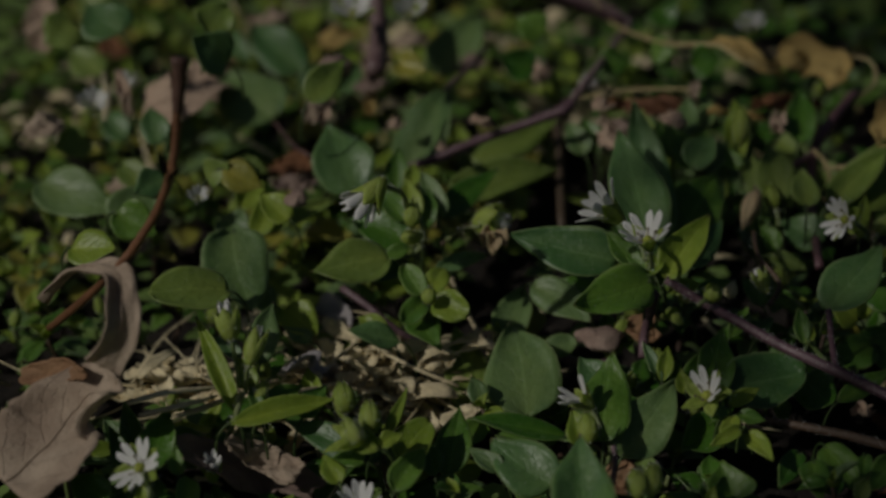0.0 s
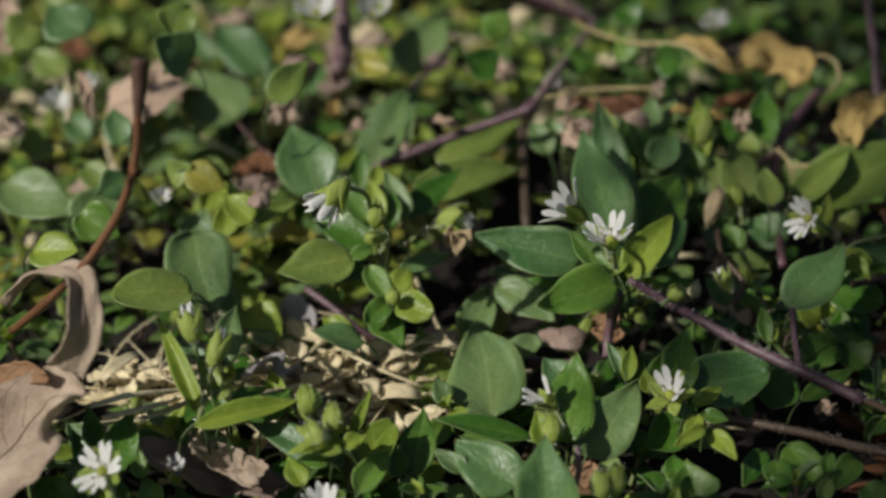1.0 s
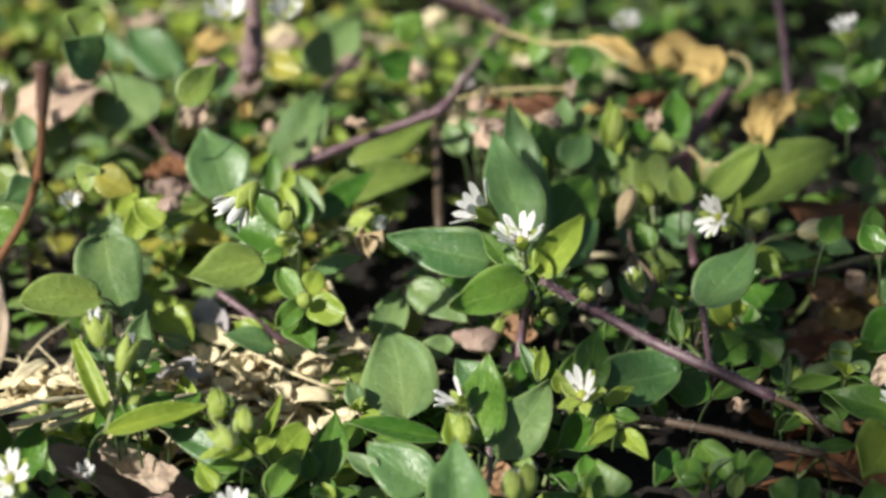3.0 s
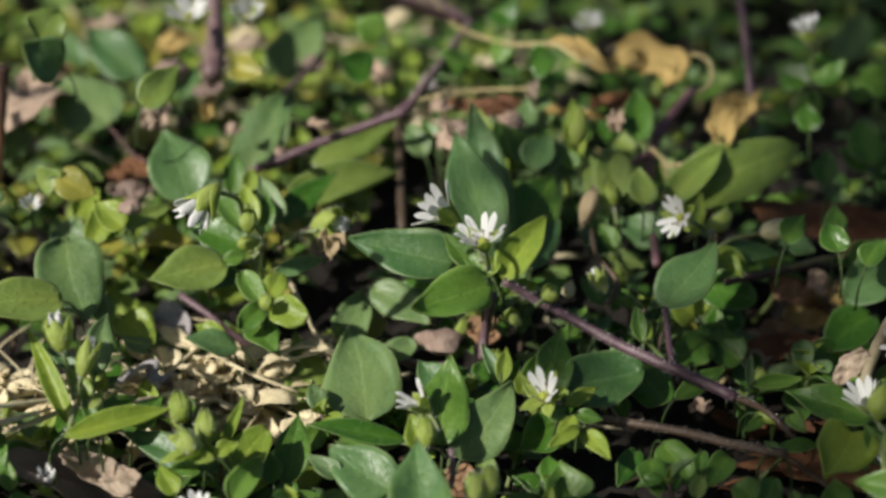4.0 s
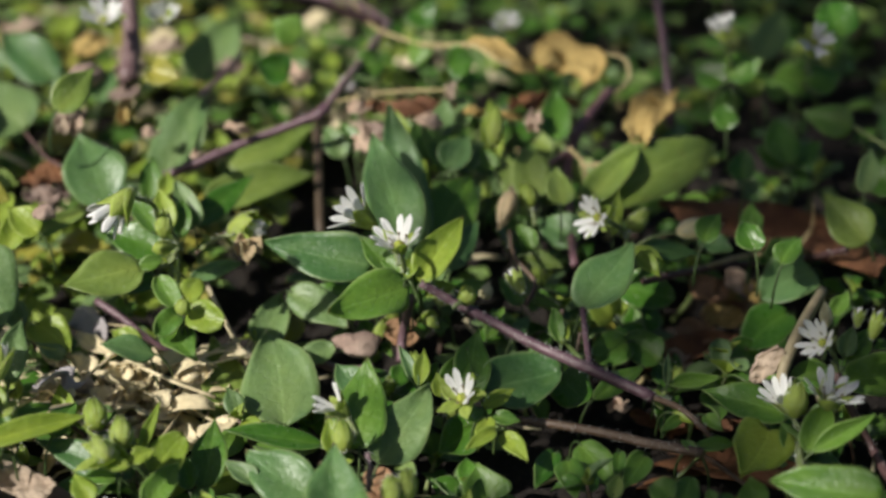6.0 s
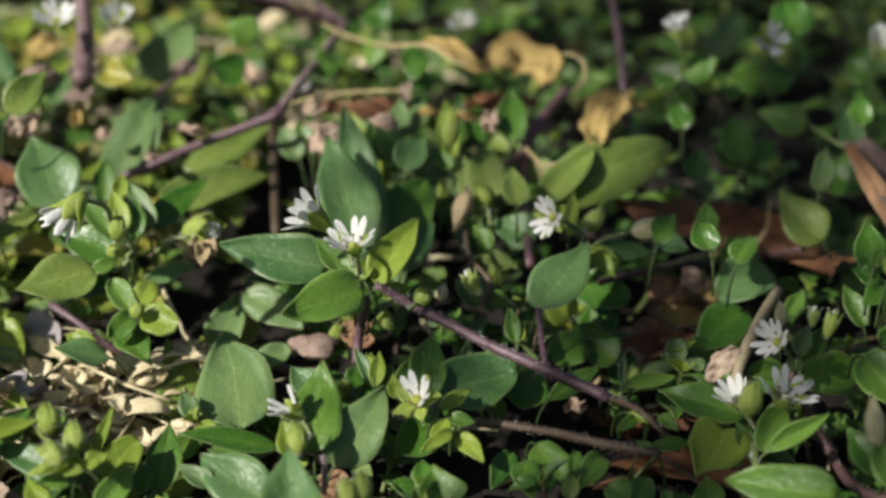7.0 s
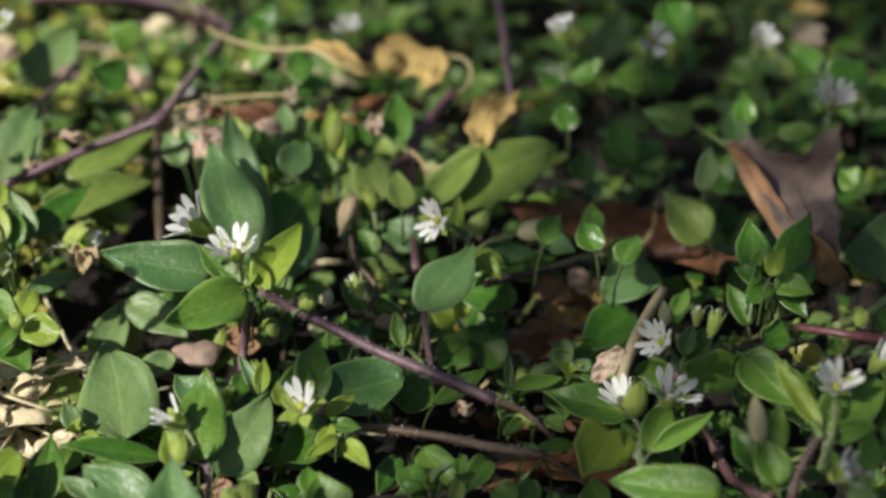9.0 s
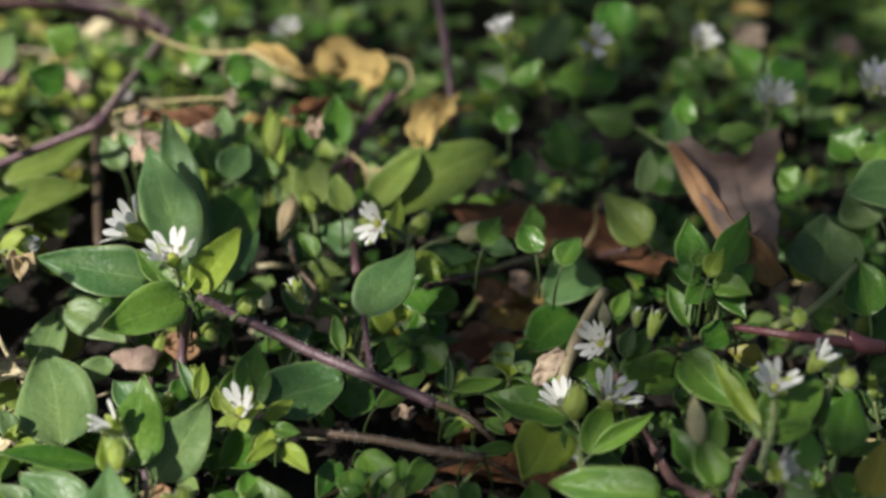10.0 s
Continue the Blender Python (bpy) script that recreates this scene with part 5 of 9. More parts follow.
p = plant((13.4, 324.5, 0.0), "chickweed tips with young folded leaves and buds")
bud(p, (16.2, 324.6, 37.5), (16.3, 331.2, 42.7), 3.2, SEPAL, hairs=30)
leaf(p, (7.2, 343.7, 28.9), (10.4, 352.9, 33.6), 7.1, (0.04, -0.47, 0.88), BLUEGREEN, shape='ovate', fold=0.20, arch=0.10, wave=0.03)
leaf(p, (7.6, 326.9, 30.7), (2.5, 335.9, 35.3), 6.0, (-0.08, -0.49, 0.87), GREEN, shape='ovate', fold=0.25, arch=0.10, wave=0.03)
leaf(p, (8.3, 326.5, 30.7), (14.5, 333.4, 33.4), 4.9, (0.13, -0.46, 0.88), BLUEGREEN, shape='ovate', fold=0.25, arch=0.10, wave=0.03)
leaf(p, (16.8, 332.5, 29.7), (17.7, 341.7, 35.3), 3.0, (-0.02, -0.52, 0.86), LIME, shape='lance', fold=0.40, arch=0.10, wave=0.03)
leaf(p, (15.1, 335.6, 28.7), (15.8, 346.8, 35.6), 3.2, (-0.02, -0.52, 0.85), LIME, shape='lance', fold=0.40, arch=0.10, wave=0.03)
leaf(p, (16.3, 327.3, 30.7), (13.6, 331.6, 33.4), 3.5, (-0.05, -0.54, 0.84), GREEN, shape='ovate', fold=0.30, arch=0.10, wave=0.03)
leaf(p, (-14.2, 340.8, 25.7), (-18.3, 347.2, 29.5), 5.0, (-0.01, -0.52, 0.85), BLUEGREEN, shape='ovate', fold=0.25, arch=0.10, wave=0.03)
leaf(p, (-11.9, 341.7, 25.7), (-14.8, 348.8, 30.0), 4.7, (-0.01, -0.52, 0.85), GREEN, shape='ovate', fold=0.25, arch=0.10, wave=0.03)
leaf(p, (1.8, 336.4, 26.7), (-3.7, 347.4, 32.3), 5.2, (-0.06, -0.48, 0.88), GREEN, shape='ovate', fold=0.30, arch=0.10, wave=0.03)
leaf(p, (13.6, 325.3, 26.0), (7.4, 328.6, 27.3), 5.3, (-0.12, -0.53, 0.84), SEAGREEN, shape='ovate', fold=0.20, arch=0.10, wave=0.03)
leaf(p, (16.3, 324.6, 27.1), (20.4, 328.6, 28.6), 4.0, (0.12, -0.46, 0.88), BLUEGREEN, shape='ovate', fold=0.25, arch=0.10, wave=0.03)
leaf(p, (21.2, 356.3, 21.9), (26.1, 358.5, 22.8), 4.7, (0.10, -0.55, 0.83), DEEP, shape='round', fold=0.10, arch=0.10, wave=0.03)
leaf(p, (27.4, 360.2, 23.2), (30.8, 368.3, 26.4), 6.9, (0.06, -0.39, 0.92), GREEN, shape='round', fold=0.10, arch=0.10, wave=0.03)
leaf(p, (26.0, 355.8, 20.9), (33.1, 352.4, 19.3), 6.2, (-0.09, -0.57, 0.82), OLIVE, shape='ovate', fold=0.10, arch=0.10, wave=0.03)

# ---- the shoots beyond the purple stem ----

p = plant((70.7, 264.0, 0.0), "chickweed with an open flower on a leaning tan stalk")
flower(p, (70.8, 266.3, 32.0), (-0.69, -0.40, 0.60), 8.5, spread=0.62, turn=20, cup=0.12)
stem(p, [(73.2, 265.3, 26.5), (73.4, 266.6, 28.1), (71.1, 266.4, 31.9)], 0.45, 0.4, STEM_GREEN, hairs=25, name="flower_stalk")
bud(p, (72.1, 271.4, 31.9), (72.1, 275.1, 34.7), 2.2, PALEBUD, hairs=10)
bud(p, (79.7, 269.6, 30.4), (81.7, 273.5, 33.4), 2.4, SEPAL, hairs=30, petals=0.5)
bud(p, (77.7, 272.7, 30.7), (78.5, 275.2, 32.8), 1.7, SEPAL, hairs=60, petals=0.6)
stem(p, [(76.6, 295.6, 22.9), (69.7, 279.7, 26.1), (66.3, 273.5, 23.3), (64.5, 269.6, 18.8)], 1.02, 1.12, STEM_TAN, label='tan leaning stem')
leaf(p, (54.0, 298.8, 31.8), (57.7, 304.3, 34.5), 4.7, (-0.01, -0.44, 0.90), GREEN, shape='ovate', fold=0.20, arch=0.10, wave=0.03)
leaf(p, (63.3, 296.2, 31.5), (61.8, 302.1, 34.4), 5.1, (-0.14, -0.47, 0.87), DEEP, shape='ovate', fold=0.20, arch=0.10, wave=0.03)
leaf(p, (67.9, 293.2, 30.5), (71.6, 298.6, 33.1), 4.8, (-0.03, -0.42, 0.91), GREEN, shape='ovate', fold=0.20, arch=0.10, wave=0.03)
stem(p, [(73.2, 265.3, 26.5), (74.9, 259.5, 23.6), (79.0, 255.2, 17.0), (79.4, 240.2, 21.9), (83.1, 232.7, 25.1)], 0.76, 0.95, STEM_DARK, hairs=60, label='dark purple stem')
stem(p, [(72.5, 265.4, 29.0), (73.4, 265.1, 26.5)], 0.49, 0.49, STEM_GREEN, hairs=10)
leaf(p, (86.9, 306.8, 26.3), (79.4, 316.1, 31.0), 8.9, (-0.16, -0.54, 0.83), OLIVE, shape='ovate', fold=0.12, arch=0.10, wave=0.03)
leaf(p, (77.1, 307.2, 20.2), (67.0, 301.5, 16.9), 9.5, (-0.00, -0.49, 0.87), SEAGREEN, shape='round', fold=0.10, arch=0.10, wave=0.03)
leaf(p, (71.3, 297.4, 16.7), (62.3, 291.3, 12.9), 8.8, (-0.04, -0.48, 0.87), DEEP, shape='round', fold=0.10, arch=0.10, wave=0.03)
leaf(p, (64.2, 292.1, 13.4), (57.4, 286.1, 9.7), 7.6, (-0.06, -0.48, 0.88), DEEP, shape='ovate', fold=0.10, arch=0.10, wave=0.03)
leaf(p, (76.4, 317.0, 18.7), (67.7, 313.6, 17.0), 7.1, (0.03, -0.51, 0.86), DEEP, shape='ovate', fold=0.10, arch=0.10, wave=0.03)
leaf(p, (67.3, 273.3, 20.2), (75.5, 276.4, 19.5), 3.9, (0.24, -0.44, 0.86), GREEN, shape='lance', fold=0.35, arch=0.10, wave=0.03)
leaf(p, (76.1, 269.2, 22.1), (87.1, 271.5, 22.1), 8.1, (0.10, -0.49, 0.86), GREEN, shape='round', fold=0.06, arch=0.10, wave=0.03)
leaf(p, (77.0, 273.4, 22.9), (81.8, 278.7, 26.3), 4.9, (-0.09, -0.48, 0.87), GREEN, shape='ovate', fold=0.25, arch=0.10, wave=0.03)
leaf(p, (76.3, 273.2, 24.3), (78.5, 277.8, 27.1), 3.4, (-0.11, -0.48, 0.87), BLUEGREEN, shape='ovate', fold=0.25, arch=0.10, wave=0.03)
leaf(p, (90.2, 283.5, 22.8), (87.8, 291.1, 27.0), 4.2, (-0.15, -0.51, 0.85), GREEN, shape='ovate', fold=0.25, arch=0.10, wave=0.03)
leaf(p, (77.7, 288.7, 22.0), (80.4, 292.9, 24.7), 3.2, (-0.10, -0.49, 0.87), GREEN, shape='ovate', fold=0.30, arch=0.10, wave=0.03)

p = plant((65.9, 251.9, 0.0), "chickweed head of three white flowers among leaves")
flower(p, (70.3, 257.1, 26.2), (0.25, 0.05, 0.96), 10.6, spread=0.62, turn=0, cup=0.08)
stem(p, [(68.4, 252.9, 23.0), (68.8, 255.0, 22.7), (70.2, 257.1, 25.8)], 0.45, 0.4, STEM_GREEN, hairs=25, name="flower_stalk")
flower(p, (63.8, 260.4, 23.2), (-0.40, 0.1, 0.9), 9.0, spread=0.5, turn=30)
stem(p, [(66.3, 254.5, 21.8), (66.1, 257.2, 20.9), (64.0, 260.4, 22.9)], 0.45, 0.4, STEM_GREEN, hairs=25, name="flower_stalk")
bud(p, (64.3, 254.9, 24.7), (65.5, 260.0, 28.5), 3.8, SEPAL, hairs=40)
stem(p, [(64.3, 240.4, 17.9), (64.2, 244.6, 21.6), (64.9, 251.5, 21.9)], 0.84, 0.66, STEM_GREEN, hairs=60)
leaf(p, (65.2, 262.0, 19.8), (51.1, 267.8, 21.4), 6.9, (-0.11, -0.51, 0.85), GREEN, shape='ovate', fold=0.15, arch=0.10, wave=0.03)
leaf(p, (60.2, 256.2, 21.8), (54.7, 245.1, 19.5), 10.3, (0.04, -0.23, 0.97), LIME, shape='heart', fold=0.16, arch=0.10, wave=0.06)
leaf(p, (66.1, 248.9, 22.1), (70.8, 257.8, 26.2), 5.1, (-0.07, -0.39, 0.92), GREEN, shape='ovate', fold=0.25, arch=0.10, wave=0.03)
leaf(p, (64.9, 251.0, 20.9), (62.6, 255.8, 23.1), 3.9, (-0.14, -0.47, 0.87), GREEN, shape='ovate', fold=0.20, arch=0.10, wave=0.03)
leaf(p, (74.3, 232.0, 27.2), (57.5, 238.0, 25.4), 8.4, (-0.25, -0.45, 0.86), GREEN, shape='ovate', fold=0.10, arch=0.10, wave=0.03)
leaf(p, (57.3, 241.7, 16.5), (56.1, 247.2, 18.2), 5.3, (-0.16, -0.33, 0.93), GREEN, shape='ovate', fold=0.20, arch=0.10, wave=0.03)
leaf(p, (66.2, 246.9, 24.1), (77.0, 250.7, 28.1), 3.3, (-0.15, -0.50, 0.85), GREEN, shape='lance', fold=0.40, arch=0.10, wave=0.03, twist=-0.4)
leaf(p, (61.1, 266.4, 16.5), (56.7, 271.4, 17.9), 3.5, (-0.19, -0.42, 0.89), DEEP, shape='ovate', fold=0.20, arch=0.10, wave=0.03)

p = plant((86.7, 230.2, 0.0), "chickweed with pink-white flower close to the edge")
flower(p, (93.9, 242.3, 39.2), (-0.04, -0.20, 0.97), 8.6, spread=0.6, turn=36, cup=0.1)
stem(p, [(90.7, 236.7, 34.7), (92.4, 239.6, 34.9), (93.9, 242.3, 38.8)], 0.45, 0.4, STEM_GREEN, hairs=25, name="flower_stalk")
flower(p, (102.7, 250.1, 37.7), (0.62, 0.13, 0.77), 8.4, spread=0.35, turn=0)
bud(p, (81.1, 236.8, 32.9), (81.1, 243.5, 38.0), 3.1, PALEBUD, hairs=20, label='long pale bud')
flower(p, (91.3, 228.2, 33.4), (0.70, -0.25, 0.66), 8.8, spread=0.42, turn=15, cup=0.06)
leaf(p, (84.7, 262.8, 31.5), (91.7, 250.8, 28.8), 8.1, (-0.35, -0.38, 0.85), GREEN, fold=0.12)
leaf(p, (90.4, 235.9, 36.5), (85.2, 247.5, 41.0), 3.6, (-0.32, -0.47, 0.82), LIME, fold=0.35, shape='lance')
leaf(p, (91.0, 236.4, 36.0), (103.0, 244.5, 38.3), 7.7, (-0.02, -0.25, 0.97), GREEN, fold=0.3)
leaf(p, (90.0, 234.4, 36.1), (99.2, 236.2, 36.4), 3.4, (0.09, -0.56, 0.82), GREEN, fold=0.3, shape='lance')
leaf(p, (82.7, 236.3, 32.0), (85.5, 242.5, 36.2), 5.0, (-0.12, -0.53, 0.84), GREEN, fold=0.3)
leaf(p, (83.2, 238.0, 25.9), (79.1, 246.4, 28.7), 5.6, (-0.25, -0.41, 0.87), DEEP, fold=0.2)
leaf(p, (83.4, 231.8, 28.7), (81.5, 238.3, 33.9), 5.4, (-0.14, -0.66, 0.74), GREEN, fold=0.3)
leaf(p, (103.4, 234.4, 32.4), (107.4, 243.5, 37.2), 7.7, (-0.13, -0.42, 0.90), DEEP, fold=0.2)
leaf(p, (95.1, 227.2, 35.4), (97.8, 232.2, 38.5), 4.5, (-0.13, -0.48, 0.87), DEEP)
leaf(p, (96.4, 224.3, 33.2), (91.5, 222.8, 33.6), 5.7, (0.23, -0.49, 0.84), BLUEGREEN)
leaf(p, (104.1, 227.7, 29.9), (100.1, 227.7, 32.4), 4.7, (0.38, -0.72, 0.59), GREEN)
leaf(p, (107.2, 228.1, 28.2), (110.6, 235.9, 33.1), 6.5, (-0.17, -0.48, 0.86), YELLOWING)
stem(p, [(85.1, 229.8, 25.6), (86.3, 230.7, 33.0), (90.0, 234.5, 36.5)], 0.80, 0.62, STEM_DARK, hairs=60)
stem(p, [(89.8, 233.6, 36.6), (89.3, 241.2, 36.9), (87.6, 251.2, 38.7)], 0.73, 0.45, STEM_GREEN, hairs=30)
stem(p, [(87.8, 225.6, 37.1), (91.5, 233.6, 37.1), (92.9, 238.6, 39.9)], 0.62, 0.53, STEM_GREEN, hairs=60)
stem(p, [(100.3, 239.1, 33.4), (105.0, 246.9, 35.4), (107.5, 252.7, 35.6)], 0.56, 0.46, STEM_GREEN, hairs=40)
bud(p, (108.2, 247.8, 34.4), (109.2, 250.8, 36.8), 3.2, SEPAL, hairs=50)
leaf(p, (100.4, 240.2, 35.0), (102.5, 245.7, 37.5), 4.1, (-0.14, -0.36, 0.93), GREEN, fold=0.3)

p = plant((91.1, 274.9, 0.0), "chickweed rosette of dark glossy leaves before a dead leaf")
stem(p, [(92.1, 270.7, 29.1), (92.8, 275.9, 31.5), (92.7, 279.5, 34.5)], 0.60, 0.50, STEM_GREEN)
leaf(p, (86.3, 270.0, 43.1), (87.1, 279.8, 47.9), 6.1, (-0.15, -0.43, 0.89), DEEP, shape='ovate', fold=0.12, arch=0.10, wave=0.03)
leaf(p, (90.6, 269.9, 43.3), (97.5, 280.2, 48.9), 6.1, (-0.08, -0.43, 0.90), DEEP, shape='ovate', fold=0.12, arch=0.10, wave=0.03)
leaf(p, (92.9, 267.9, 42.9), (97.0, 270.9, 44.2), 3.9, (0.28, -0.68, 0.67), DEEP, shape='ovate', fold=0.20, arch=0.10, wave=0.03)
leaf(p, (87.4, 264.7, 46.4), (90.3, 268.2, 49.7), 3.3, (-0.20, -0.57, 0.79), LIME, shape='ovate', fold=0.30, arch=0.10, wave=0.03)
leaf(p, (87.0, 268.1, 44.2), (82.4, 269.7, 44.5), 4.0, (-0.14, -0.54, 0.83), DEEP, shape='ovate', fold=0.20, arch=0.10, wave=0.03)
leaf(p, (88.8, 266.4, 43.8), (94.7, 263.2, 43.7), 4.5, (-0.25, -0.49, 0.83), GREEN, shape='ovate', fold=0.20, arch=0.10, wave=0.03)
leaf(p, (88.5, 267.8, 42.6), (83.2, 263.2, 41.9), 4.5, (0.17, -0.34, 0.93), DEEP, shape='ovate', fold=0.20, arch=0.10, wave=0.03)
leaf(p, (90.8, 268.6, 41.3), (94.0, 262.3, 39.7), 4.6, (-0.27, -0.37, 0.89), DEEP, shape='ovate', fold=0.20, arch=0.10, wave=0.03)
leaf(p, (91.6, 264.8, 35.5), (86.7, 262.3, 34.4), 5.0, (0.04, -0.45, 0.89), DEEP, shape='round', fold=0.10, arch=0.10, wave=0.03)
leaf(p, (86.0, 268.9, 46.0), (87.3, 271.3, 47.8), 2.3, (-0.16, -0.54, 0.83), GREEN, shape='ovate', fold=0.30, arch=0.10, wave=0.03)

p = plant((101.4, 265.1, 0.0), "chickweed with one broad diamond leaf on a thick pale stalk")
stem(p, [(121.6, 286.9, 33.3), (112.0, 273.9, 35.1), (105.4, 266.8, 36.1), (99.4, 263.1, 36.6)], 0.79, 0.89, STEM_GREEN)
stem(p, [(93.5, 266.2, 34.7), (100.5, 260.0, 37.3), (109.6, 260.0, 35.4), (118.2, 262.4, 32.4)], 0.58, 1.26, STEM_RED, hairs=20, label='thick dark red stem')
stem(p, [(112.0, 261.5, 35.1), (114.9, 260.6, 33.9), (118.3, 261.4, 32.7)], 1.64, 1.45, STEM_RED)
bud(p, (103.6, 260.8, 38.0), (103.1, 263.6, 40.2), 2.5, SEPAL, hairs=30)
leaf(p, (114.4, 285.8, 30.0), (118.5, 298.6, 35.5), 14.2, (-0.14, -0.35, 0.93), BLUEGREEN, shape='diamond', fold=0.08, arch=0.10, wave=0.03)
leaf(p, (113.6, 292.5, 25.5), (117.5, 298.4, 27.9), 6.4, (-0.05, -0.35, 0.94), LIME, shape='round', fold=0.15, arch=0.10, wave=0.03)
leaf(p, (121.2, 276.0, 29.0), (120.6, 286.7, 34.1), 8.3, (-0.21, -0.43, 0.88), DEEP, shape='ovate', fold=0.15, arch=0.10, wave=0.03)
leaf(p, (111.7, 278.6, 27.5), (115.2, 277.4, 26.4), 4.9, (0.06, -0.62, 0.78), GREEN, shape='round', fold=0.30, arch=0.10, wave=0.03)
leaf(p, (93.0, 253.0, 27.7), (84.6, 263.7, 31.1), 7.3, (-0.21, -0.45, 0.87), GREEN, shape='ovate', fold=0.15, arch=0.10, wave=0.03)
leaf(p, (105.2, 239.4, 27.6), (110.1, 249.1, 32.5), 7.8, (-0.14, -0.38, 0.91), DEEP, shape='ovate', fold=0.15, arch=0.10, wave=0.03)
leaf(p, (93.1, 260.2, 25.8), (89.7, 266.2, 27.6), 5.5, (-0.23, -0.40, 0.89), LIME, shape='ovate', fold=0.20, arch=0.10, wave=0.03)
leaf(p, (99.4, 267.9, 25.9), (94.4, 270.7, 26.5), 4.3, (-0.18, -0.51, 0.84), YELLOWING, shape='ovate', fold=0.30, arch=0.10, wave=0.03)
leaf(p, (107.0, 254.3, 28.4), (102.2, 249.2, 25.4), 4.8, (-0.12, -0.43, 0.89), GREEN, shape='ovate', fold=0.20, arch=0.10, wave=0.03)

# ---- the shaded background ----

p = plant((71.8, 353.0, 0.0), "chickweed with several white flowers in the shade behind")
flower(p, (64.4, 353.3, 46.4), (-0.26, 0.2, 0.95), 8.8, spread=0.5, turn=0, cup=0.1)
stem(p, [(66.5, 356.4, 37.1), (66.0, 354.9, 39.8), (64.5, 353.3, 46.0)], 0.45, 0.4, STEM_GREEN, hairs=25, name="flower_stalk")
flower(p, (82.3, 352.4, 45.6), (0.02, -0.63, 0.78), 8.6, spread=0.75, turn=20, missing=(1,))
stem(p, [(82.7, 356.4, 36.7), (82.4, 355.7, 39.7), (82.3, 352.6, 45.4)], 0.45, 0.4, STEM_GREEN, hairs=25, name="flower_stalk")
flower(p, (107.6, 362.5, 39.7), (0.16, -0.38, 0.91), 8.0, spread=0.55, turn=20)
stem(p, [(106.2, 358.4, 35.0), (106.6, 361.2, 35.5), (107.5, 362.6, 39.3)], 0.45, 0.4, STEM_GREEN, hairs=25, name="flower_stalk")
flower(p, (116.4, 335.1, 39.9), (0.05, -0.37, 0.92), 9.8, spread=0.6, turn=0, cup=0.15)
stem(p, [(115.8, 331.8, 33.4), (116.0, 334.2, 34.8), (116.4, 335.2, 39.5)], 0.45, 0.4, STEM_GREEN, hairs=25, name="flower_stalk")
flower(p, (138.6, 337.9, 40.5), (0.05, -0.37, 0.92), 11.8, spread=0.6, turn=0, cup=0.15)
flower(p, (20.7, 372.3, 39.1), (-0.16, -0.20, 0.97), 7.1, spread=0.6)
leaf(p, (76.8, 336.4, 26.1), (75.4, 347.6, 30.9), 6.8, (-0.24, -0.41, 0.87), DEEP, shape='ovate', fold=0.12)
leaf(p, (77.0, 338.7, 25.3), (70.3, 341.8, 27.0), 5.2, (-0.13, -0.67, 0.73), DEEP)
leaf(p, (77.3, 337.1, 25.5), (84.0, 343.2, 27.8), 5.2, (0.14, -0.48, 0.87), DEEP)
leaf(p, (66.6, 331.2, 25.4), (67.2, 337.0, 29.3), 5.3, (-0.09, -0.55, 0.83), DEEP)
leaf(p, (90.9, 344.9, 30.4), (81.4, 351.4, 29.6), 7.2, (-0.44, -0.57, 0.70), GREEN, fold=0.1)
stem(p, [(91.2, 346.0, 29.8), (92.8, 338.1, 31.8), (96.0, 333.2, 31.6)], 0.46, 0.46, STEM_GREEN)
leaf(p, (91.2, 328.7, 29.3), (97.5, 322.3, 27.8), 9.2, (-0.33, -0.52, 0.79), DEEP)
leaf(p, (87.1, 314.8, 32.6), (89.5, 323.7, 37.5), 4.4, (-0.09, -0.46, 0.88), BLUEGREEN)
leaf(p, (65.9, 355.9, 34.7), (59.4, 361.8, 35.9), 7.3, (-0.33, -0.52, 0.78), DEEP)
leaf(p, (65.6, 354.4, 36.9), (72.7, 355.6, 40.1), 7.2, (-0.19, -0.71, 0.67), GREEN)
leaf(p, (82.8, 356.1, 34.1), (75.3, 355.5, 36.1), 6.8, (0.23, -0.71, 0.67), GREEN)
leaf(p, (82.6, 355.5, 35.1), (89.8, 356.1, 36.7), 6.8, (-0.10, -0.69, 0.71), DEEP)
leaf(p, (64.7, 344.8, 29.5), (64.6, 349.8, 32.7), 5.1, (-0.10, -0.55, 0.83), DEEP, shape='round')
leaf(p, (105.3, 332.3, 34.8), (114.1, 330.8, 36.0), 4.0, (-0.21, -0.67, 0.72), GREEN)
leaf(p, (99.7, 338.3, 34.1), (101.0, 343.7, 37.7), 5.1, (-0.12, -0.54, 0.84), DEEP)
leaf(p, (105.3, 354.3, 35.9), (101.2, 359.1, 37.5), 6.7, (-0.32, -0.54, 0.79), GREEN)
leaf(p, (120.3, 347.1, 38.0), (127.5, 352.9, 40.1), 9.8, (0.13, -0.48, 0.87), DEEP)
leaf(p, (117.7, 351.5, 38.4), (113.1, 358.6, 40.2), 7.2, (-0.37, -0.46, 0.81), DEEP)
leaf(p, (131.4, 322.0, 35.9), (126.8, 327.0, 37.1), 9.0, (-0.36, -0.53, 0.77), DEEP)
leaf(p, (129.4, 299.3, 34.4), (124.6, 306.8, 37.5), 10.3, (-0.31, -0.53, 0.79), BLUEGREEN)
leaf(p, (132.0, 316.1, 35.6), (135.7, 320.2, 38.2), 6.9, (-0.07, -0.50, 0.86), GREEN)
leaf(p, (116.4, 312.0, 34.7), (113.8, 315.9, 36.2), 5.5, (-0.29, -0.53, 0.80), GREEN)
leaf(p, (90.1, 360.4, 42.5), (88.6, 370.8, 46.7), 9.6, (-0.31, -0.39, 0.87), DEEP)
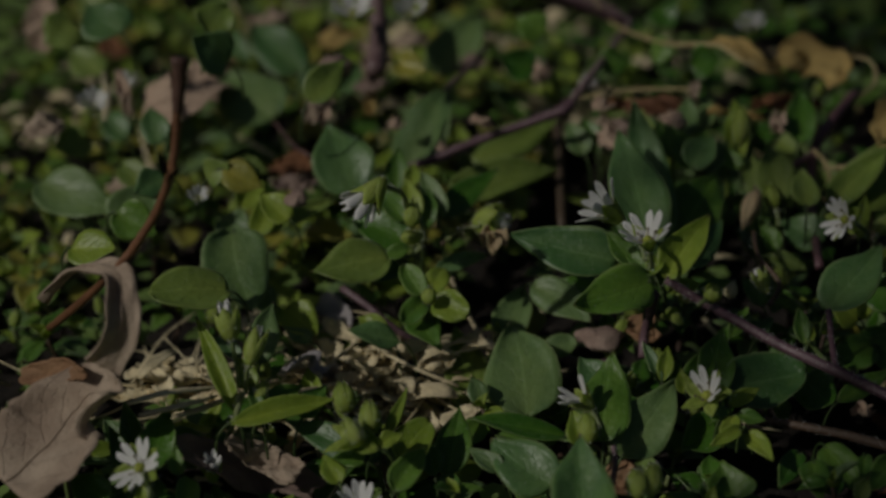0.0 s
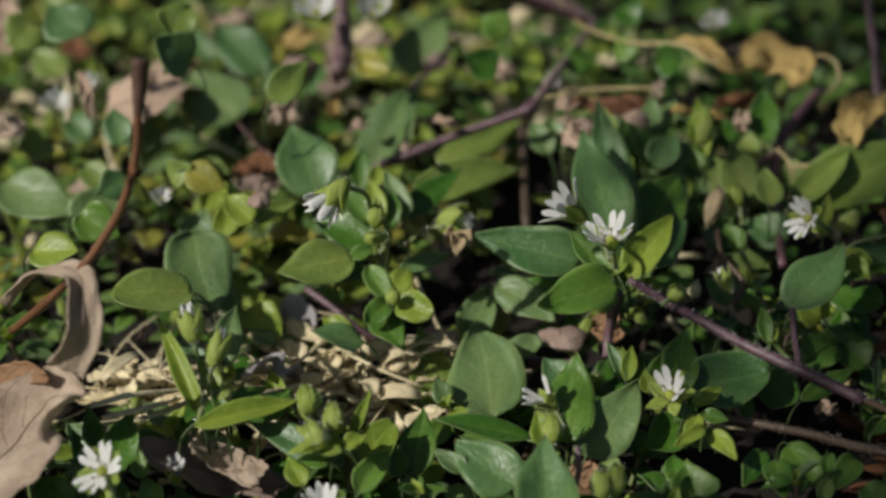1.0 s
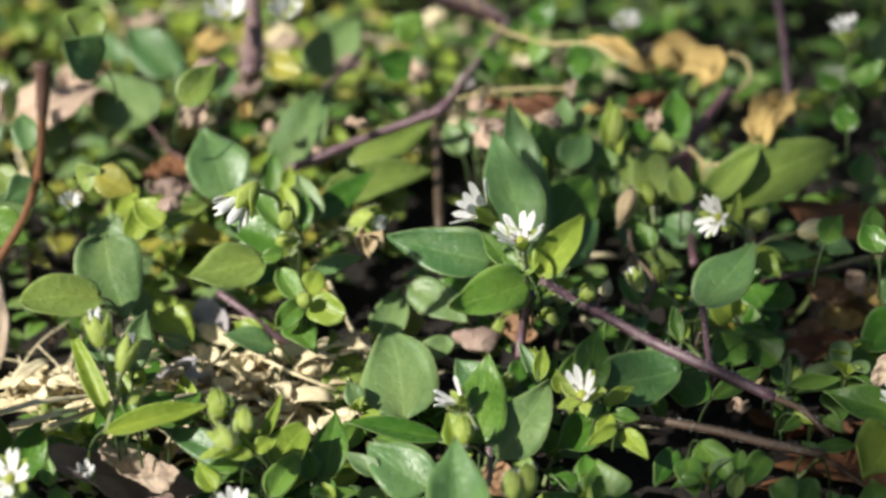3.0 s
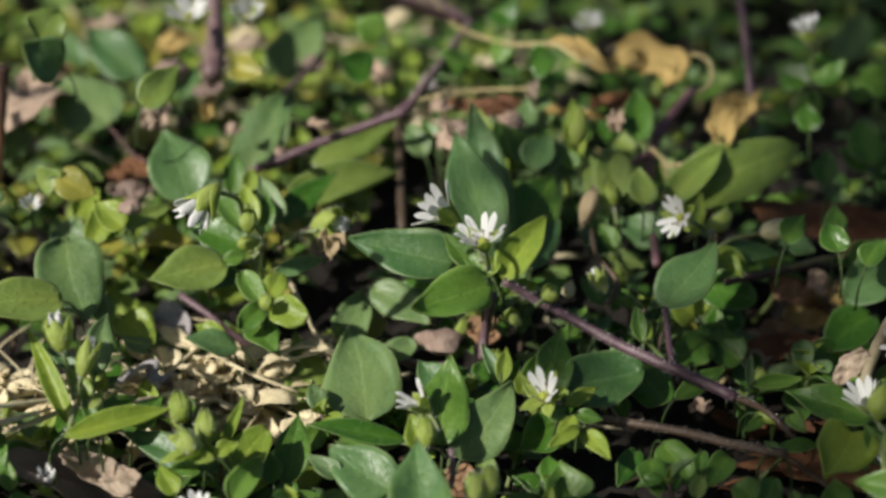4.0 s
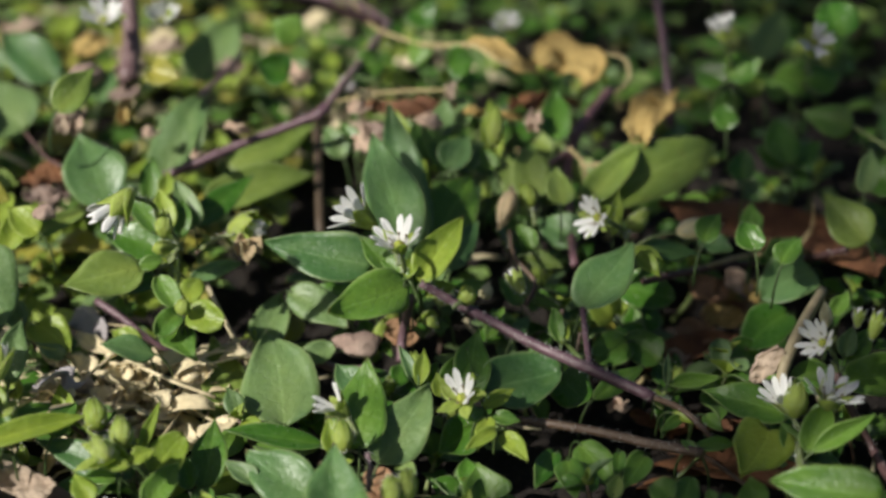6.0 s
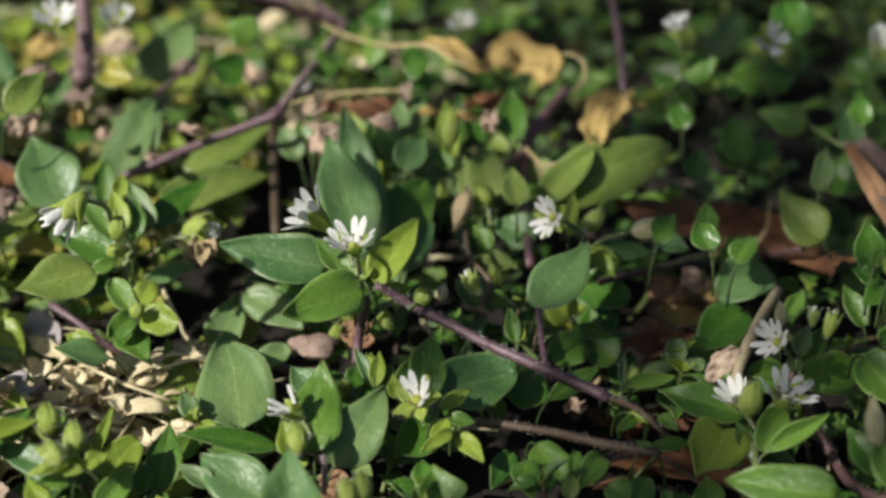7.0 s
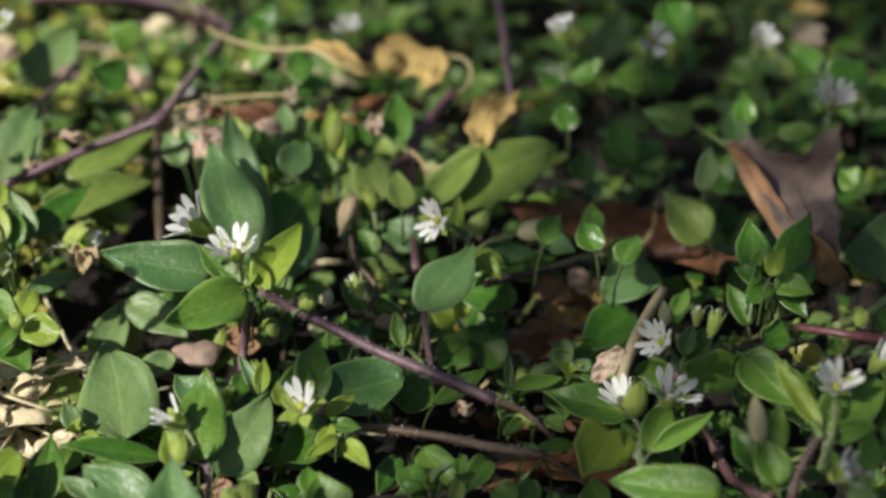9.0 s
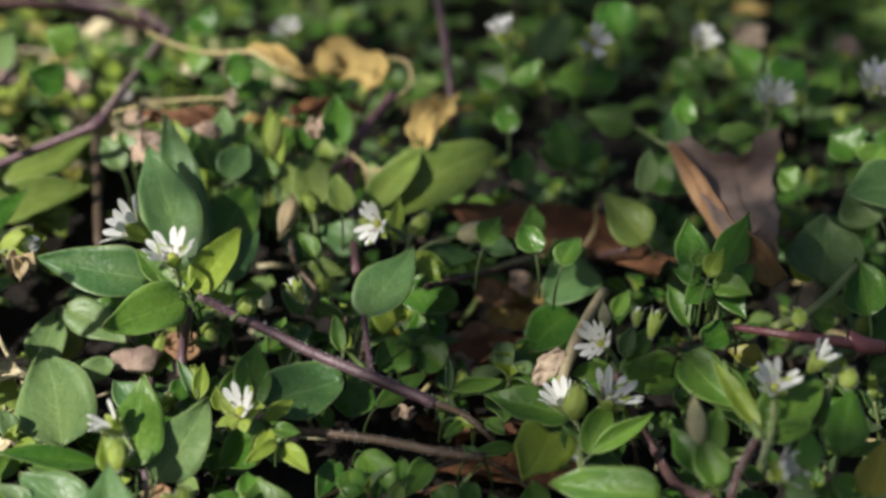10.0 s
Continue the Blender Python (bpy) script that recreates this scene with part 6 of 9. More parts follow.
stem(p, [(53.4, 382.0, 42.0), (54.3, 370.7, 35.4), (55.1, 357.0, 23.6)], 0.85, 0.97, STEM_PURPLE)
leaf(p, (133.8, 302.2, 40.0), (122.2, 300.9, 39.7), 11.0, (0.04, -0.56, 0.83), SEAGREEN, shape='ovate', fold=0.15, arch=0.10, wave=0.03)
leaf(p, (139.8, 322.7, 35.3), (133.0, 326.1, 36.1), 7.4, (-0.19, -0.57, 0.80), DEEP, shape='ovate', fold=0.10, arch=0.10, wave=0.03)
leaf(p, (137.4, 331.7, 30.2), (129.8, 336.6, 31.6), 8.3, (-0.21, -0.56, 0.80), SEAGREEN, shape='ovate', fold=0.10, arch=0.10, wave=0.03)
leaf(p, (129.6, 364.7, 28.4), (119.3, 362.8, 26.9), 9.4, (-0.01, -0.57, 0.82), SEAGREEN, shape='ovate', fold=0.12, arch=0.10, wave=0.03)
leaf(p, (131.8, 353.9, 28.6), (138.8, 363.5, 32.9), 6.2, (-0.03, -0.39, 0.92), GREEN, shape='ovate', fold=0.12, arch=0.10, wave=0.03)
leaf(p, (98.9, 336.8, 27.0), (99.8, 349.3, 32.0), 5.2, (-0.15, -0.36, 0.92), SEAGREEN, shape='ovate', fold=0.12, arch=0.10, wave=0.03)
leaf(p, (77.8, 384.5, 24.9), (84.7, 397.9, 30.9), 7.8, (0.01, -0.41, 0.91), BLUEGREEN, shape='ovate', fold=0.15, arch=0.10, wave=0.03)
leaf(p, (71.1, 364.2, 26.1), (63.7, 363.4, 25.3), 5.3, (-0.03, -0.59, 0.81), GREEN, shape='ovate', fold=0.20, arch=0.10, wave=0.03)
leaf(p, (80.1, 360.2, 29.3), (74.7, 365.2, 30.9), 5.7, (-0.22, -0.51, 0.83), GREEN, shape='ovate', fold=0.15, arch=0.10, wave=0.03)
leaf(p, (74.1, 360.9, 29.2), (70.0, 367.1, 31.4), 5.1, (-0.23, -0.45, 0.86), LIME, shape='ovate', fold=0.20, arch=0.10, wave=0.03)
leaf(p, (143.3, 350.5, 37.5), (142.0, 351.6, 38.8), 2.2, (0.05, -0.77, 0.64), LILAC, shape='round', fold=0.15, arch=0.10, wave=0.03, name='petal', label='pale lilac petal', stalk=False)
leaf(p, (143.3, 350.5, 37.5), (144.6, 351.6, 39.3), 2.1, (-0.38, -0.67, 0.64), LILAC, shape='round', fold=0.15, arch=0.10, wave=0.03, name='petal', label='pale lilac petal', stalk=False)
leaf(p, (143.3, 350.5, 37.5), (145.2, 350.1, 37.1), 2.2, (-0.01, -0.64, 0.77), LILAC, shape='round', fold=0.15, arch=0.10, wave=0.03, name='petal', label='pale lilac petal', stalk=False)
leaf(p, (143.3, 350.5, 37.5), (142.6, 349.8, 36.2), 2.1, (-0.38, -0.68, 0.63), LILAC, shape='round', fold=0.15, arch=0.10, wave=0.03, name='petal', label='pale lilac petal', stalk=False)

p = plant((-14.3, 323.0, 0.0), "tangle of chickweed runners with purple stems")
stem(p, [(-37.0, 374.3, 32.6), (-40.1, 362.4, 33.6), (-44.1, 351.6, 34.3)], 0.55, 0.60, STEM_MAUVE, hairs=0, label='thin mauve stalk')
leaf(p, (24.8, 320.9, 28.1), (22.7, 331.8, 33.5), 8.1, (-0.07, -0.46, 0.88), OLIVE, shape='ovate', fold=0.12, arch=0.10, wave=0.03)
leaf(p, (28.6, 315.2, 30.0), (28.2, 322.8, 33.9), 5.8, (0.20, -0.43, 0.88), OLIVE, shape='ovate', fold=0.20, arch=0.10, wave=0.03)
leaf(p, (20.5, 322.6, 27.0), (19.0, 331.4, 31.4), 5.2, (-0.31, -0.47, 0.82), OLIVE, shape='ovate', fold=0.15, arch=0.10, wave=0.03)
leaf(p, (28.8, 340.1, 29.8), (30.0, 351.3, 35.5), 6.3, (-0.04, -0.45, 0.89), DEEP, shape='ovate', fold=0.20, arch=0.10, wave=0.03)
leaf(p, (5.7, 339.3, 30.8), (6.5, 347.9, 35.2), 5.5, (0.00, -0.46, 0.89), BLUEGREEN, shape='ovate', fold=0.25, arch=0.10, wave=0.03)
leaf(p, (7.1, 323.8, 32.8), (11.0, 330.9, 36.4), 6.6, (0.05, -0.48, 0.88), SEAGREEN, shape='ovate', fold=0.15, arch=0.10, wave=0.03)
leaf(p, (3.1, 329.5, 31.7), (0.9, 337.4, 35.8), 6.4, (-0.05, -0.46, 0.88), GREEN, shape='ovate', fold=0.20, arch=0.10, wave=0.03)
leaf(p, (16.0, 342.9, 30.9), (17.7, 347.1, 33.1), 3.5, (0.03, -0.47, 0.88), LIME, shape='ovate', fold=0.25, arch=0.10, wave=0.03)
leaf(p, (17.6, 338.9, 31.8), (15.0, 343.8, 34.3), 3.1, (-0.09, -0.49, 0.87), LIME, shape='ovate', fold=0.25, arch=0.10, wave=0.03)
stem(p, [(16.8, 339.2, 28.8), (16.7, 342.4, 29.9), (16.5, 344.7, 30.9)], 0.40, 0.36, STEM_GREEN, hairs=0)
stem(p, [(-46.5, 376.0, 46.4), (-30.5, 378.0, 44.6), (-19.4, 384.6, 39.0), (-7.0, 386.8, 33.1)], 1.09, 1.09, STEM_DARK)
stem(p, [(-30.5, 420.9, 24.3), (-19.5, 418.6, 24.5), (-11.1, 408.3, 26.8), (-5.6, 389.5, 31.7)], 0.80, 0.95, STEM_PURPLE, hairs=20, label='purplish stem lying across the weeds')
stem(p, [(-5.2, 390.4, 31.8), (-8.7, 374.2, 34.3), (-12.0, 359.8, 36.4), (-15.1, 346.4, 38.2), (-18.2, 339.8, 36.9)], 0.85, 0.95, STEM_MAUVE, hairs=50, label='thick purplish stem')
stem(p, [(-17.4, 340.9, 37.5), (-18.5, 339.3, 36.9), (-19.8, 338.9, 36.4)], 1.35, 1.35, STEM_PURPLE, hairs=0, name='stem_joint', knots=0.12)
stem(p, [(-18.7, 340.0, 36.4), (-25.6, 339.0, 33.9), (-34.8, 337.5, 30.8), (-43.9, 335.3, 27.7), (-51.5, 334.8, 24.4)], 0.95, 1.00, STEM_PURPLE, hairs=40)
stem(p, [(-21.2, 366.0, 21.3), (-20.0, 349.5, 21.7), (-18.2, 321.2, 20.0)], 0.95, 1.00, STEM_BROWN_SHADED, hairs=0)
leaf(p, (-11.6, 361.6, 35.1), (-5.8, 364.8, 35.9), 6.7, (0.24, -0.61, 0.75), GREEN)
leaf(p, (-1.2, 370.4, 34.2), (4.8, 368.0, 36.7), 6.1, (-0.50, -0.62, 0.60), GREEN)
leaf(p, (7.2, 356.0, 38.8), (13.0, 357.1, 39.5), 7.1, (0.06, -0.70, 0.71), DEEP)
leaf(p, (-0.1, 388.2, 36.1), (4.7, 383.2, 34.4), 7.6, (-0.24, -0.50, 0.83), DEEP)

# ---- the sunny background ----

p = plant((-55.8, 336.0, 0.0), "sunlit chickweed with pale leaves and a few flowers behind")
flower(p, (-52.2, 362.2, 45.9), (0.15, -0.27, 0.95), 8.2, spread=0.6, turn=0)
flower(p, (-63.7, 359.0, 47.5), (0.15, -0.27, 0.95), 10.0, spread=0.7, turn=0)
flower(p, (-115.2, 337.1, 35.9), (0.16, -0.35, 0.92), 7.8, spread=0.5, turn=0)
flower(p, (-113.5, 351.8, 31.6), (0.51, 0.31, 0.79), 9.3, spread=0.2, turn=0, missing=(0, 2))
flower(p, (-87.0, 303.5, 35.6), (0.16, -0.35, 0.92), 4.7, spread=0.5)
leaf(p, (-68.0, 323.2, 46.5), (-61.9, 333.0, 50.2), 6.7, (0.27, -0.48, 0.83), OLIVE)
leaf(p, (-110.0, 346.4, 49.0), (-118.5, 353.6, 51.8), 10.9, (-0.13, -0.49, 0.87), SEAGREEN)
leaf(p, (-123.6, 356.2, 46.5), (-128.7, 351.1, 43.7), 9.5, (0.25, -0.65, 0.72), OLIVE)
leaf(p, (-84.7, 331.3, 50.7), (-91.5, 328.7, 56.8), 9.2, (0.63, -0.66, 0.41), SEAGREEN)
leaf(p, (-89.8, 336.1, 54.4), (-86.3, 343.2, 57.3), 9.0, (0.29, -0.46, 0.83), OLIVE)
leaf(p, (-99.1, 322.0, 36.5), (-101.5, 330.1, 40.9), 5.7, (0.10, -0.45, 0.88), SEAGREEN)
leaf(p, (-69.5, 303.6, 31.5), (-75.9, 307.7, 34.6), 5.6, (0.01, -0.60, 0.80), LIME)
leaf(p, (-86.6, 309.8, 36.2), (-81.8, 309.9, 40.1), 5.5, (-0.36, -0.82, 0.45), OLIVE)
leaf(p, (-83.0, 309.6, 38.9), (-75.2, 307.7, 36.4), 6.7, (0.08, -0.66, 0.75), YELLOWING)
leaf(p, (-93.9, 308.4, 36.9), (-99.5, 303.5, 35.9), 6.6, (0.35, -0.53, 0.78), SEAGREEN)
leaf(p, (-101.1, 296.4, 36.6), (-93.3, 293.6, 33.4), 7.7, (0.08, -0.63, 0.78), GREEN)
leaf(p, (-105.3, 280.5, 39.1), (-96.2, 277.6, 40.1), 7.4, (-0.27, -0.56, 0.78), LIME)
leaf(p, (-115.7, 331.4, 32.1), (-121.6, 327.0, 31.8), 7.0, (0.40, -0.54, 0.74), OLIVE)
leaf(p, (-53.2, 347.7, 42.7), (-47.0, 344.3, 42.0), 5.9, (-0.22, -0.59, 0.79), YELLOWING)
leaf(p, (-25.6, 354.9, 38.1), (-32.6, 354.6, 40.8), 7.2, (0.27, -0.72, 0.63), DEEP)
leaf(p, (-23.8, 367.6, 39.7), (-29.9, 369.3, 42.8), 7.3, (0.12, -0.75, 0.65), GREEN)
stem(p, [(-60.8, 374.1, 46.8), (-59.2, 364.4, 40.7), (-58.9, 353.8, 36.8)], 1.9, 2.2, STEM_MAUVE)
leaf(p, (-78.2, 372.3, 26.8), (-90.7, 384.4, 33.1), 10.8, (-0.02, -0.48, 0.87), SEAGREEN, shape='ovate', fold=0.15, arch=0.10, wave=0.03)
leaf(p, (-77.6, 365.8, 26.6), (-68.1, 372.6, 29.4), 5.9, (0.17, -0.56, 0.81), SEAGREEN, shape='ovate', fold=0.20, arch=0.10, wave=0.03)
leaf(p, (-47.7, 372.3, 26.8), (-39.4, 387.9, 35.0), 10.8, (0.13, -0.52, 0.85), BLUEGREEN, shape='ovate', fold=0.15, arch=0.10, wave=0.03)
leaf(p, (-44.1, 358.0, 20.9), (-55.4, 363.1, 23.0), 5.2, (-0.09, -0.54, 0.84), BLUEGREEN, shape='ovate', fold=0.20, arch=0.10, wave=0.03)
leaf(p, (-67.9, 366.5, 24.6), (-65.7, 375.4, 28.2), 5.0, (0.18, -0.41, 0.90), SEAGREEN, shape='ovate', fold=0.20, arch=0.10, wave=0.03)
leaf(p, (-122.5, 318.7, 29.7), (-105.7, 310.8, 26.7), 10.6, (-0.07, -0.48, 0.88), BLUEGREEN, shape='ovate', fold=0.10, arch=0.10, wave=0.03)
leaf(p, (-105.5, 306.7, 27.6), (-97.7, 316.8, 31.1), 8.7, (0.24, -0.48, 0.85), BLUEGREEN, shape='ovate', fold=0.12, arch=0.10, wave=0.03)
leaf(p, (-100.1, 351.3, 26.1), (-102.3, 341.9, 21.1), 7.3, (0.18, -0.50, 0.85), BLUEGREEN, shape='ovate', fold=0.15, arch=0.10, wave=0.03)
leaf(p, (-86.8, 335.2, 25.4), (-79.8, 334.3, 23.3), 5.0, (0.17, -0.57, 0.80), OLIVE, shape='ovate', fold=0.20, arch=0.10, wave=0.03)
leaf(p, (-82.1, 316.0, 26.3), (-77.8, 321.6, 28.3), 5.2, (0.22, -0.47, 0.86), LIME, shape='ovate', fold=0.20, arch=0.10, wave=0.03)
leaf(p, (-76.4, 303.3, 27.9), (-73.9, 310.8, 32.3), 5.1, (0.13, -0.53, 0.84), LIME, shape='ovate', fold=0.25, arch=0.10, wave=0.03)
leaf(p, (-85.1, 313.6, 25.1), (-78.9, 308.8, 23.1), 6.9, (-0.05, -0.45, 0.89), BLUEGREEN, shape='ovate', fold=0.12, arch=0.10, wave=0.03)
leaf(p, (-130.8, 408.5, 22.5), (-139.9, 412.9, 24.8), 8.7, (-0.05, -0.53, 0.85), OLIVE, shape='ovate', fold=0.15, arch=0.10, wave=0.03)
leaf(p, (-122.4, 366.3, 28.1), (-130.1, 373.4, 31.3), 7.7, (-0.03, -0.44, 0.90), OLIVE, shape='ovate', fold=0.15, arch=0.10, wave=0.03)
leaf(p, (-102.7, 398.5, 23.3), (-94.0, 392.8, 18.9), 7.5, (0.05, -0.55, 0.83), SEAGREEN, shape='ovate', fold=0.15, arch=0.10, wave=0.03)
leaf(p, (-103.7, 325.9, 25.2), (-110.4, 331.0, 27.4), 6.0, (-0.04, -0.45, 0.89), OLIVE, shape='ovate', fold=0.15, arch=0.10, wave=0.03)
leaf(p, (-111.5, 344.4, 25.0), (-118.8, 351.1, 28.0), 6.2, (-0.03, -0.43, 0.90), SEAGREEN, shape='ovate', fold=0.15, arch=0.10, wave=0.03)
bud(p, (-111.4, 347.1, 28.3), (-114.0, 355.8, 33.8), 2.9, PALEBUD, hairs=0)

p = plant((46.3, 285.5, 0.0), "low chickweed runners with rounded leaves under the stems")
stem(p, [(43.6, 300.2, 22.0), (51.9, 306.1, 20.1), (62.8, 319.0, 13.2), (75.6, 320.7, 12.9), (83.3, 307.7, 24.3)], 0.66, 0.66, STEM_DARK, hairs=40)
leaf(p, (37.8, 293.3, 19.1), (33.0, 294.1, 22.4), 6.5, (0.28, -0.76, 0.59), LIME, shape='round')
leaf(p, (45.9, 286.7, 13.4), (40.0, 292.0, 14.8), 6.9, (-0.24, -0.50, 0.83), GREEN, shape='round')
leaf(p, (37.7, 289.6, 13.3), (43.2, 293.5, 16.3), 6.1, (-0.02, -0.60, 0.80), DEEP, shape='round')

# ---- dead leaves and stalks ----
dead_leaf("dead_leaf", "large dry tan leaf with a rolled edge", [(-107.0, 234.0, 22.7), (-100.8, 240.7, 25.9), (-96.1, 246.9, 29.6), (-88.3, 242.4, 36.8)], [21.5, 19.6, 15.9, 3.7], [(-0.25, -0.42, 0.87), (-0.15, -0.45, 0.88), (0.15, -0.43, 0.89), (0.36, -0.48, 0.80)], DRY_TAN, rough=1.2, lobes=0.06, seed=3, curl=0.5)
dead_leaf("curled_dead_leaf", "curled dry leaf tip of a tan dead leaf", [(-106.1, 264.6, 38.2), (-100.9, 263.1, 44.5), (-95.1, 258.3, 49.4), (-89.2, 254.0, 51.3), (-87.6, 248.8, 48.6), (-87.9, 245.9, 44.2), (-91.0, 245.5, 38.3)], [3.0, 4.2, 5.0, 5.4, 5.6, 6.0, 7.0], [(-0.30, 0.30, 0.90), (-0.10, 0.20, 0.97), (0.10, 0.00, 1.00), (0.35, -0.35, 0.87), (0.40, -0.70, 0.60), (0.35, -0.75, 0.55), (0.25, -0.75, 0.60)], DRY_TAN, rough=0.7, lobes=0.04, seed=5, curl=0.7)
dead_leaf("dead_leaf_fold", "folded rusty rim of a dry leaf", [(-109.8, 256.7, 27.4), (-105.3, 255.7, 28.8), (-100.1, 252.5, 31.9), (-94.7, 246.4, 36.2)], [2.9, 4.8, 4.6, 1.9], [(0.06, -0.63, 0.78), (0.06, -0.63, 0.78), (0.07, -0.69, 0.71), (0.38, -0.77, 0.51)], DRY_ORANGE, rough=0.5, seed=8, curl=0.9)
stalk = straw([(-106.3, 265.2, 31.8), (-97.6, 260.2, 41.5), (-90.3, 256.8, 50.2), (-86.5, 256.6, 54.9), (-81.8, 257.0, 62.3), (-78.6, 258.0, 70.8), (-77.5, 259.8, 79.1), (-77.0, 260.5, 83.7)], 0.74, "long brown leaf stalk standing up with a thick end", PETIOLE, name='leaf_stalk', end=0.82, group='', flat=1.0, whole=True)
stem(stalk, [(-77.5, 259.6, 78.7), (-77.2, 260.2, 81.4), (-76.9, 261.0, 84.5), (-76.7, 261.6, 87.3)], 0.84, 1.5, PETIOLE_END, name='thick_end', label='scaly dark thick end', knots=0.1, sides=10)
dead_leaf("dead_leaf_scrap", "broken brown scrap of a dry leaf", [(-72.5, 249.1, 20.2), (-68.8, 251.5, 16.2), (-64.8, 250.0, 15.1), (-60.5, 246.4, 16.0)], [2.9, 5.0, 5.6, 5.2], [(0.16, -0.53, 0.83), (0.16, -0.53, 0.83), (0.16, -0.53, 0.83), (0.16, -0.53, 0.83)], DRY_TAN, rough=0.8, seed=11, curl=0.5)
dead_leaf("dead_leaf", "shaded brown dead leaf under the flowers", [(-80.1, 244.6, 22.3), (-73.9, 249.2, 15.7), (-66.1, 252.8, 9.9), (-57.3, 247.8, 11.9)], [5.8, 10.6, 9.7, 4.8], [(0.04, -0.21, 0.98), (0.04, -0.21, 0.98), (0.04, -0.21, 0.98), (0.04, -0.21, 0.98)], DRY_BROWN, rough=1.0, seed=12, curl=0.3)
dead_leaf("dead_leaf", "torn grey-brown dead leaf standing among weeds", [(99.7, 276.4, 40.5), (99.0, 283.6, 44.2), (106.3, 320.1, 31.4), (106.0, 328.9, 37.3)], [6.3, 10.6, 15.9, 22.4], [(-0.19, -0.69, 0.70), (-0.19, -0.69, 0.70), (-0.19, -0.69, 0.70), (-0.19, -0.69, 0.70)], DRY_BROWN, rough=0.8, seed=14, curl=0.25, lobes=0.05, notch=6.0, notch_at=0.1)
dead_leaf("dead_leaf_fold", "folded orange-brown edge of a torn dead leaf", [(94.6, 327.0, 36.1), (96.6, 314.4, 35.2), (97.5, 296.5, 37.3), (97.2, 274.2, 44.3), (102.7, 274.8, 37.9)], [1.3, 4.2, 6.1, 7.3, 4.2], [(-0.41, -0.86, 0.32), (-0.41, -0.86, 0.32), (-0.41, -0.86, 0.32), (-0.41, -0.86, 0.32), (-0.41, -0.86, 0.32)], DRY_ORANGE, rough=0.6, seed=15, curl=0.5)
dead_leaf("yellow_dead_leaf", "crumpled yellow dry leaf on stalks", [(26.0, 363.4, 35.2), (31.2, 370.2, 34.2), (35.8, 367.4, 33.5), (38.7, 360.3, 33.1)], [4.8, 8.9, 10.1, 4.8], [(-0.07, -0.42, 0.90), (-0.07, -0.42, 0.90), (-0.07, -0.42, 0.90), (-0.07, -0.42, 0.90)], DRY_YELLOW, rough=1.2, seed=17, curl=0.3, lobes=0.22)
dead_leaf("yellow_dead_leaf", "withered ribbon-like end of a dry yellow stalk", [(12.0, 363.5, 41.1), (16.6, 360.6, 40.9), (21.7, 357.9, 38.5), (26.2, 361.0, 35.2)], [1.4, 4.7, 5.2, 1.6], [(0.05, -0.32, 0.94), (0.05, -0.32, 0.94), (0.05, -0.32, 0.94), (0.05, -0.32, 0.94)], DRY_YELLOW, rough=0.6, seed=18, curl=0.5)
dead_leaf("yellow_dead_leaf", "small folded yellow dry leaf", [(45.2, 334.0, 32.7), (47.0, 341.4, 33.3), (50.2, 350.2, 32.9), (54.2, 357.1, 32.0)], [3.5, 7.6, 9.7, 3.5], [(-0.19, -0.60, 0.77), (-0.27, -0.51, 0.81), (-0.27, -0.39, 0.88), (-0.36, -0.23, 0.90)], DRY_YELLOW, rough=1.0, seed=19, curl=0.25, lobes=0.12)
dead_leaf("yellow_dead_leaf", "thin folded flap of a yellow dry leaf", [(49.1, 351.5, 33.9), (53.0, 351.3, 32.2), (58.0, 353.0, 30.9)], [1.6, 3.1, 1.2], [(-0.11, 0.27, 0.96), (-0.11, 0.27, 0.96), (-0.11, 0.27, 0.96)], DRY_YELLOW, rough=0.6, seed=20, curl=0.4)
straw([(-14.2, 390.0, 38.3), (-8.7, 384.4, 34.0), (2.4, 369.5, 37.0), (13.1, 362.1, 40.5), (18.8, 357.4, 39.1), (25.9, 361.3, 35.3)], 0.84, "long twisted dry yellow stalk", STRAW_DULL, end=2.2, flat=0.3)
straw([(37.4, 373.0, 33.0), (44.8, 366.5, 35.4), (45.7, 358.5, 34.5), (42.0, 353.5, 33.3)], 0.60, "dry yellow curled stalk", STRAW_DULL)
straw([(-18.8, 353.6, 30.8), (-11.1, 352.8, 33.4), (-2.8, 355.2, 33.3), (9.0, 353.5, 34.4), (14.3, 354.5, 32.2)], 0.7, "pale dry straw lying on soil", STRAW_DULL, flat=0.5)
dead_leaf("rusty_dead_leaf", "rust-brown dead leaf low behind the stems", [(-10.6, 354.8, 28.9), (-3.4, 349.9, 32.6), (3.5, 349.2, 32.8), (9.2, 350.5, 31.8)], [2.3, 5.1, 4.6, 1.9], [(-0.05, -0.21, 0.98), (-0.05, -0.21, 0.98), (-0.05, -0.21, 0.98), (-0.05, -0.21, 0.98)], DRY_RUST, rough=1.3, seed=21, curl=0.2, lobes=0.2)
dead_leaf("rusty_dead_leaf", "rust-brown dead leaf in the weeds under a straw", [(20.8, 351.3, 32.3), (26.9, 357.7, 29.4), (35.7, 364.6, 25.7)], [1.9, 5.9, 2.4], [(0.05, -0.22, 0.98), (0.05, -0.22, 0.98), (0.05, -0.22, 0.98)], DRY_RUST, rough=1.2, seed=29, curl=0.3, lobes=0.2)
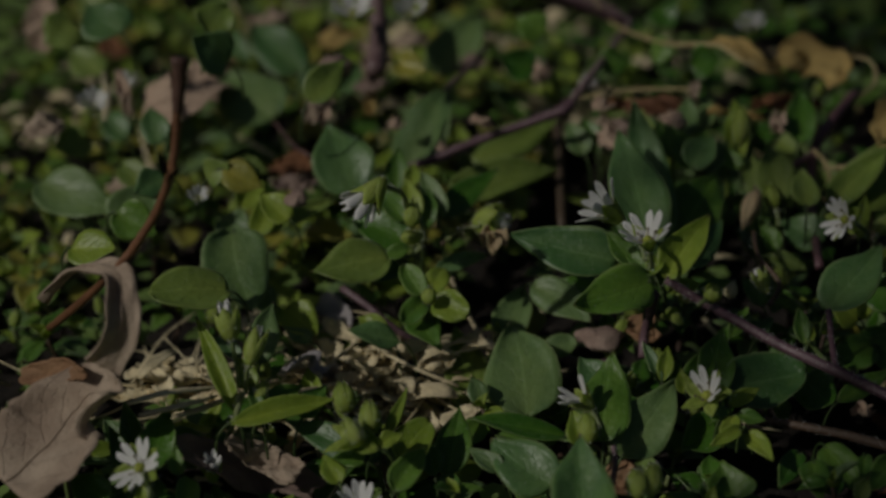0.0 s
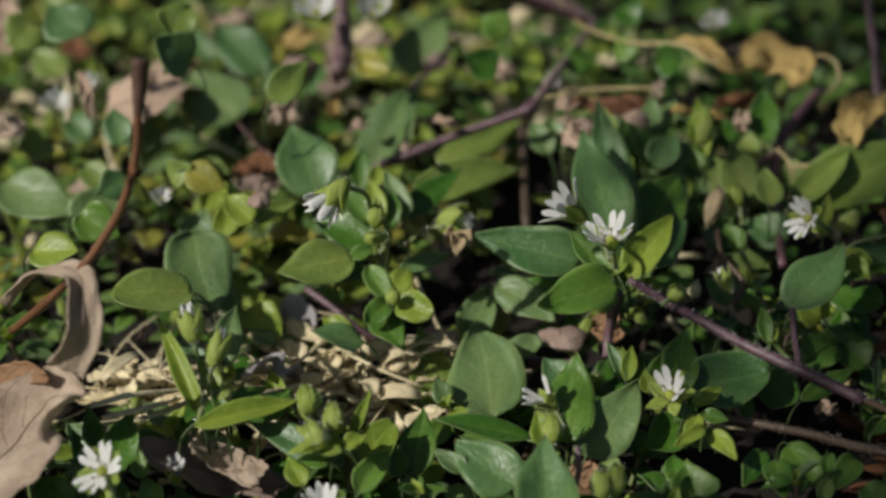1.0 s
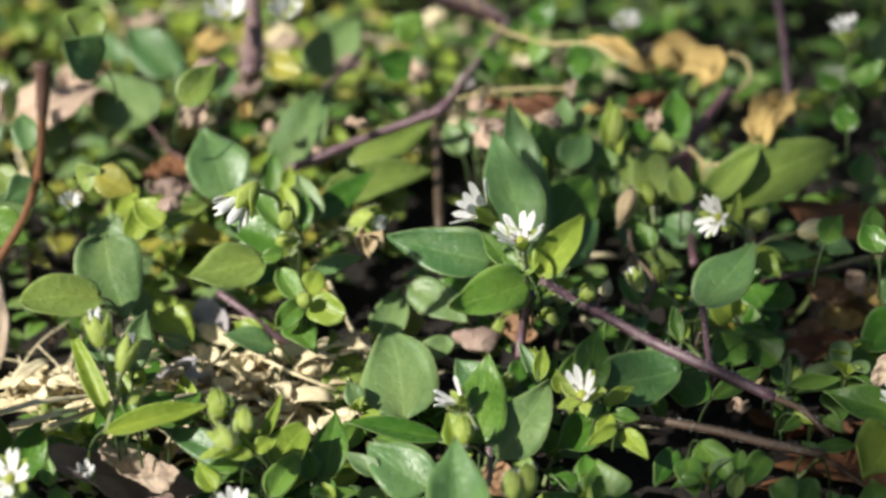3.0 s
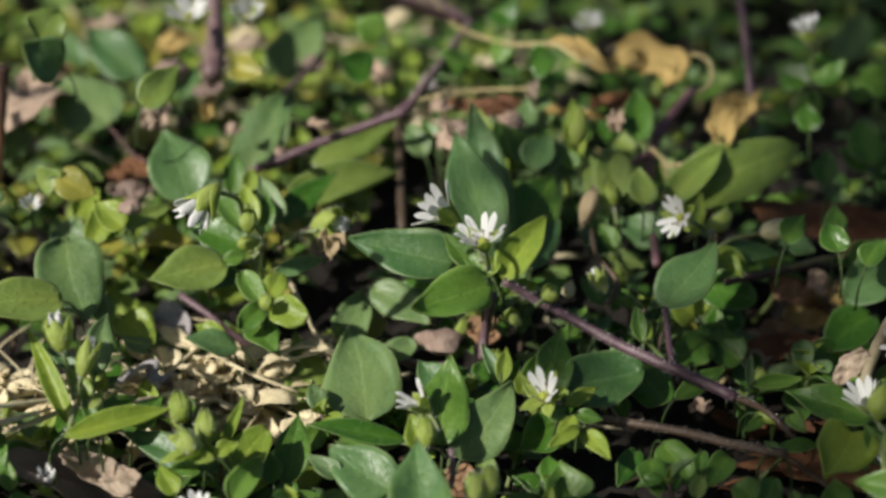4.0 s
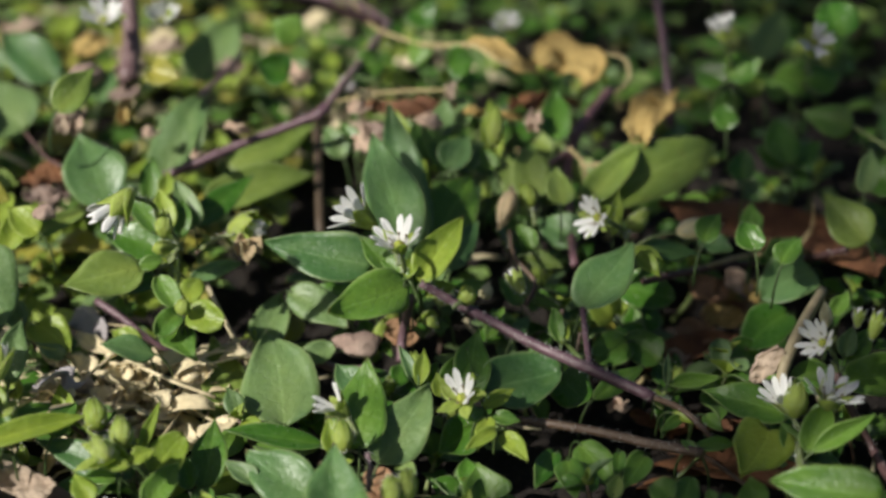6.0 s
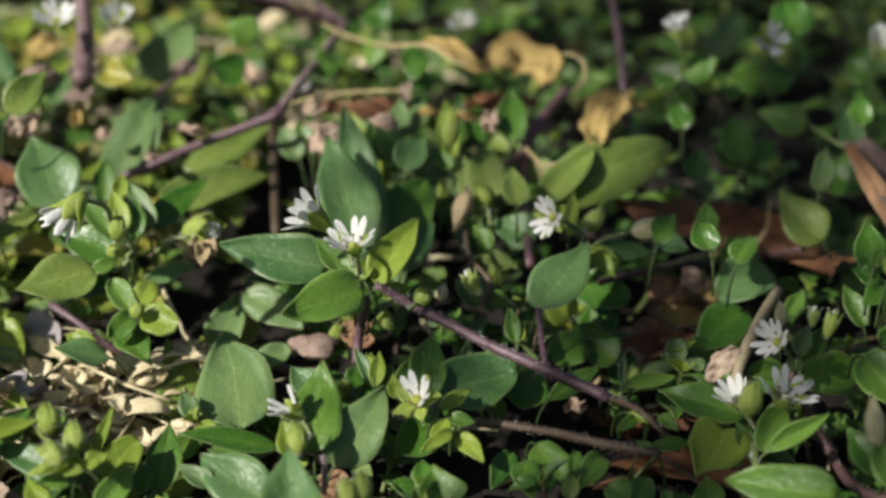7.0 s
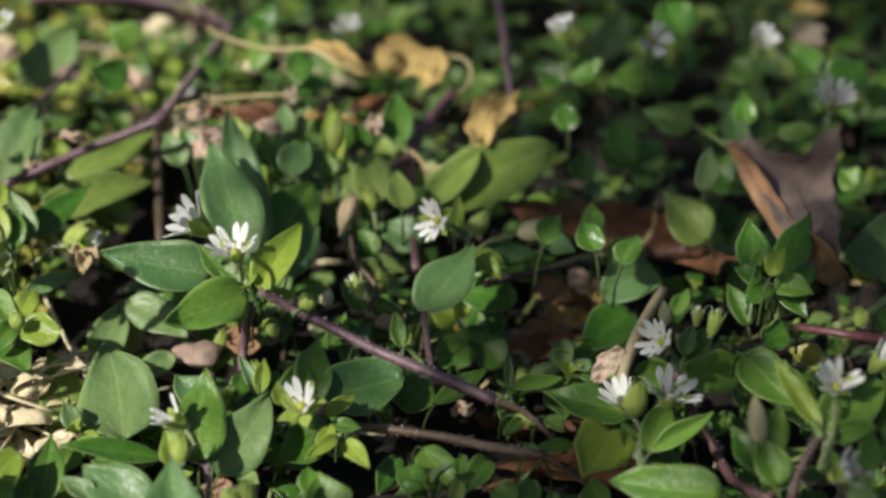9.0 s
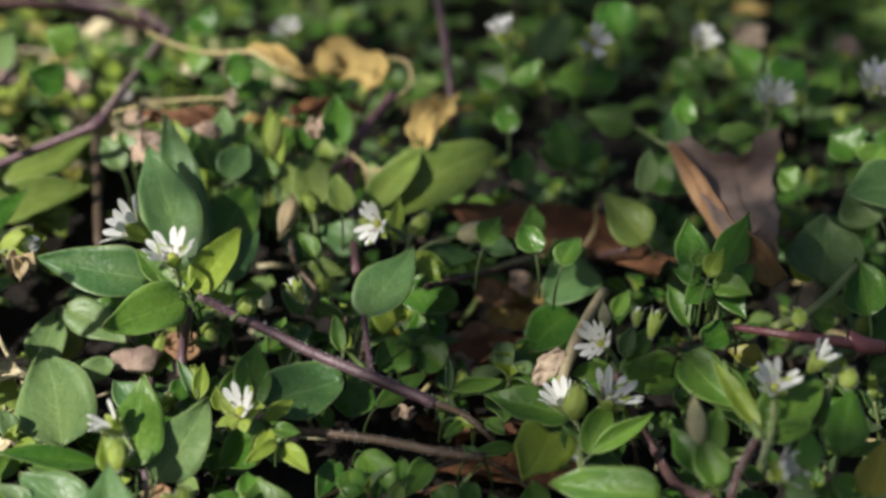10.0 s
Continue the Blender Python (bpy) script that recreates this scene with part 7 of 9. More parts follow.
dead_leaf("rusty_dead_leaf", "rust-brown dead leaf on the soil", [(51.3, 326.3, 21.7), (67.6, 334.3, 13.3), (82.2, 329.1, 12.0), (89.7, 301.7, 24.2)], [6.8, 13.6, 13.6, 6.8], [(-0.05, -0.21, 0.98), (-0.05, -0.21, 0.98), (-0.05, -0.21, 0.98), (-0.05, -0.21, 0.98)], DRY_RUST, rough=1.4, seed=22, curl=0.3)
dead_leaf("rusty_dead_leaf", "rust-brown dead leaf under the low shoots", [(39.8, 269.6, -1.7), (49.8, 275.4, -3.2), (57.0, 263.1, 8.5), (65.3, 253.5, 12.8)], [5.0, 10.1, 11.1, 6.0], [(-0.05, -0.21, 0.98), (-0.05, -0.21, 0.98), (-0.05, -0.21, 0.98), (-0.05, -0.21, 0.98)], DRY_RUST, rough=1.2, seed=23, curl=0.3)
dead_leaf("rusty_dead_leaf", "rust-brown dead leaf glimpsed between leaves", [(57.8, 320.0, 9.3), (65.2, 328.6, -1.0), (69.6, 319.0, 1.2)], [4.6, 10.4, 5.8], [(-0.05, -0.21, 0.98), (-0.05, -0.21, 0.98), (-0.05, -0.21, 0.98)], DRY_RUST, rough=0.8, seed=24, curl=0.3)
dead_leaf("yellow_dead_leaf", "yellow dry leaf low among stems", [(63.0, 322.0, 1.4), (67.1, 325.3, -0.3), (70.5, 328.5, 0.2)], [2.3, 4.7, 2.3], [(-0.05, -0.21, 0.98), (-0.05, -0.21, 0.98), (-0.05, -0.21, 0.98)], DRY_YELLOW, rough=0.5, seed=25, curl=0.4)
dead_leaf("dead_leaf_scrap", "torn tan scrap on a dry stalk", [(60.6, 273.9, 18.3), (63.0, 274.6, 21.4), (65.3, 274.5, 25.1)], [1.6, 4.4, 2.0], [(-0.29, -0.67, 0.69), (-0.29, -0.67, 0.69), (-0.29, -0.67, 0.69)], DRY_TAN, rough=0.6, seed=26, curl=0.5)
dead_leaf("dead_leaf", "tan dead leaf far back in the sun", [(-108.0, 348.3, 30.1), (-99.2, 346.2, 34.8), (-92.4, 356.8, 31.9)], [9.6, 15.0, 8.4], [(-0.36, -0.49, 0.80), (-0.36, -0.49, 0.80), (-0.36, -0.49, 0.80)], DRY_PEACH, rough=0.6, seed=27, curl=0.3)
straw([(44.5, 302.9, 20.7), (56.7, 312.8, 16.9), (67.1, 322.0, 13.7), (75.6, 324.8, 12.2), (80.6, 328.0, 15.4), (80.7, 328.0, 22.1)], 0.67, "dry tan stalk on the soil", STRAW_DULL, name='dry_stalk')
straw([(-88.1, 246.2, 30.4), (-82.7, 251.4, 29.0), (-74.9, 259.2, 24.6)], 0.86, "short piece of pale straw", STRAW, group='straw heap on the soil')
straw([(-86.1, 245.0, 29.0), (-80.3, 248.7, 28.2), (-75.7, 257.7, 23.8)], 0.76, "short piece of pale straw", STRAW, group='straw heap on the soil')
straw([(-60.0, 269.0, 17.6), (-55.3, 282.9, 5.9), (-48.1, 285.8, 5.3)], 0.94, "short piece of pale straw", STRAW, group='straw heap on the soil')
straw([(-56.6, 285.0, 6.9), (-47.9, 283.8, 5.4), (-41.0, 278.4, 5.8)], 0.85, "short piece of pale straw", STRAW, group='straw heap on the soil')
straw([(-52.9, 291.1, 7.8), (-46.0, 286.1, 5.2), (-39.2, 281.5, 4.8)], 0.86, "short piece of pale straw", STRAW, group='straw heap on the soil')
straw([(-47.2, 278.4, 7.0), (-43.0, 287.9, 3.8), (-39.7, 289.4, 9.5)], 0.75, "short piece of pale straw", STRAW, group='straw heap on the soil')
straw([(-54.2, 269.6, 13.5), (-48.4, 288.4, 6.0), (-44.1, 289.5, 8.0)], 0.74, "short piece of pale straw", STRAW, group='straw heap on the soil')
straw([(-58.0, 268.9, 16.5), (-52.0, 281.9, 4.8), (-43.4, 281.0, 5.1)], 1.04, "short piece of pale straw", STRAW, group='straw heap on the soil')
straw([(-65.3, 260.3, 22.8), (-60.0, 269.0, 17.6), (-56.7, 286.3, 7.2)], 0.72, "short piece of pale straw", STRAW, group='straw heap on the soil')
straw([(-80.4, 244.8, 28.7), (-77.0, 254.5, 23.8), (-72.3, 260.1, 22.6)], 0.77, "short piece of pale straw", STRAW, group='straw heap on the soil')
straw([(-48.5, 271.6, 9.6), (-44.9, 285.4, 4.4), (-43.0, 289.7, 7.9)], 0.63, "short piece of pale straw", STRAW, group='straw heap on the soil')
straw([(-47.3, 288.9, 8.3), (-41.8, 286.4, 3.7), (-34.2, 273.0, 8.4)], 0.74, "short piece of pale straw", STRAW, group='straw heap on the soil')
stone((-10.2, 288.3, 16.6), (8.6, 6.5, 3.6), "pinkish flat stone in the weeds", PINK_STONE, seed=12)
dead_leaf("dead_leaf_scrap", "grey crumpled scrap of dead leaf", [(-67.6, 303.5, 10.2), (-64.5, 305.2, 10.9), (-60.1, 298.4, 13.1), (-57.8, 293.7, 13.8)], [2.2, 5.4, 4.3, 1.5], [(-0.46, -0.21, 0.86), (-0.46, -0.21, 0.86), (-0.46, -0.21, 0.86), (-0.46, -0.21, 0.86)], DRY_GREY, rough=0.35, seed=41, curl=0.2)
dead_leaf("dead_leaf_scrap", "grey torn scrap of dead leaf", [(-65.4, 268.4, 22.3), (-64.0, 278.2, 17.2), (-60.8, 279.2, 15.1), (-57.8, 282.7, 8.9)], [1.6, 5.1, 4.7, 1.6], [(-0.46, -0.21, 0.86), (-0.46, -0.21, 0.86), (-0.46, -0.21, 0.86), (-0.46, -0.21, 0.86)], DRY_GREY, rough=0.5, seed=52, curl=0.1)
stone((-52.3, 286.9, 5.0), (4.5, 4, 4), "small tan stone on the straw", PINK_STONE, seed=6)
stone((4.1, 338.1, 35.6), (4, 3.5, 3), "small pale pebble half buried in soil", PINK_STONE, seed=7)
stone((-7.8, 336.0, 34.9), (5, 4, 3), "small pale pebble half buried in soil", PINK_STONE, seed=8)
stone((-14.2, 359.5, 32.6), (4, 4, 3), "small grey pebble among the weeds", GREY_STONE, seed=9)
stone((-65.6, 344.3, 43.0), (6, 7, 5), "tan pebble lying among sunny weeds", PINK_STONE, seed=10)
stone((-67.8, 302.6, 36.6), (4, 4, 3), "tan pebble lying among sunny weeds", PINK_STONE, seed=11)
dead_leaf("dead_leaf", "dark brown dead leaf flat on the soil", [(42.9, 292.5, 7.8), (50.8, 295.7, 8.7), (60.1, 300.0, 7.6), (63.7, 289.8, 11.1)], [2.1, 6.4, 7.5, 3.2], [(-0.00, -0.21, 0.98), (-0.00, -0.21, 0.98), (-0.00, -0.21, 0.98), (-0.00, -0.21, 0.98)], DRY_RUST, rough=1.2, seed=43, curl=0.3)
dead_leaf("rusty_dead_leaf", "rust-brown dead leaf flat on the soil", [(41.4, 284.0, 2.3), (50.4, 286.4, -1.6), (58.1, 272.1, 10.3)], [3.1, 7.3, 3.1], [(-0.00, -0.21, 0.98), (-0.00, -0.21, 0.98), (-0.00, -0.21, 0.98)], DRY_RUST, rough=1.0, seed=44, curl=0.3)
dead_leaf("dead_leaf_scrap", "dry tan scrap of leaf caught among the weeds", [(-65.9, 381.1, 28.9), (-62.2, 379.1, 30.5), (-58.9, 381.3, 30.0)], [1.8, 5.6, 2.0], [(-0.16, -0.42, 0.89), (-0.16, -0.42, 0.89), (-0.16, -0.42, 0.89)], DRY_TAN, rough=0.9, seed=61, curl=0.5)
dead_leaf("dead_leaf_scrap", "dry tan scrap of leaf caught among the weeds", [(-75.1, 373.1, 27.2), (-71.4, 371.1, 28.9), (-68.2, 373.4, 28.3)], [1.8, 5.5, 2.0], [(-0.05, -0.43, 0.90), (-0.05, -0.43, 0.90), (-0.05, -0.43, 0.90)], DRY_TAN, rough=0.9, seed=62, curl=0.5)
dead_leaf("dead_leaf_scrap", "dry brown scrap of leaf caught among the weeds", [(-65.6, 367.6, 26.1), (-62.0, 365.7, 27.7), (-58.8, 367.9, 27.2)], [1.7, 5.4, 2.0], [(0.05, -0.42, 0.90), (0.05, -0.42, 0.90), (0.05, -0.42, 0.90)], DRY_BROWN, rough=0.9, seed=63, curl=0.5)
dead_leaf("dead_leaf_scrap", "dry brown scrap of leaf caught among the weeds", [(-80.4, 340.4, 20.3), (-76.8, 338.6, 21.9), (-73.9, 340.6, 21.3)], [1.7, 5.2, 1.9], [(0.16, -0.41, 0.89), (0.16, -0.41, 0.89), (0.16, -0.41, 0.89)], DRY_RUST, rough=0.9, seed=64, curl=0.5)
dead_leaf("dead_leaf_scrap", "dry brown scrap of leaf caught among the weeds", [(-75.1, 337.0, 19.6), (-71.6, 335.3, 21.2), (-68.7, 337.3, 20.6)], [1.6, 5.2, 1.9], [(-0.25, -0.42, 0.87), (-0.25, -0.42, 0.87), (-0.25, -0.42, 0.87)], DRY_BROWN, rough=0.9, seed=65, curl=0.5)
dead_leaf("dead_leaf_scrap", "dry tan scrap of leaf caught among the weeds", [(-49.7, 344.6, 21.2), (-46.4, 342.8, 22.8), (-43.3, 344.8, 22.2)], [1.7, 5.2, 1.9], [(-0.16, -0.42, 0.89), (-0.16, -0.42, 0.89), (-0.16, -0.42, 0.89)], DRY_TAN, rough=0.9, seed=66, curl=0.5)
dead_leaf("dead_leaf_scrap", "dry tan scrap of leaf caught among the weeds", [(-33.4, 350.2, 22.4), (-30.1, 348.4, 24.0), (-26.9, 350.5, 23.4)], [1.7, 5.3, 1.9], [(-0.05, -0.43, 0.90), (-0.05, -0.43, 0.90), (-0.05, -0.43, 0.90)], DRY_TAN, rough=0.9, seed=67, curl=0.5)
dead_leaf("dead_leaf_scrap", "dry tan scrap of leaf caught among the weeds", [(-14.4, 356.0, 23.6), (-11.2, 354.1, 25.2), (-7.9, 356.3, 24.7)], [1.7, 5.3, 1.9], [(0.05, -0.42, 0.90), (0.05, -0.42, 0.90), (0.05, -0.42, 0.90)], DRY_TAN, rough=0.9, seed=68, curl=0.5)
dead_leaf("dead_leaf_scrap", "dry tan scrap of leaf caught among the weeds", [(-114.1, 334.3, 19.0), (-110.4, 332.6, 20.7), (-107.6, 334.6, 20.1)], [1.6, 5.2, 1.9], [(0.16, -0.41, 0.89), (0.16, -0.41, 0.89), (0.16, -0.41, 0.89)], DRY_TAN, rough=0.9, seed=69, curl=0.5)
dead_leaf("dead_leaf_scrap", "dry tan scrap of leaf caught among the weeds", [(-128.1, 347.9, 21.9), (-124.2, 346.0, 23.5), (-121.4, 348.2, 23.0)], [1.7, 5.3, 1.9], [(-0.25, -0.42, 0.87), (-0.25, -0.42, 0.87), (-0.25, -0.42, 0.87)], DRY_TAN, rough=0.9, seed=70, curl=0.5)
dead_leaf("dead_leaf_scrap", "dry tan scrap of leaf caught among the weeds", [(-90.4, 390.5, 30.9), (-86.6, 388.6, 32.6), (-83.3, 390.9, 32.0)], [1.8, 5.7, 2.1], [(-0.16, -0.42, 0.89), (-0.16, -0.42, 0.89), (-0.16, -0.42, 0.89)], DRY_TAN, rough=0.9, seed=71, curl=0.5)
dead_leaf("dead_leaf_scrap", "dry brown scrap of leaf caught among the weeds", [(0.0, 361.8, 24.8), (3.1, 359.8, 26.4), (6.5, 362.0, 25.9)], [1.7, 5.3, 1.9], [(-0.05, -0.43, 0.90), (-0.05, -0.43, 0.90), (-0.05, -0.43, 0.90)], DRY_RUST, rough=0.9, seed=72, curl=0.5)
dead_leaf("dead_leaf_scrap", "dry brown scrap of leaf caught among the weeds", [(-43.8, 375.7, 27.8), (-40.3, 373.8, 29.4), (-37.0, 376.0, 28.9)], [1.8, 5.5, 2.0], [(0.05, -0.42, 0.90), (0.05, -0.42, 0.90), (0.05, -0.42, 0.90)], DRY_BROWN, rough=0.9, seed=73, curl=0.5)
straw([(-114.5, 339.8, 32.0), (-115.8, 348.0, 32.8), (-117.3, 352.9, 36.3)], 0.95, "white dry blade standing among the weeds", STRAW, flat=0.25)
dead_leaf("dead_leaf_scrap", "pale yellow scrap of a dead leaf on the soil", [(61.0, 318.8, 6.5), (65.9, 323.0, 3.2), (70.3, 324.6, 4.4)], [2.3, 5.3, 2.8], [(-0.23, -0.40, 0.89), (-0.23, -0.40, 0.89), (-0.23, -0.40, 0.89)], DRY_YELLOW, rough=0.8, seed=81, curl=0.3, lobes=0.15)
dead_leaf("dead_leaf", "orange-brown dead leaf on the soil between stems", [(57.2, 307.7, 8.1), (65.8, 317.9, 2.0), (69.7, 301.0, 13.0)], [2.2, 7.1, 3.3], [(-0.02, -0.31, 0.95), (-0.02, -0.31, 0.95), (-0.02, -0.31, 0.95)], DRY_ORANGE, rough=1.2, seed=82, curl=0.3, lobes=0.12)
dead_leaf("dead_leaf_scrap", "pale torn flake of a dead leaf", [(65.8, 323.6, 5.9), (67.9, 322.1, 4.7), (68.5, 316.2, 5.3)], [1.4, 3.0, 1.4], [(-0.32, -0.59, 0.74), (-0.32, -0.59, 0.74), (-0.32, -0.59, 0.74)], DRY_TAN, rough=0.5, seed=83, curl=0.2)
dead_leaf("dead_leaf_scrap", "orange-brown scrap of a dead leaf among the stems", [(55.2, 312.0, 11.1), (57.7, 314.1, 11.5), (59.6, 312.2, 11.4), (62.1, 314.1, 11.5)], [2.8, 5.7, 5.1, 2.0], [(0.1, -0.55, 0.83), (-0.1, -0.45, 0.88), (0.05, -0.6, 0.8), (0.0, -0.5, 0.86)], DRY_ORANGE, rough=0.7, seed=91, curl=0.5, lobes=0.12)
dead_leaf("dead_leaf_scrap", "pale torn scrap of a dead leaf among the stems", [(62.0, 312.4, 13.1), (63.7, 314.2, 13.2), (64.9, 312.5, 13.3), (66.7, 314.2, 13.2)], [2.2, 4.3, 3.9, 1.5], [(0.1, -0.55, 0.83), (-0.1, -0.45, 0.88), (0.05, -0.6, 0.8), (0.0, -0.5, 0.86)], DRY_PEACH, rough=0.7, seed=92, curl=0.5, lobes=0.12)
dead_leaf("dead_leaf_scrap", "faded yellow scrap of a dead leaf among the stems", [(57.1, 307.7, 7.8), (60.0, 309.7, 8.1), (62.3, 307.9, 8.1), (65.2, 309.7, 8.1)], [2.5, 5.0, 4.5, 1.7], [(0.1, -0.55, 0.83), (-0.1, -0.45, 0.88), (0.05, -0.6, 0.8), (0.0, -0.5, 0.86)], DRY_YELLOW, rough=0.7, seed=93, curl=0.5, lobes=0.12)
dead_leaf("dead_leaf_scrap", "faded yellow scrap of a dead leaf among the stems", [(65.3, 309.9, 12.2), (66.9, 311.6, 12.2), (67.9, 310.0, 12.4), (69.4, 311.6, 12.2)], [1.8, 3.6, 3.3, 1.3], [(0.1, -0.55, 0.83), (-0.1, -0.45, 0.88), (0.05, -0.6, 0.8), (0.0, -0.5, 0.86)], DRY_YELLOW, rough=0.7, seed=94, curl=0.5, lobes=0.12)
dead_leaf("dead_leaf_scrap", "orange-brown scrap of a dead leaf among the stems", [(52.1, 302.6, 7.7), (54.5, 304.5, 8.0), (56.5, 302.7, 8.0), (58.9, 304.5, 8.0)], [2.5, 4.9, 4.4, 1.7], [(0.1, -0.55, 0.83), (-0.1, -0.45, 0.88), (0.05, -0.6, 0.8), (0.0, -0.5, 0.86)], DRY_ORANGE, rough=0.7, seed=95, curl=0.5, lobes=0.12)
dead_leaf("dead_leaf_scrap", "pale torn scrap of a dead leaf among the stems", [(48.0, 292.6, 8.6), (49.8, 294.3, 8.4), (51.1, 292.7, 8.7), (52.9, 294.3, 8.4)], [1.6, 3.2, 2.9, 1.1], [(0.1, -0.55, 0.83), (-0.1, -0.45, 0.88), (0.05, -0.6, 0.8), (0.0, -0.5, 0.86)], DRY_PEACH, rough=0.7, seed=96, curl=0.5, lobes=0.12)
dead_leaf("dead_leaf_scrap", "pale torn scrap of a dead leaf among the stems", [(35.8, 276.9, 10.1), (37.2, 278.4, 9.7), (38.2, 277.0, 10.2), (39.6, 278.4, 9.7)], [1.1, 2.2, 1.9, 0.8], [(0.1, -0.55, 0.83), (-0.1, -0.45, 0.88), (0.05, -0.6, 0.8), (0.0, -0.5, 0.86)], DRY_PEACH, rough=0.7, seed=98, curl=0.5, lobes=0.12)
dead_leaf("dead_leaf_scrap", "pale torn scrap of a dead leaf among the stems", [(-29.5, 379.9, 23.8), (-27.5, 381.8, 24.0), (-25.3, 380.0, 24.0), (-23.3, 381.8, 24.0)], [2.1, 4.2, 3.7, 1.5], [(0.1, -0.55, 0.83), (-0.1, -0.45, 0.88), (0.05, -0.6, 0.8), (0.0, -0.5, 0.86)], DRY_PEACH, rough=0.7, seed=99, curl=0.5, lobes=0.12)
dead_leaf("dead_leaf_scrap", "orange-brown scrap of a dead leaf among the stems", [(-3.2, 291.0, 15.7), (-2.4, 293.2, 16.3), (-1.6, 291.3, 16.1), (-0.8, 293.2, 16.3)], [3.2, 6.3, 5.7, 2.2], [(0.1, -0.55, 0.83), (-0.1, -0.45, 0.88), (0.05, -0.6, 0.8), (0.0, -0.5, 0.86)], DRY_ORANGE, rough=0.7, seed=100, curl=0.5, lobes=0.12)
dead_leaf("dead_leaf_scrap", "orange-brown scrap of a dead leaf among the stems", [(-6.6, 249.4, 13.9), (-5.8, 251.4, 14.2), (-4.9, 249.6, 14.2), (-4.1, 251.4, 14.2)], [2.9, 5.7, 5.1, 2.0], [(0.1, -0.55, 0.83), (-0.1, -0.45, 0.88), (0.05, -0.6, 0.8), (0.0, -0.5, 0.86)], DRY_ORANGE, rough=0.7, seed=101, curl=0.5, lobes=0.12)
dead_leaf("dead_leaf_scrap", "pale buff scrap of a dead leaf among the stems", [(143.9, 379.8, 28.8), (146.1, 381.6, 29.1), (147.3, 379.6, 29.1), (149.5, 381.2, 29.2)], [2.1, 4.2, 3.8, 1.5], [(0.1, -0.55, 0.83), (-0.1, -0.45, 0.88), (0.05, -0.6, 0.8), (0.0, -0.5, 0.86)], DRY_PEACH, rough=0.7, seed=102, curl=0.5, lobes=0.12)
dead_leaf("dead_leaf_scrap", "tan upright scrap of a dead leaf among the stems", [(125.1, 391.7, 25.3), (126.8, 394.0, 26.4), (127.6, 391.7, 25.8), (129.2, 393.8, 26.5)], [3.9, 7.8, 7.0, 2.7], [(0.1, -0.55, 0.83), (-0.1, -0.45, 0.88), (0.05, -0.6, 0.8), (0.0, -0.5, 0.86)], DRY_TAN, rough=0.7, seed=103, curl=0.5, lobes=0.12)
dead_leaf("dead_leaf_scrap", "faded yellow scrap of a dead leaf among the stems", [(130.6, 419.0, 19.7), (133.8, 420.6, 20.0), (136.1, 418.6, 20.1), (139.3, 420.1, 20.2)], [2.1, 4.1, 3.7, 1.5], [(0.1, -0.55, 0.83), (-0.1, -0.45, 0.88), (0.05, -0.6, 0.8), (0.0, -0.5, 0.86)], DRY_YELLOW, rough=0.7, seed=104, curl=0.5, lobes=0.12)
dead_leaf("dead_leaf_scrap", "peach-coloured scrap of a dead leaf among the stems", [(-101.0, 364.9, 26.0), (-98.5, 368.1, 27.8), (-95.2, 365.7, 26.5), (-92.7, 368.4, 27.7)], [5.6, 11.2, 10.0, 3.9], [(0.1, -0.55, 0.83), (-0.1, -0.45, 0.88), (0.05, -0.6, 0.8), (0.0, -0.5, 0.86)], DRY_PEACH, rough=0.7, seed=105, curl=0.5, lobes=0.12)
dead_leaf("dead_leaf_scrap", "rust-brown scrap of a dead leaf among the stems", [(-127.7, 385.6, 24.4), (-125.5, 387.8, 24.8), (-122.5, 386.1, 24.6), (-120.3, 388.1, 24.7)], [2.5, 5.1, 4.6, 1.8], [(0.1, -0.55, 0.83), (-0.1, -0.45, 0.88), (0.05, -0.6, 0.8), (0.0, -0.5, 0.86)], DRY_RUST, rough=0.7, seed=106, curl=0.5, lobes=0.12)
dead_leaf("dead_leaf_scrap", "rust-brown scrap of a dead leaf among the stems", [(-76.6, 333.7, 25.7), (-74.1, 335.9, 25.9), (-71.2, 334.2, 25.8), (-68.7, 336.2, 25.8)], [2.3, 4.5, 4.1, 1.6], [(0.1, -0.55, 0.83), (-0.1, -0.45, 0.88), (0.05, -0.6, 0.8), (0.0, -0.5, 0.86)], DRY_RUST, rough=0.7, seed=107, curl=0.5, lobes=0.12)
dead_leaf("dead_leaf_scrap", "dark brown scrap of a dead leaf among the stems", [(-76.8, 327.3, 24.2), (-74.8, 329.3, 24.3), (-72.2, 327.7, 24.3), (-70.2, 329.6, 24.2)], [2.1, 4.1, 3.7, 1.4], [(0.1, -0.55, 0.83), (-0.1, -0.45, 0.88), (0.05, -0.6, 0.8), (0.0, -0.5, 0.86)], DRY_BROWN, rough=0.7, seed=108, curl=0.5, lobes=0.12)
dead_leaf("dead_leaf_scrap", "tan crumpled scrap of a dead leaf in the sun", [(-58.1, 380.2, 30.7), (-54.1, 379.5, 31.9), (-50.5, 381.6, 31.1)], [2.0, 4.1, 1.8], [(0.1, -0.55, 0.83), (0.0, -0.6, 0.8), (-0.1, -0.5, 0.86)], DRY_TAN, rough=0.7, seed=121, curl=0.6, lobes=0.1)
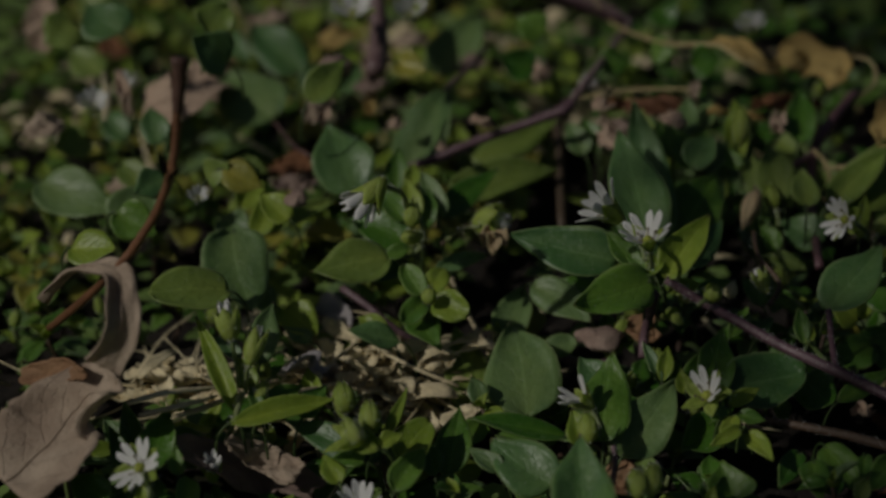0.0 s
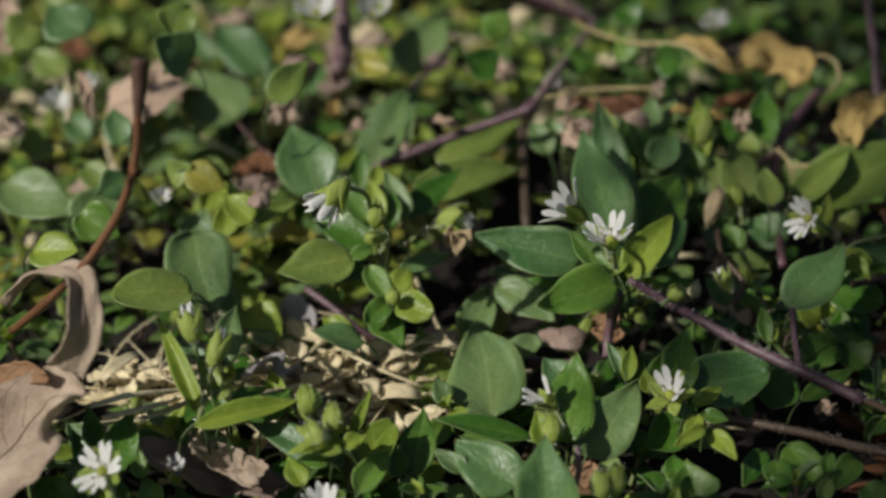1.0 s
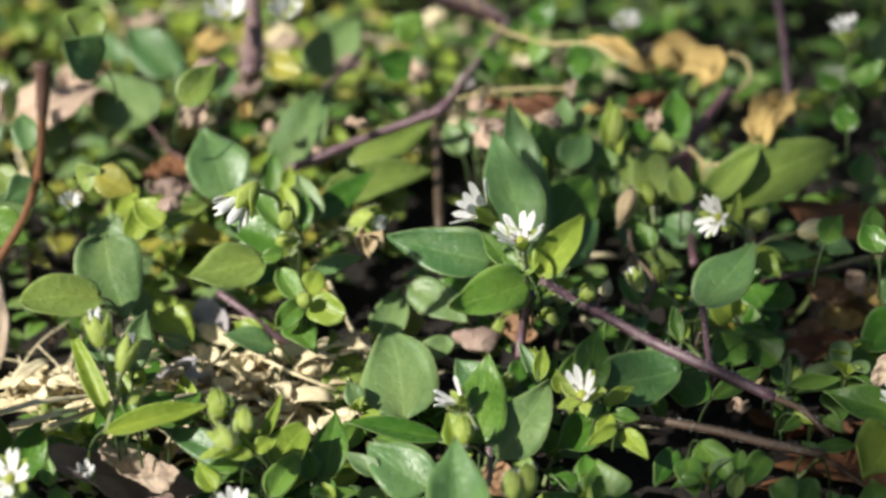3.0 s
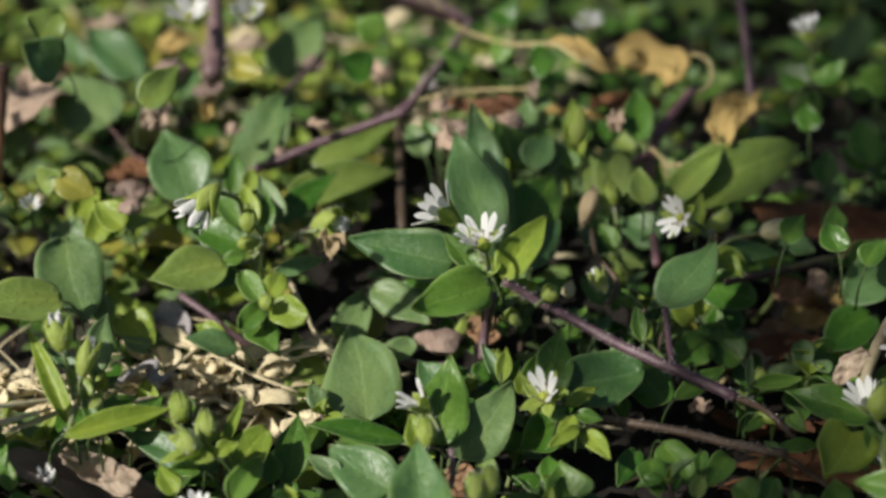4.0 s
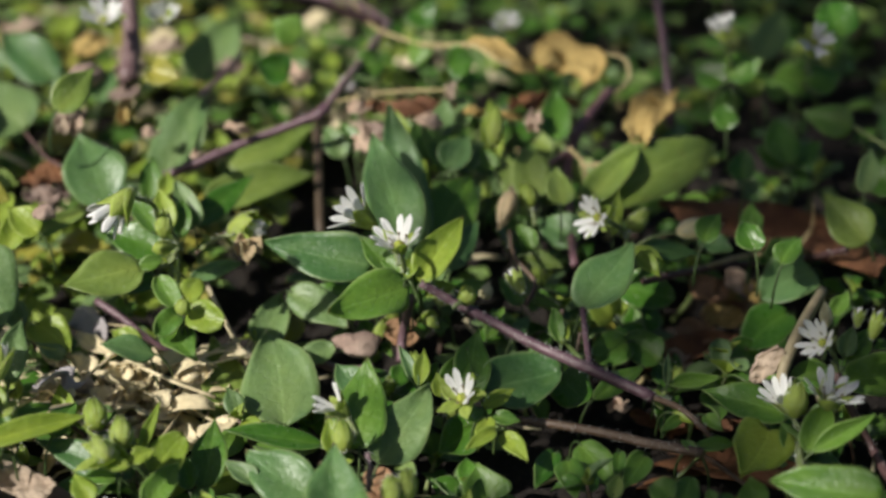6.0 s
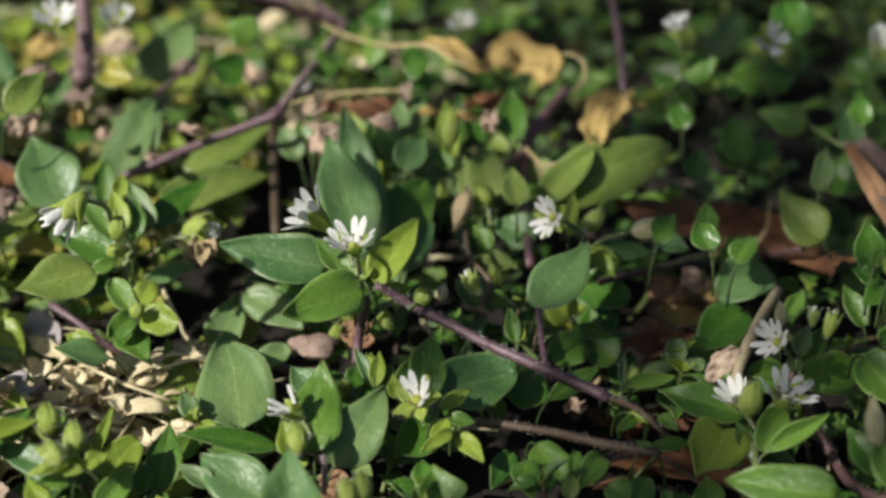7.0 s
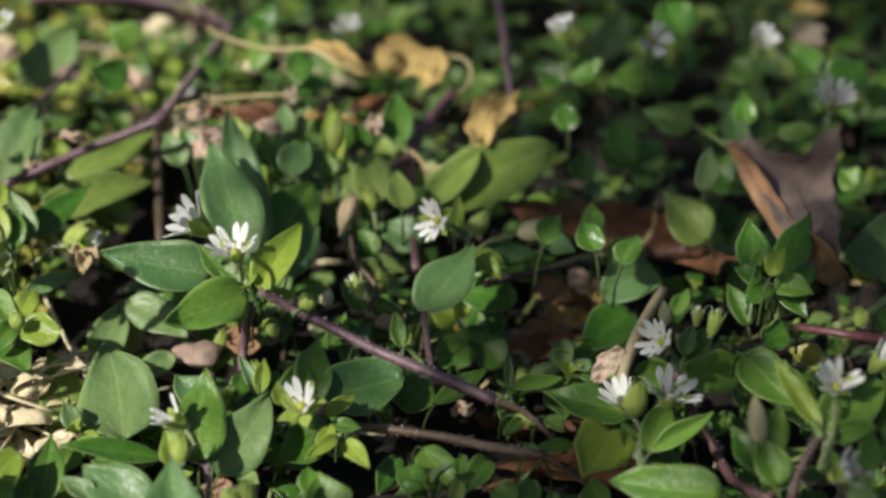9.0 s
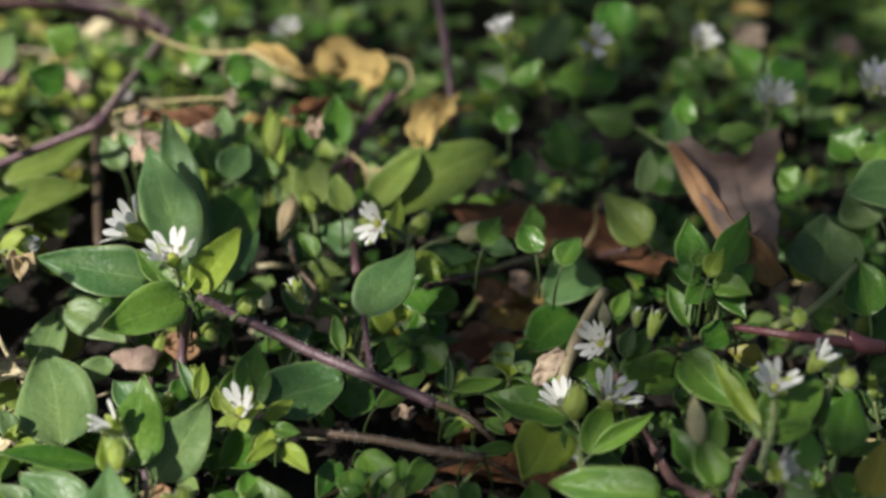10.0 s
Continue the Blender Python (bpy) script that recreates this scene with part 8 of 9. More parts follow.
dead_leaf("dead_leaf_scrap", "tan crumpled scrap of a dead leaf in the sun", [(-60.7, 362.6, 31.5), (-59.8, 363.3, 34.8), (-59.4, 366.8, 36.1)], [3.5, 6.9, 3.1], [(0.1, -0.55, 0.83), (0.0, -0.6, 0.8), (-0.1, -0.5, 0.86)], DRY_TAN, rough=0.7, seed=122, curl=0.6, lobes=0.1)
dead_leaf("dead_leaf_scrap", "faded yellow scrap of a dead leaf in the sun", [(-59.3, 344.1, 31.8), (-58.8, 344.6, 34.8), (-58.8, 347.8, 35.8)], [1.4, 2.9, 1.3], [(0.1, -0.55, 0.83), (0.0, -0.6, 0.8), (-0.1, -0.5, 0.86)], DRY_YELLOW, rough=0.7, seed=123, curl=0.6, lobes=0.1)
dead_leaf("dead_leaf_scrap", "pale buff scrap of a dead leaf among the weeds", [(-69.2, 340.4, 31.9), (-68.1, 340.7, 34.7), (-67.5, 343.9, 35.5)], [1.9, 3.7, 1.7], [(0.1, -0.55, 0.83), (0.0, -0.6, 0.8), (-0.1, -0.5, 0.86)], DRY_PEACH, rough=0.7, seed=124, curl=0.6, lobes=0.1)
dead_leaf("dead_leaf_scrap", "faded yellow scrap of a dead leaf in the sun", [(-75.1, 380.7, 30.2), (-71.0, 380.3, 31.8), (-67.5, 382.6, 31.4)], [3.0, 5.9, 2.7], [(0.1, -0.55, 0.83), (0.0, -0.6, 0.8), (-0.1, -0.5, 0.86)], DRY_YELLOW, rough=0.7, seed=125, curl=0.6, lobes=0.1)
dead_leaf("dead_leaf_scrap", "pale buff scrap of a dead leaf among the weeds", [(-54.5, 338.8, 32.7), (-52.9, 338.0, 33.6), (-51.9, 339.9, 32.6)], [1.4, 2.9, 1.3], [(0.1, -0.55, 0.83), (0.0, -0.6, 0.8), (-0.1, -0.5, 0.86)], DRY_PEACH, rough=0.7, seed=126, curl=0.6, lobes=0.1)
dead_leaf("dead_leaf_scrap", "orange-brown scrap of a dead leaf in the sun", [(-95.6, 365.7, 32.0), (-93.5, 365.0, 33.2), (-92.2, 367.1, 32.4)], [2.3, 4.5, 2.0], [(0.1, -0.55, 0.83), (0.0, -0.6, 0.8), (-0.1, -0.5, 0.86)], DRY_ORANGE, rough=0.7, seed=127, curl=0.6, lobes=0.1)
dead_leaf("dead_leaf_scrap", "pale buff scrap of a dead leaf among the weeds", [(-37.4, 335.4, 36.4), (-34.8, 334.1, 36.6), (-32.5, 335.5, 34.8)], [1.0, 2.0, 0.9], [(0.1, -0.55, 0.83), (0.0, -0.6, 0.8), (-0.1, -0.5, 0.86)], DRY_PEACH, rough=0.7, seed=128, curl=0.6, lobes=0.1)
dead_leaf("dead_leaf_scrap", "pale buff scrap of a dead leaf among the weeds", [(-85.9, 391.2, 28.8), (-84.1, 390.4, 29.8), (-83.0, 392.4, 28.8)], [1.4, 2.9, 1.3], [(0.1, -0.55, 0.83), (0.0, -0.6, 0.8), (-0.1, -0.5, 0.86)], DRY_PEACH, rough=0.7, seed=129, curl=0.6, lobes=0.1)
dead_leaf("dead_leaf_scrap", "pale buff scrap of a dead leaf among the weeds", [(-92.5, 391.3, 27.5), (-92.0, 391.3, 29.6), (-92.2, 394.1, 29.8)], [1.4, 2.9, 1.3], [(0.1, -0.55, 0.83), (0.0, -0.6, 0.8), (-0.1, -0.5, 0.86)], DRY_PEACH, rough=0.7, seed=130, curl=0.6, lobes=0.1)
dead_leaf("dead_leaf_scrap", "pale buff scrap of a dead leaf among the weeds", [(-43.3, 326.5, 34.7), (-42.3, 325.6, 35.6), (-41.7, 327.5, 34.4)], [0.8, 1.7, 0.7], [(0.1, -0.55, 0.83), (0.0, -0.6, 0.8), (-0.1, -0.5, 0.86)], DRY_PEACH, rough=0.7, seed=131, curl=0.6, lobes=0.1)
dead_leaf("dead_leaf_scrap", "whitish upright strip of a dead leaf", [(-106.8, 332.1, 37.8), (-107.6, 333.6, 42.4), (-109.3, 337.7, 44.9)], [1.4, 2.9, 1.3], [(0.1, -0.55, 0.83), (0.0, -0.6, 0.8), (-0.1, -0.5, 0.86)], DRY_PEACH, rough=0.7, seed=132, curl=0.6, lobes=0.1)
dead_leaf("dead_leaf_scrap", "pale buff scrap of a dead leaf among the weeds", [(-140.5, 381.6, 26.3), (-139.5, 384.1, 32.2), (-139.5, 389.3, 36.2)], [4.4, 8.9, 4.0], [(0.1, -0.55, 0.83), (0.0, -0.6, 0.8), (-0.1, -0.5, 0.86)], DRY_PEACH, rough=0.7, seed=133, curl=0.6, lobes=0.1)
dead_leaf("dead_leaf_scrap", "tan crumpled scrap of a dead leaf in the sun", [(-126.8, 325.6, 37.3), (-122.4, 325.3, 38.5), (-119.0, 327.7, 37.6)], [3.1, 6.2, 2.8], [(0.1, -0.55, 0.83), (0.0, -0.6, 0.8), (-0.1, -0.5, 0.86)], DRY_TAN, rough=0.7, seed=134, curl=0.6, lobes=0.1)
dead_leaf("dead_leaf_scrap", "tan crumpled scrap of a dead leaf in the sun", [(-71.2, 340.3, 31.9), (-70.1, 341.4, 35.6), (-69.6, 345.1, 37.2)], [2.2, 4.4, 2.0], [(0.1, -0.55, 0.83), (0.0, -0.6, 0.8), (-0.1, -0.5, 0.86)], DRY_TAN, rough=0.7, seed=135, curl=0.6, lobes=0.1)
dead_leaf("dead_leaf_scrap", "pale buff scrap of a dead leaf among the weeds", [(-13.1, 343.8, 35.2), (-11.1, 343.2, 36.2), (-9.2, 345.3, 35.2)], [1.9, 3.8, 1.7], [(0.1, -0.55, 0.83), (0.0, -0.6, 0.8), (-0.1, -0.5, 0.86)], DRY_PEACH, rough=0.7, seed=136, curl=0.6, lobes=0.1)
dead_leaf("dead_leaf_scrap", "pale buff scrap of a dead leaf among the weeds", [(-11.5, 332.7, 33.4), (-8.7, 332.5, 34.9), (-6.1, 334.9, 34.3)], [2.8, 5.7, 2.5], [(0.1, -0.55, 0.83), (0.0, -0.6, 0.8), (-0.1, -0.5, 0.86)], DRY_PEACH, rough=0.7, seed=137, curl=0.6, lobes=0.1)
dead_leaf("dead_leaf_scrap", "pale buff scrap of a dead leaf among the weeds", [(0.7, 338.2, 34.8), (3.1, 337.6, 35.8), (5.6, 339.7, 34.8)], [2.1, 4.3, 1.9], [(0.1, -0.55, 0.83), (0.0, -0.6, 0.8), (-0.1, -0.5, 0.86)], DRY_PEACH, rough=0.7, seed=138, curl=0.6, lobes=0.1)
dead_leaf("dead_leaf_scrap", "tan crumpled scrap of a dead leaf in the sun", [(7.7, 350.0, 33.8), (7.9, 350.1, 36.1), (8.2, 352.9, 36.4)], [1.2, 2.3, 1.1], [(0.1, -0.55, 0.83), (0.0, -0.6, 0.8), (-0.1, -0.5, 0.86)], DRY_TAN, rough=0.7, seed=139, curl=0.6, lobes=0.1)
dead_leaf("dead_leaf_scrap", "faded yellow scrap of a dead leaf in the sun", [(10.6, 344.9, 34.3), (12.6, 343.9, 34.8), (14.8, 345.6, 33.2)], [1.2, 2.3, 1.0], [(0.1, -0.55, 0.83), (0.0, -0.6, 0.8), (-0.1, -0.5, 0.86)], DRY_YELLOW, rough=0.7, seed=140, curl=0.6, lobes=0.1)
dead_leaf("dead_leaf_scrap", "faded yellow scrap of a dead leaf in the sun", [(16.3, 343.5, 34.3), (19.3, 342.4, 34.6), (22.4, 344.1, 32.9)], [0.9, 1.7, 0.8], [(0.1, -0.55, 0.83), (0.0, -0.6, 0.8), (-0.1, -0.5, 0.86)], DRY_YELLOW, rough=0.7, seed=141, curl=0.6, lobes=0.1)
dead_leaf("dead_leaf_scrap", "pale buff scrap of a dead leaf among the weeds", [(24.3, 340.3, 32.0), (24.6, 340.5, 34.5), (25.2, 343.4, 34.8)], [1.7, 3.4, 1.6], [(0.1, -0.55, 0.83), (0.0, -0.6, 0.8), (-0.1, -0.5, 0.86)], DRY_PEACH, rough=0.7, seed=142, curl=0.6, lobes=0.1)

# ---- gaps in the mat: x, y, radius in mm ----
SUNNY_GAPS = [(-31, 312, 14), (-36, 305, 9), (-19, 357, 13), (-24, 342, 7), (-93, 289, 13), (-43, 290, 8), (-33, 316, 8), (-34, 307, 9), (-44, 342, 5), (-65, 254, 8), (-47, 280, 12), (-52, 282, 10), (-88, 277, 8), (-84, 279, 8)]
MIDDLE_GAPS = [(29, 334, 6), (-11, 300, 7), (35, 278, 6), (15, 300, 5), (0, 294, 5), (24, 263, 9), (30, 278, 8), (37, 263, 8), (21, 271, 7), (18, 260, 7), (35, 284, 7), (27, 309, 6), (19, 267, 7), (24, 260, 7), (35, 262, 8), (31, 274, 7), (23, 321, 6)]
SHADED_GAPS = [(93, 391, 9), (102, 376, 9), (52, 257, 8), (66, 316, 6), (88, 333, 8), (50, 263, 9), (52, 298, 9), (60, 309, 8), (64, 298, 7), (45, 273, 8), (49, 262, 9), (59, 273, 7), (61, 325, 7), (70, 273, 7), (73, 309, 7), (45, 267, 8), (46, 298, 7), (81, 386, 10), (70, 378, 8), (91, 391, 8), (82, 372, 7)]
DEEP_GAPS = [(17, 259, 8), (23, 262, 7), (31, 257, 8), (39, 257, 8), (15, 268, 6), (28, 266, 6), (8, 256, 7), (-24, 282, 9), (-34, 282, 8), (-61, 281, 9), (-54, 282, 9), (-47, 281, 9), (-42, 289, 8), (-67, 279, 8), (-31, 309, 13), (-34, 300, 9), (-35, 332, 8), (-29, 326, 10), (-16, 356, 11), (-18, 368, 8), (-12, 364, 8), (-22, 341, 8), (-38, 293, 7), (-32, 267, 6), (87, 388, 10), (77, 390, 9), (95, 366, 8), (51, 376, 7), (43, 370, 7), (51, 255, 7), (56, 260, 7), (46, 256, 6), (27, 321, 6), (33, 341, 6), (9, 293, 5)]
HOLES = DEEP_GAPS + SUNNY_GAPS + MIDDLE_GAPS + SHADED_GAPS
BARE = DEEP_GAPS + [(-92, 294, 10), (-32, 318, 14), (-37, 313, 8), (-19, 365, 14), (-25, 353, 9), (-96, 296, 12), (-35, 323, 9), (95, 401, 12), (53, 262, 10), (-44, 298, 8), (83, 397, 12), (72, 386, 9)]
STRAW_PATCHES = [(-48, 282, 18, 12, 150, 14), (-84, 278, 14, 6, 130, 13), (-64, 280, 14, 10, 80, 15), (-58, 417, 14, 12, 40, 11), (-12, 392, 22, 10, 90, 11), (-140, 381, 12, 12, 40, 11)]
FAR_STRAW = [(-109, 413, 10, 8, 6, 12), (-72, 408, 14, 10, 13, 12), (-58, 384, 12, 10, 11, 12), (-42, 368, 12, 8, 10, 12), (-76, 354, 10, 8, 8, 12), (-121, 327, 12, 10, 8, 12), (-105, 351, 12, 10, 6, 12), (-97, 436, 16, 8, 8, 12), (-147, 404, 12, 12, 8, 12), (-30, 429, 20, 12, 11, 12), (8, 414, 26, 12, 13, 12)]
HEAPS = STRAW_PATCHES + FAR_STRAW
CROWN_GAPS = ((44, 368, 15), (62, 256, 6), (36, 303, 8), (71, 266, 7))   # mm: holes left in the added crown to let sun onto single plants, and how wide
SHADE = (240, 190, 470, -0.45, 1700)   # mm: the shaded ground out to x and from y to y, the slant of its far rim, leaves tried
FILL_TRIES = 6000


# ---- undergrowth: low chickweed shoots that fill the mat between the taller plants ----
BLADES = {}


def blade(kind):
    """Leaf meshes that the small shoots share."""
    if kind not in BLADES:
        shape, fold, arch, wave = (("ovate", 0.2, 0.12, 0.06), ("heart", 0.3, 0.2, 0.08), ("ovate", 0.34, 0.2, 0.1), ("spoon", 0.3, 0.2, 0.04), ("ovate", 0.5, 0.28, 0.06), ("diamond", 0.16, 0.12, 0.05))[kind % 6]
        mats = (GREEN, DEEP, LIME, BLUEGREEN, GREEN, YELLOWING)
        bm = leaf_mesh(10.0, 6.6 if shape != "round" else 7.8, shape, fold, arch, wave, 0.0, 40 + kind, 9, 7)
        mesh = bpy.data.meshes.new("leaf")
        bm.to_mesh(mesh)
        bm.free()
        mesh.materials.append(mats[(kind // 6) % 6])
        mesh.shade_smooth()
        BLADES[kind] = mesh
    return BLADES[kind]


def shoot(x, y, height, size, rnd, tones, lean=(0, 0), label=""):
    """A small shoot: a thin stem with crossed pairs of leaves, the upper ones smaller."""
    owner = plant((x, y, 0), label, "low chickweed shoots", "chickweed_shoot")
    top = Vector((x + lean[0] + rnd.uniform(-4, 4), y + lean[1] + rnd.uniform(-4, 4), height))
    foot = Vector((x, y, 0))
    bend = foot.lerp(top, 0.5) + Vector((rnd.uniform(-3, 3), rnd.uniform(-3, 3), 0))
    stem(owner, [foot, bend, top], 0.55, 0.4, rnd.choice((STEM_GREEN, STEM_GREEN, STEM_PINK)), sides=5)
    turn = rnd.uniform(0, 180)
    levels = 3 if height > 9 else 2
    for lv in range(levels):
        at = bend.lerp(top, 1 - lv / levels * 0.9)
        turn += 90 + rnd.uniform(-20, 20)
        k = size * (0.62 + 0.38 * lv / max(1, levels - 1)) * rnd.uniform(0.8, 1.15)
        for side in (0, 180):
            a = turn + side + rnd.uniform(-18, 18)
            pitch = rnd.uniform(-8, 58) - 12 * lv
            m = Matrix.Translation(at * MM) @ Euler((radians(pitch), radians(rnd.uniform(-18, 18)), radians(a))).to_matrix().to_4x4() @ Matrix.Translation((0, 0.8 * MM, 0)) @ Matrix.Scale(k, 4)
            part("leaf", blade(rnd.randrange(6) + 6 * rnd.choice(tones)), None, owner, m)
    for side in (0, 180):   # the young pair folded together at the tip
        m = Matrix.Translation(top * MM) @ Euler((radians(rnd.uniform(48, 74)), radians(rnd.uniform(-20, 20)), radians(turn + 90 + side))).to_matrix().to_4x4() @ Matrix.Scale(size * rnd.uniform(0.3, 0.48), 4)
        part("young_leaf", blade(4 + 6 * 2), None, owner, m)
    if rnd.random() < 0.3:
        tip = top + Vector((rnd.uniform(-2, 2), rnd.uniform(-2, 2), rnd.uniform(3.5, 6)))
        bud(owner, top, tip, rnd.uniform(1.8, 2.6), SEPAL, hairs=20)
    return owner


def fill():
    rnd = random.Random(7)
    spots = []
    for x0, y0, r in HOLES:
        spots.append((x0, y0, r))

    def free(x, y):
        return all((x - a) ** 2 + (y - b) ** 2 > r * r for a, b, r in spots)

    for _ in range(FILL_TRIES):
        x, y = rnd.uniform(-150, 165), rnd.uniform(232, 445)
        if not free(x, y):
            continue
        spots.append((x, y, (11.0 if x > 0 else 9.0) if y > 317 else 10.0))
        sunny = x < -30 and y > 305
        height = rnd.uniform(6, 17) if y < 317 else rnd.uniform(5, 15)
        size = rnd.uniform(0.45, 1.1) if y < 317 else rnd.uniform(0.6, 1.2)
        # sun and shade put into the leaf tones: bright back left, deep greens right
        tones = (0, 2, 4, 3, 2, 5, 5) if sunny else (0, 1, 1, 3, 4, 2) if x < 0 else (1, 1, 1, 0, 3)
        shoot(x, y, height, size, rnd, tones, label="small chickweed shoot in bright green sunlit tones" if sunny else "small chickweed shoot in dark green shade tones low on the soil")


def litter():
    """Crumbled straw and leaf scraps on the soil: too many to count."""
    rnd = random.Random(11)
    for name, label, mat, count, r in (("straw_litter", "crumbled pale straw scattered on the soil", STRAW, 220, 0.4), ("brown_litter", "small brown plant scraps on the soil", STRAW_DULL, 160, 0.4)):
        bm = bmesh.new()
        for _ in range(count):
            x, y = rnd.uniform(-180, 190), rnd.uniform(220, 460)
            if any((x - a) ** 2 + (y - b) ** 2 < q * q for a, b, q in BARE):
                continue
            a, l = rnd.uniform(0, 6.28), rnd.uniform(3, 12)
            z = rnd.uniform(0.5, 4) + (rnd.uniform(0, 10) if x < 20 and y > 325 else 0)
            p = Vector((x, y, z))
            d = Vector((math.cos(a), math.sin(a), rnd.uniform(-0.15, 0.25))) * l
            mid = p + d * 0.5 + Vector((rnd.uniform(-1, 1), rnd.uniform(-1, 1), rnd.uniform(0, 1.5)))
            tube_into(bm, [p * MM, mid * MM, (p + d) * MM], rnd.uniform(0.6, 1.6) * r * MM, 5, 0.2, rnd, 0.6)
        tagged(part(name, bm, mat, None), label, "litter", kind="stuff")


def crumbs():
    """Soil crumbs and grit on the bare spots."""
    rnd = random.Random(5)
    verts, faces = [], []
    for _ in range(2600):
        x, y, r = rnd.uniform(-170, 180), rnd.uniform(220, 460), rnd.uniform(0.3, 1.4)
        n = len(verts)
        for d in ((1, 0, 0), (0, 1, 0), (-1, 0, 0), (0, -1, 0), (0, 0, 1), (0, 0, -1)):
            verts.append([(c + dd * r * rnd.uniform(0.6, 1.2)) * MM for c, dd in zip((x, y, 0.5), d)])
        faces += [(n + a, n + b, n + c) for a, b, c in ((0, 1, 4), (1, 2, 4), (2, 3, 4), (3, 0, 4), (1, 0, 5), (2, 1, 5), (3, 2, 5), (0, 3, 5))]
    mesh = bpy.data.meshes.new("soil_crumbs")
    mesh.from_pydata(verts, [], faces)
    mesh.materials.append(SOIL)
    tagged(new("soil_crumbs", mesh), "dark crumbs of soil", "soil", kind="stuff")


def far_mat():
    """The weeds go on round the place as an uncounted low mat."""
    rnd = random.Random(23)
    verts, faces = [], []
    for _ in range(26000):
        x, y = rnd.uniform(-420, 420), rnd.uniform(-130, 650)
        if math.hypot(x, y - 310) > 290 + 110 * rnd.random() ** 2:
            continue
        inside = -150 < x < 165 and 232 < y < 445
        if inside and (rnd.random() < 0.7 or x > 20 and rnd.random() < 0.6):
            continue
        if inside and any((x - a) ** 2 + (y - b) ** 2 < q * q for a, b, q in HOLES):
            continue
        if abs(x) < 40 and abs(y) < 40:
            continue
        z, l, a = rnd.uniform(2, 9 if inside else 20), rnd.uniform(4, 9) if inside else rnd.uniform(6, 11), rnd.uniform(0, 6.28)
        m = Matrix.Translation((x, y, z)) @ Euler((rnd.uniform(-0.4, 0.5), rnd.uniform(-0.4, 0.4), a)).to_matrix().to_4x4()
        n = len(verts)
        w = l * 0.33
        for p in ((0, 0, 0), (w * 0.8, l * 0.25, 0.3 * w), (w, l * 0.5, 0.25 * w), (w * 0.5, l * 0.8, 0), (0, l, -0.15 * l), (-w * 0.5, l * 0.8, 0), (-w, l * 0.5, 0.25 * w), (-w * 0.8, l * 0.25, 0.3 * w), (0, l * 0.4, -0.02 * l)):
            verts.append((m @ Vector(p)) * MM)
        faces += [(n + 8, n + i, n + (i + 1) % 8) for i in range(8)]
    for _ in range(15000):   # larger and sparser further out
        a, r = rnd.uniform(0, 6.28), 360 + 1300 * rnd.random() ** 0.8
        l, n = rnd.uniform(14, 26), len(verts)
        m = Matrix.Translation((r * math.cos(a), 310 + r * math.sin(a), rnd.uniform(3, 18))) @ Euler((rnd.uniform(-0.4, 0.5), rnd.uniform(-0.4, 0.4), rnd.uniform(0, 6.28))).to_matrix().to_4x4()
        if abs(r * math.cos(a)) < 60 and abs(310 + r * math.sin(a)) < 60:
            continue
        verts += [(m @ Vector(p)) * MM for p in ((0, 0, 0), (0.3 * l, 0.4 * l, 0.08 * l), (0.16 * l, 0.8 * l, 0), (0, l, -0.15 * l), (-0.16 * l, 0.8 * l, 0), (-0.3 * l, 0.4 * l, 0.08 * l), (0, 0.45 * l, -0.02 * l))]
        faces += [(n + 6, n + i, n + (i + 1) % 6) for i in range(6)]
    mesh = bpy.data.meshes.new("weed_mat")
    mesh.from_pydata([tuple(v) for v in verts], [], faces)
    mesh.materials.append(GREEN)
    mesh.shade_smooth()
    tagged(new("weed_mat", mesh), "low green mat of chickweed going on around", "weeds", kind="stuff")


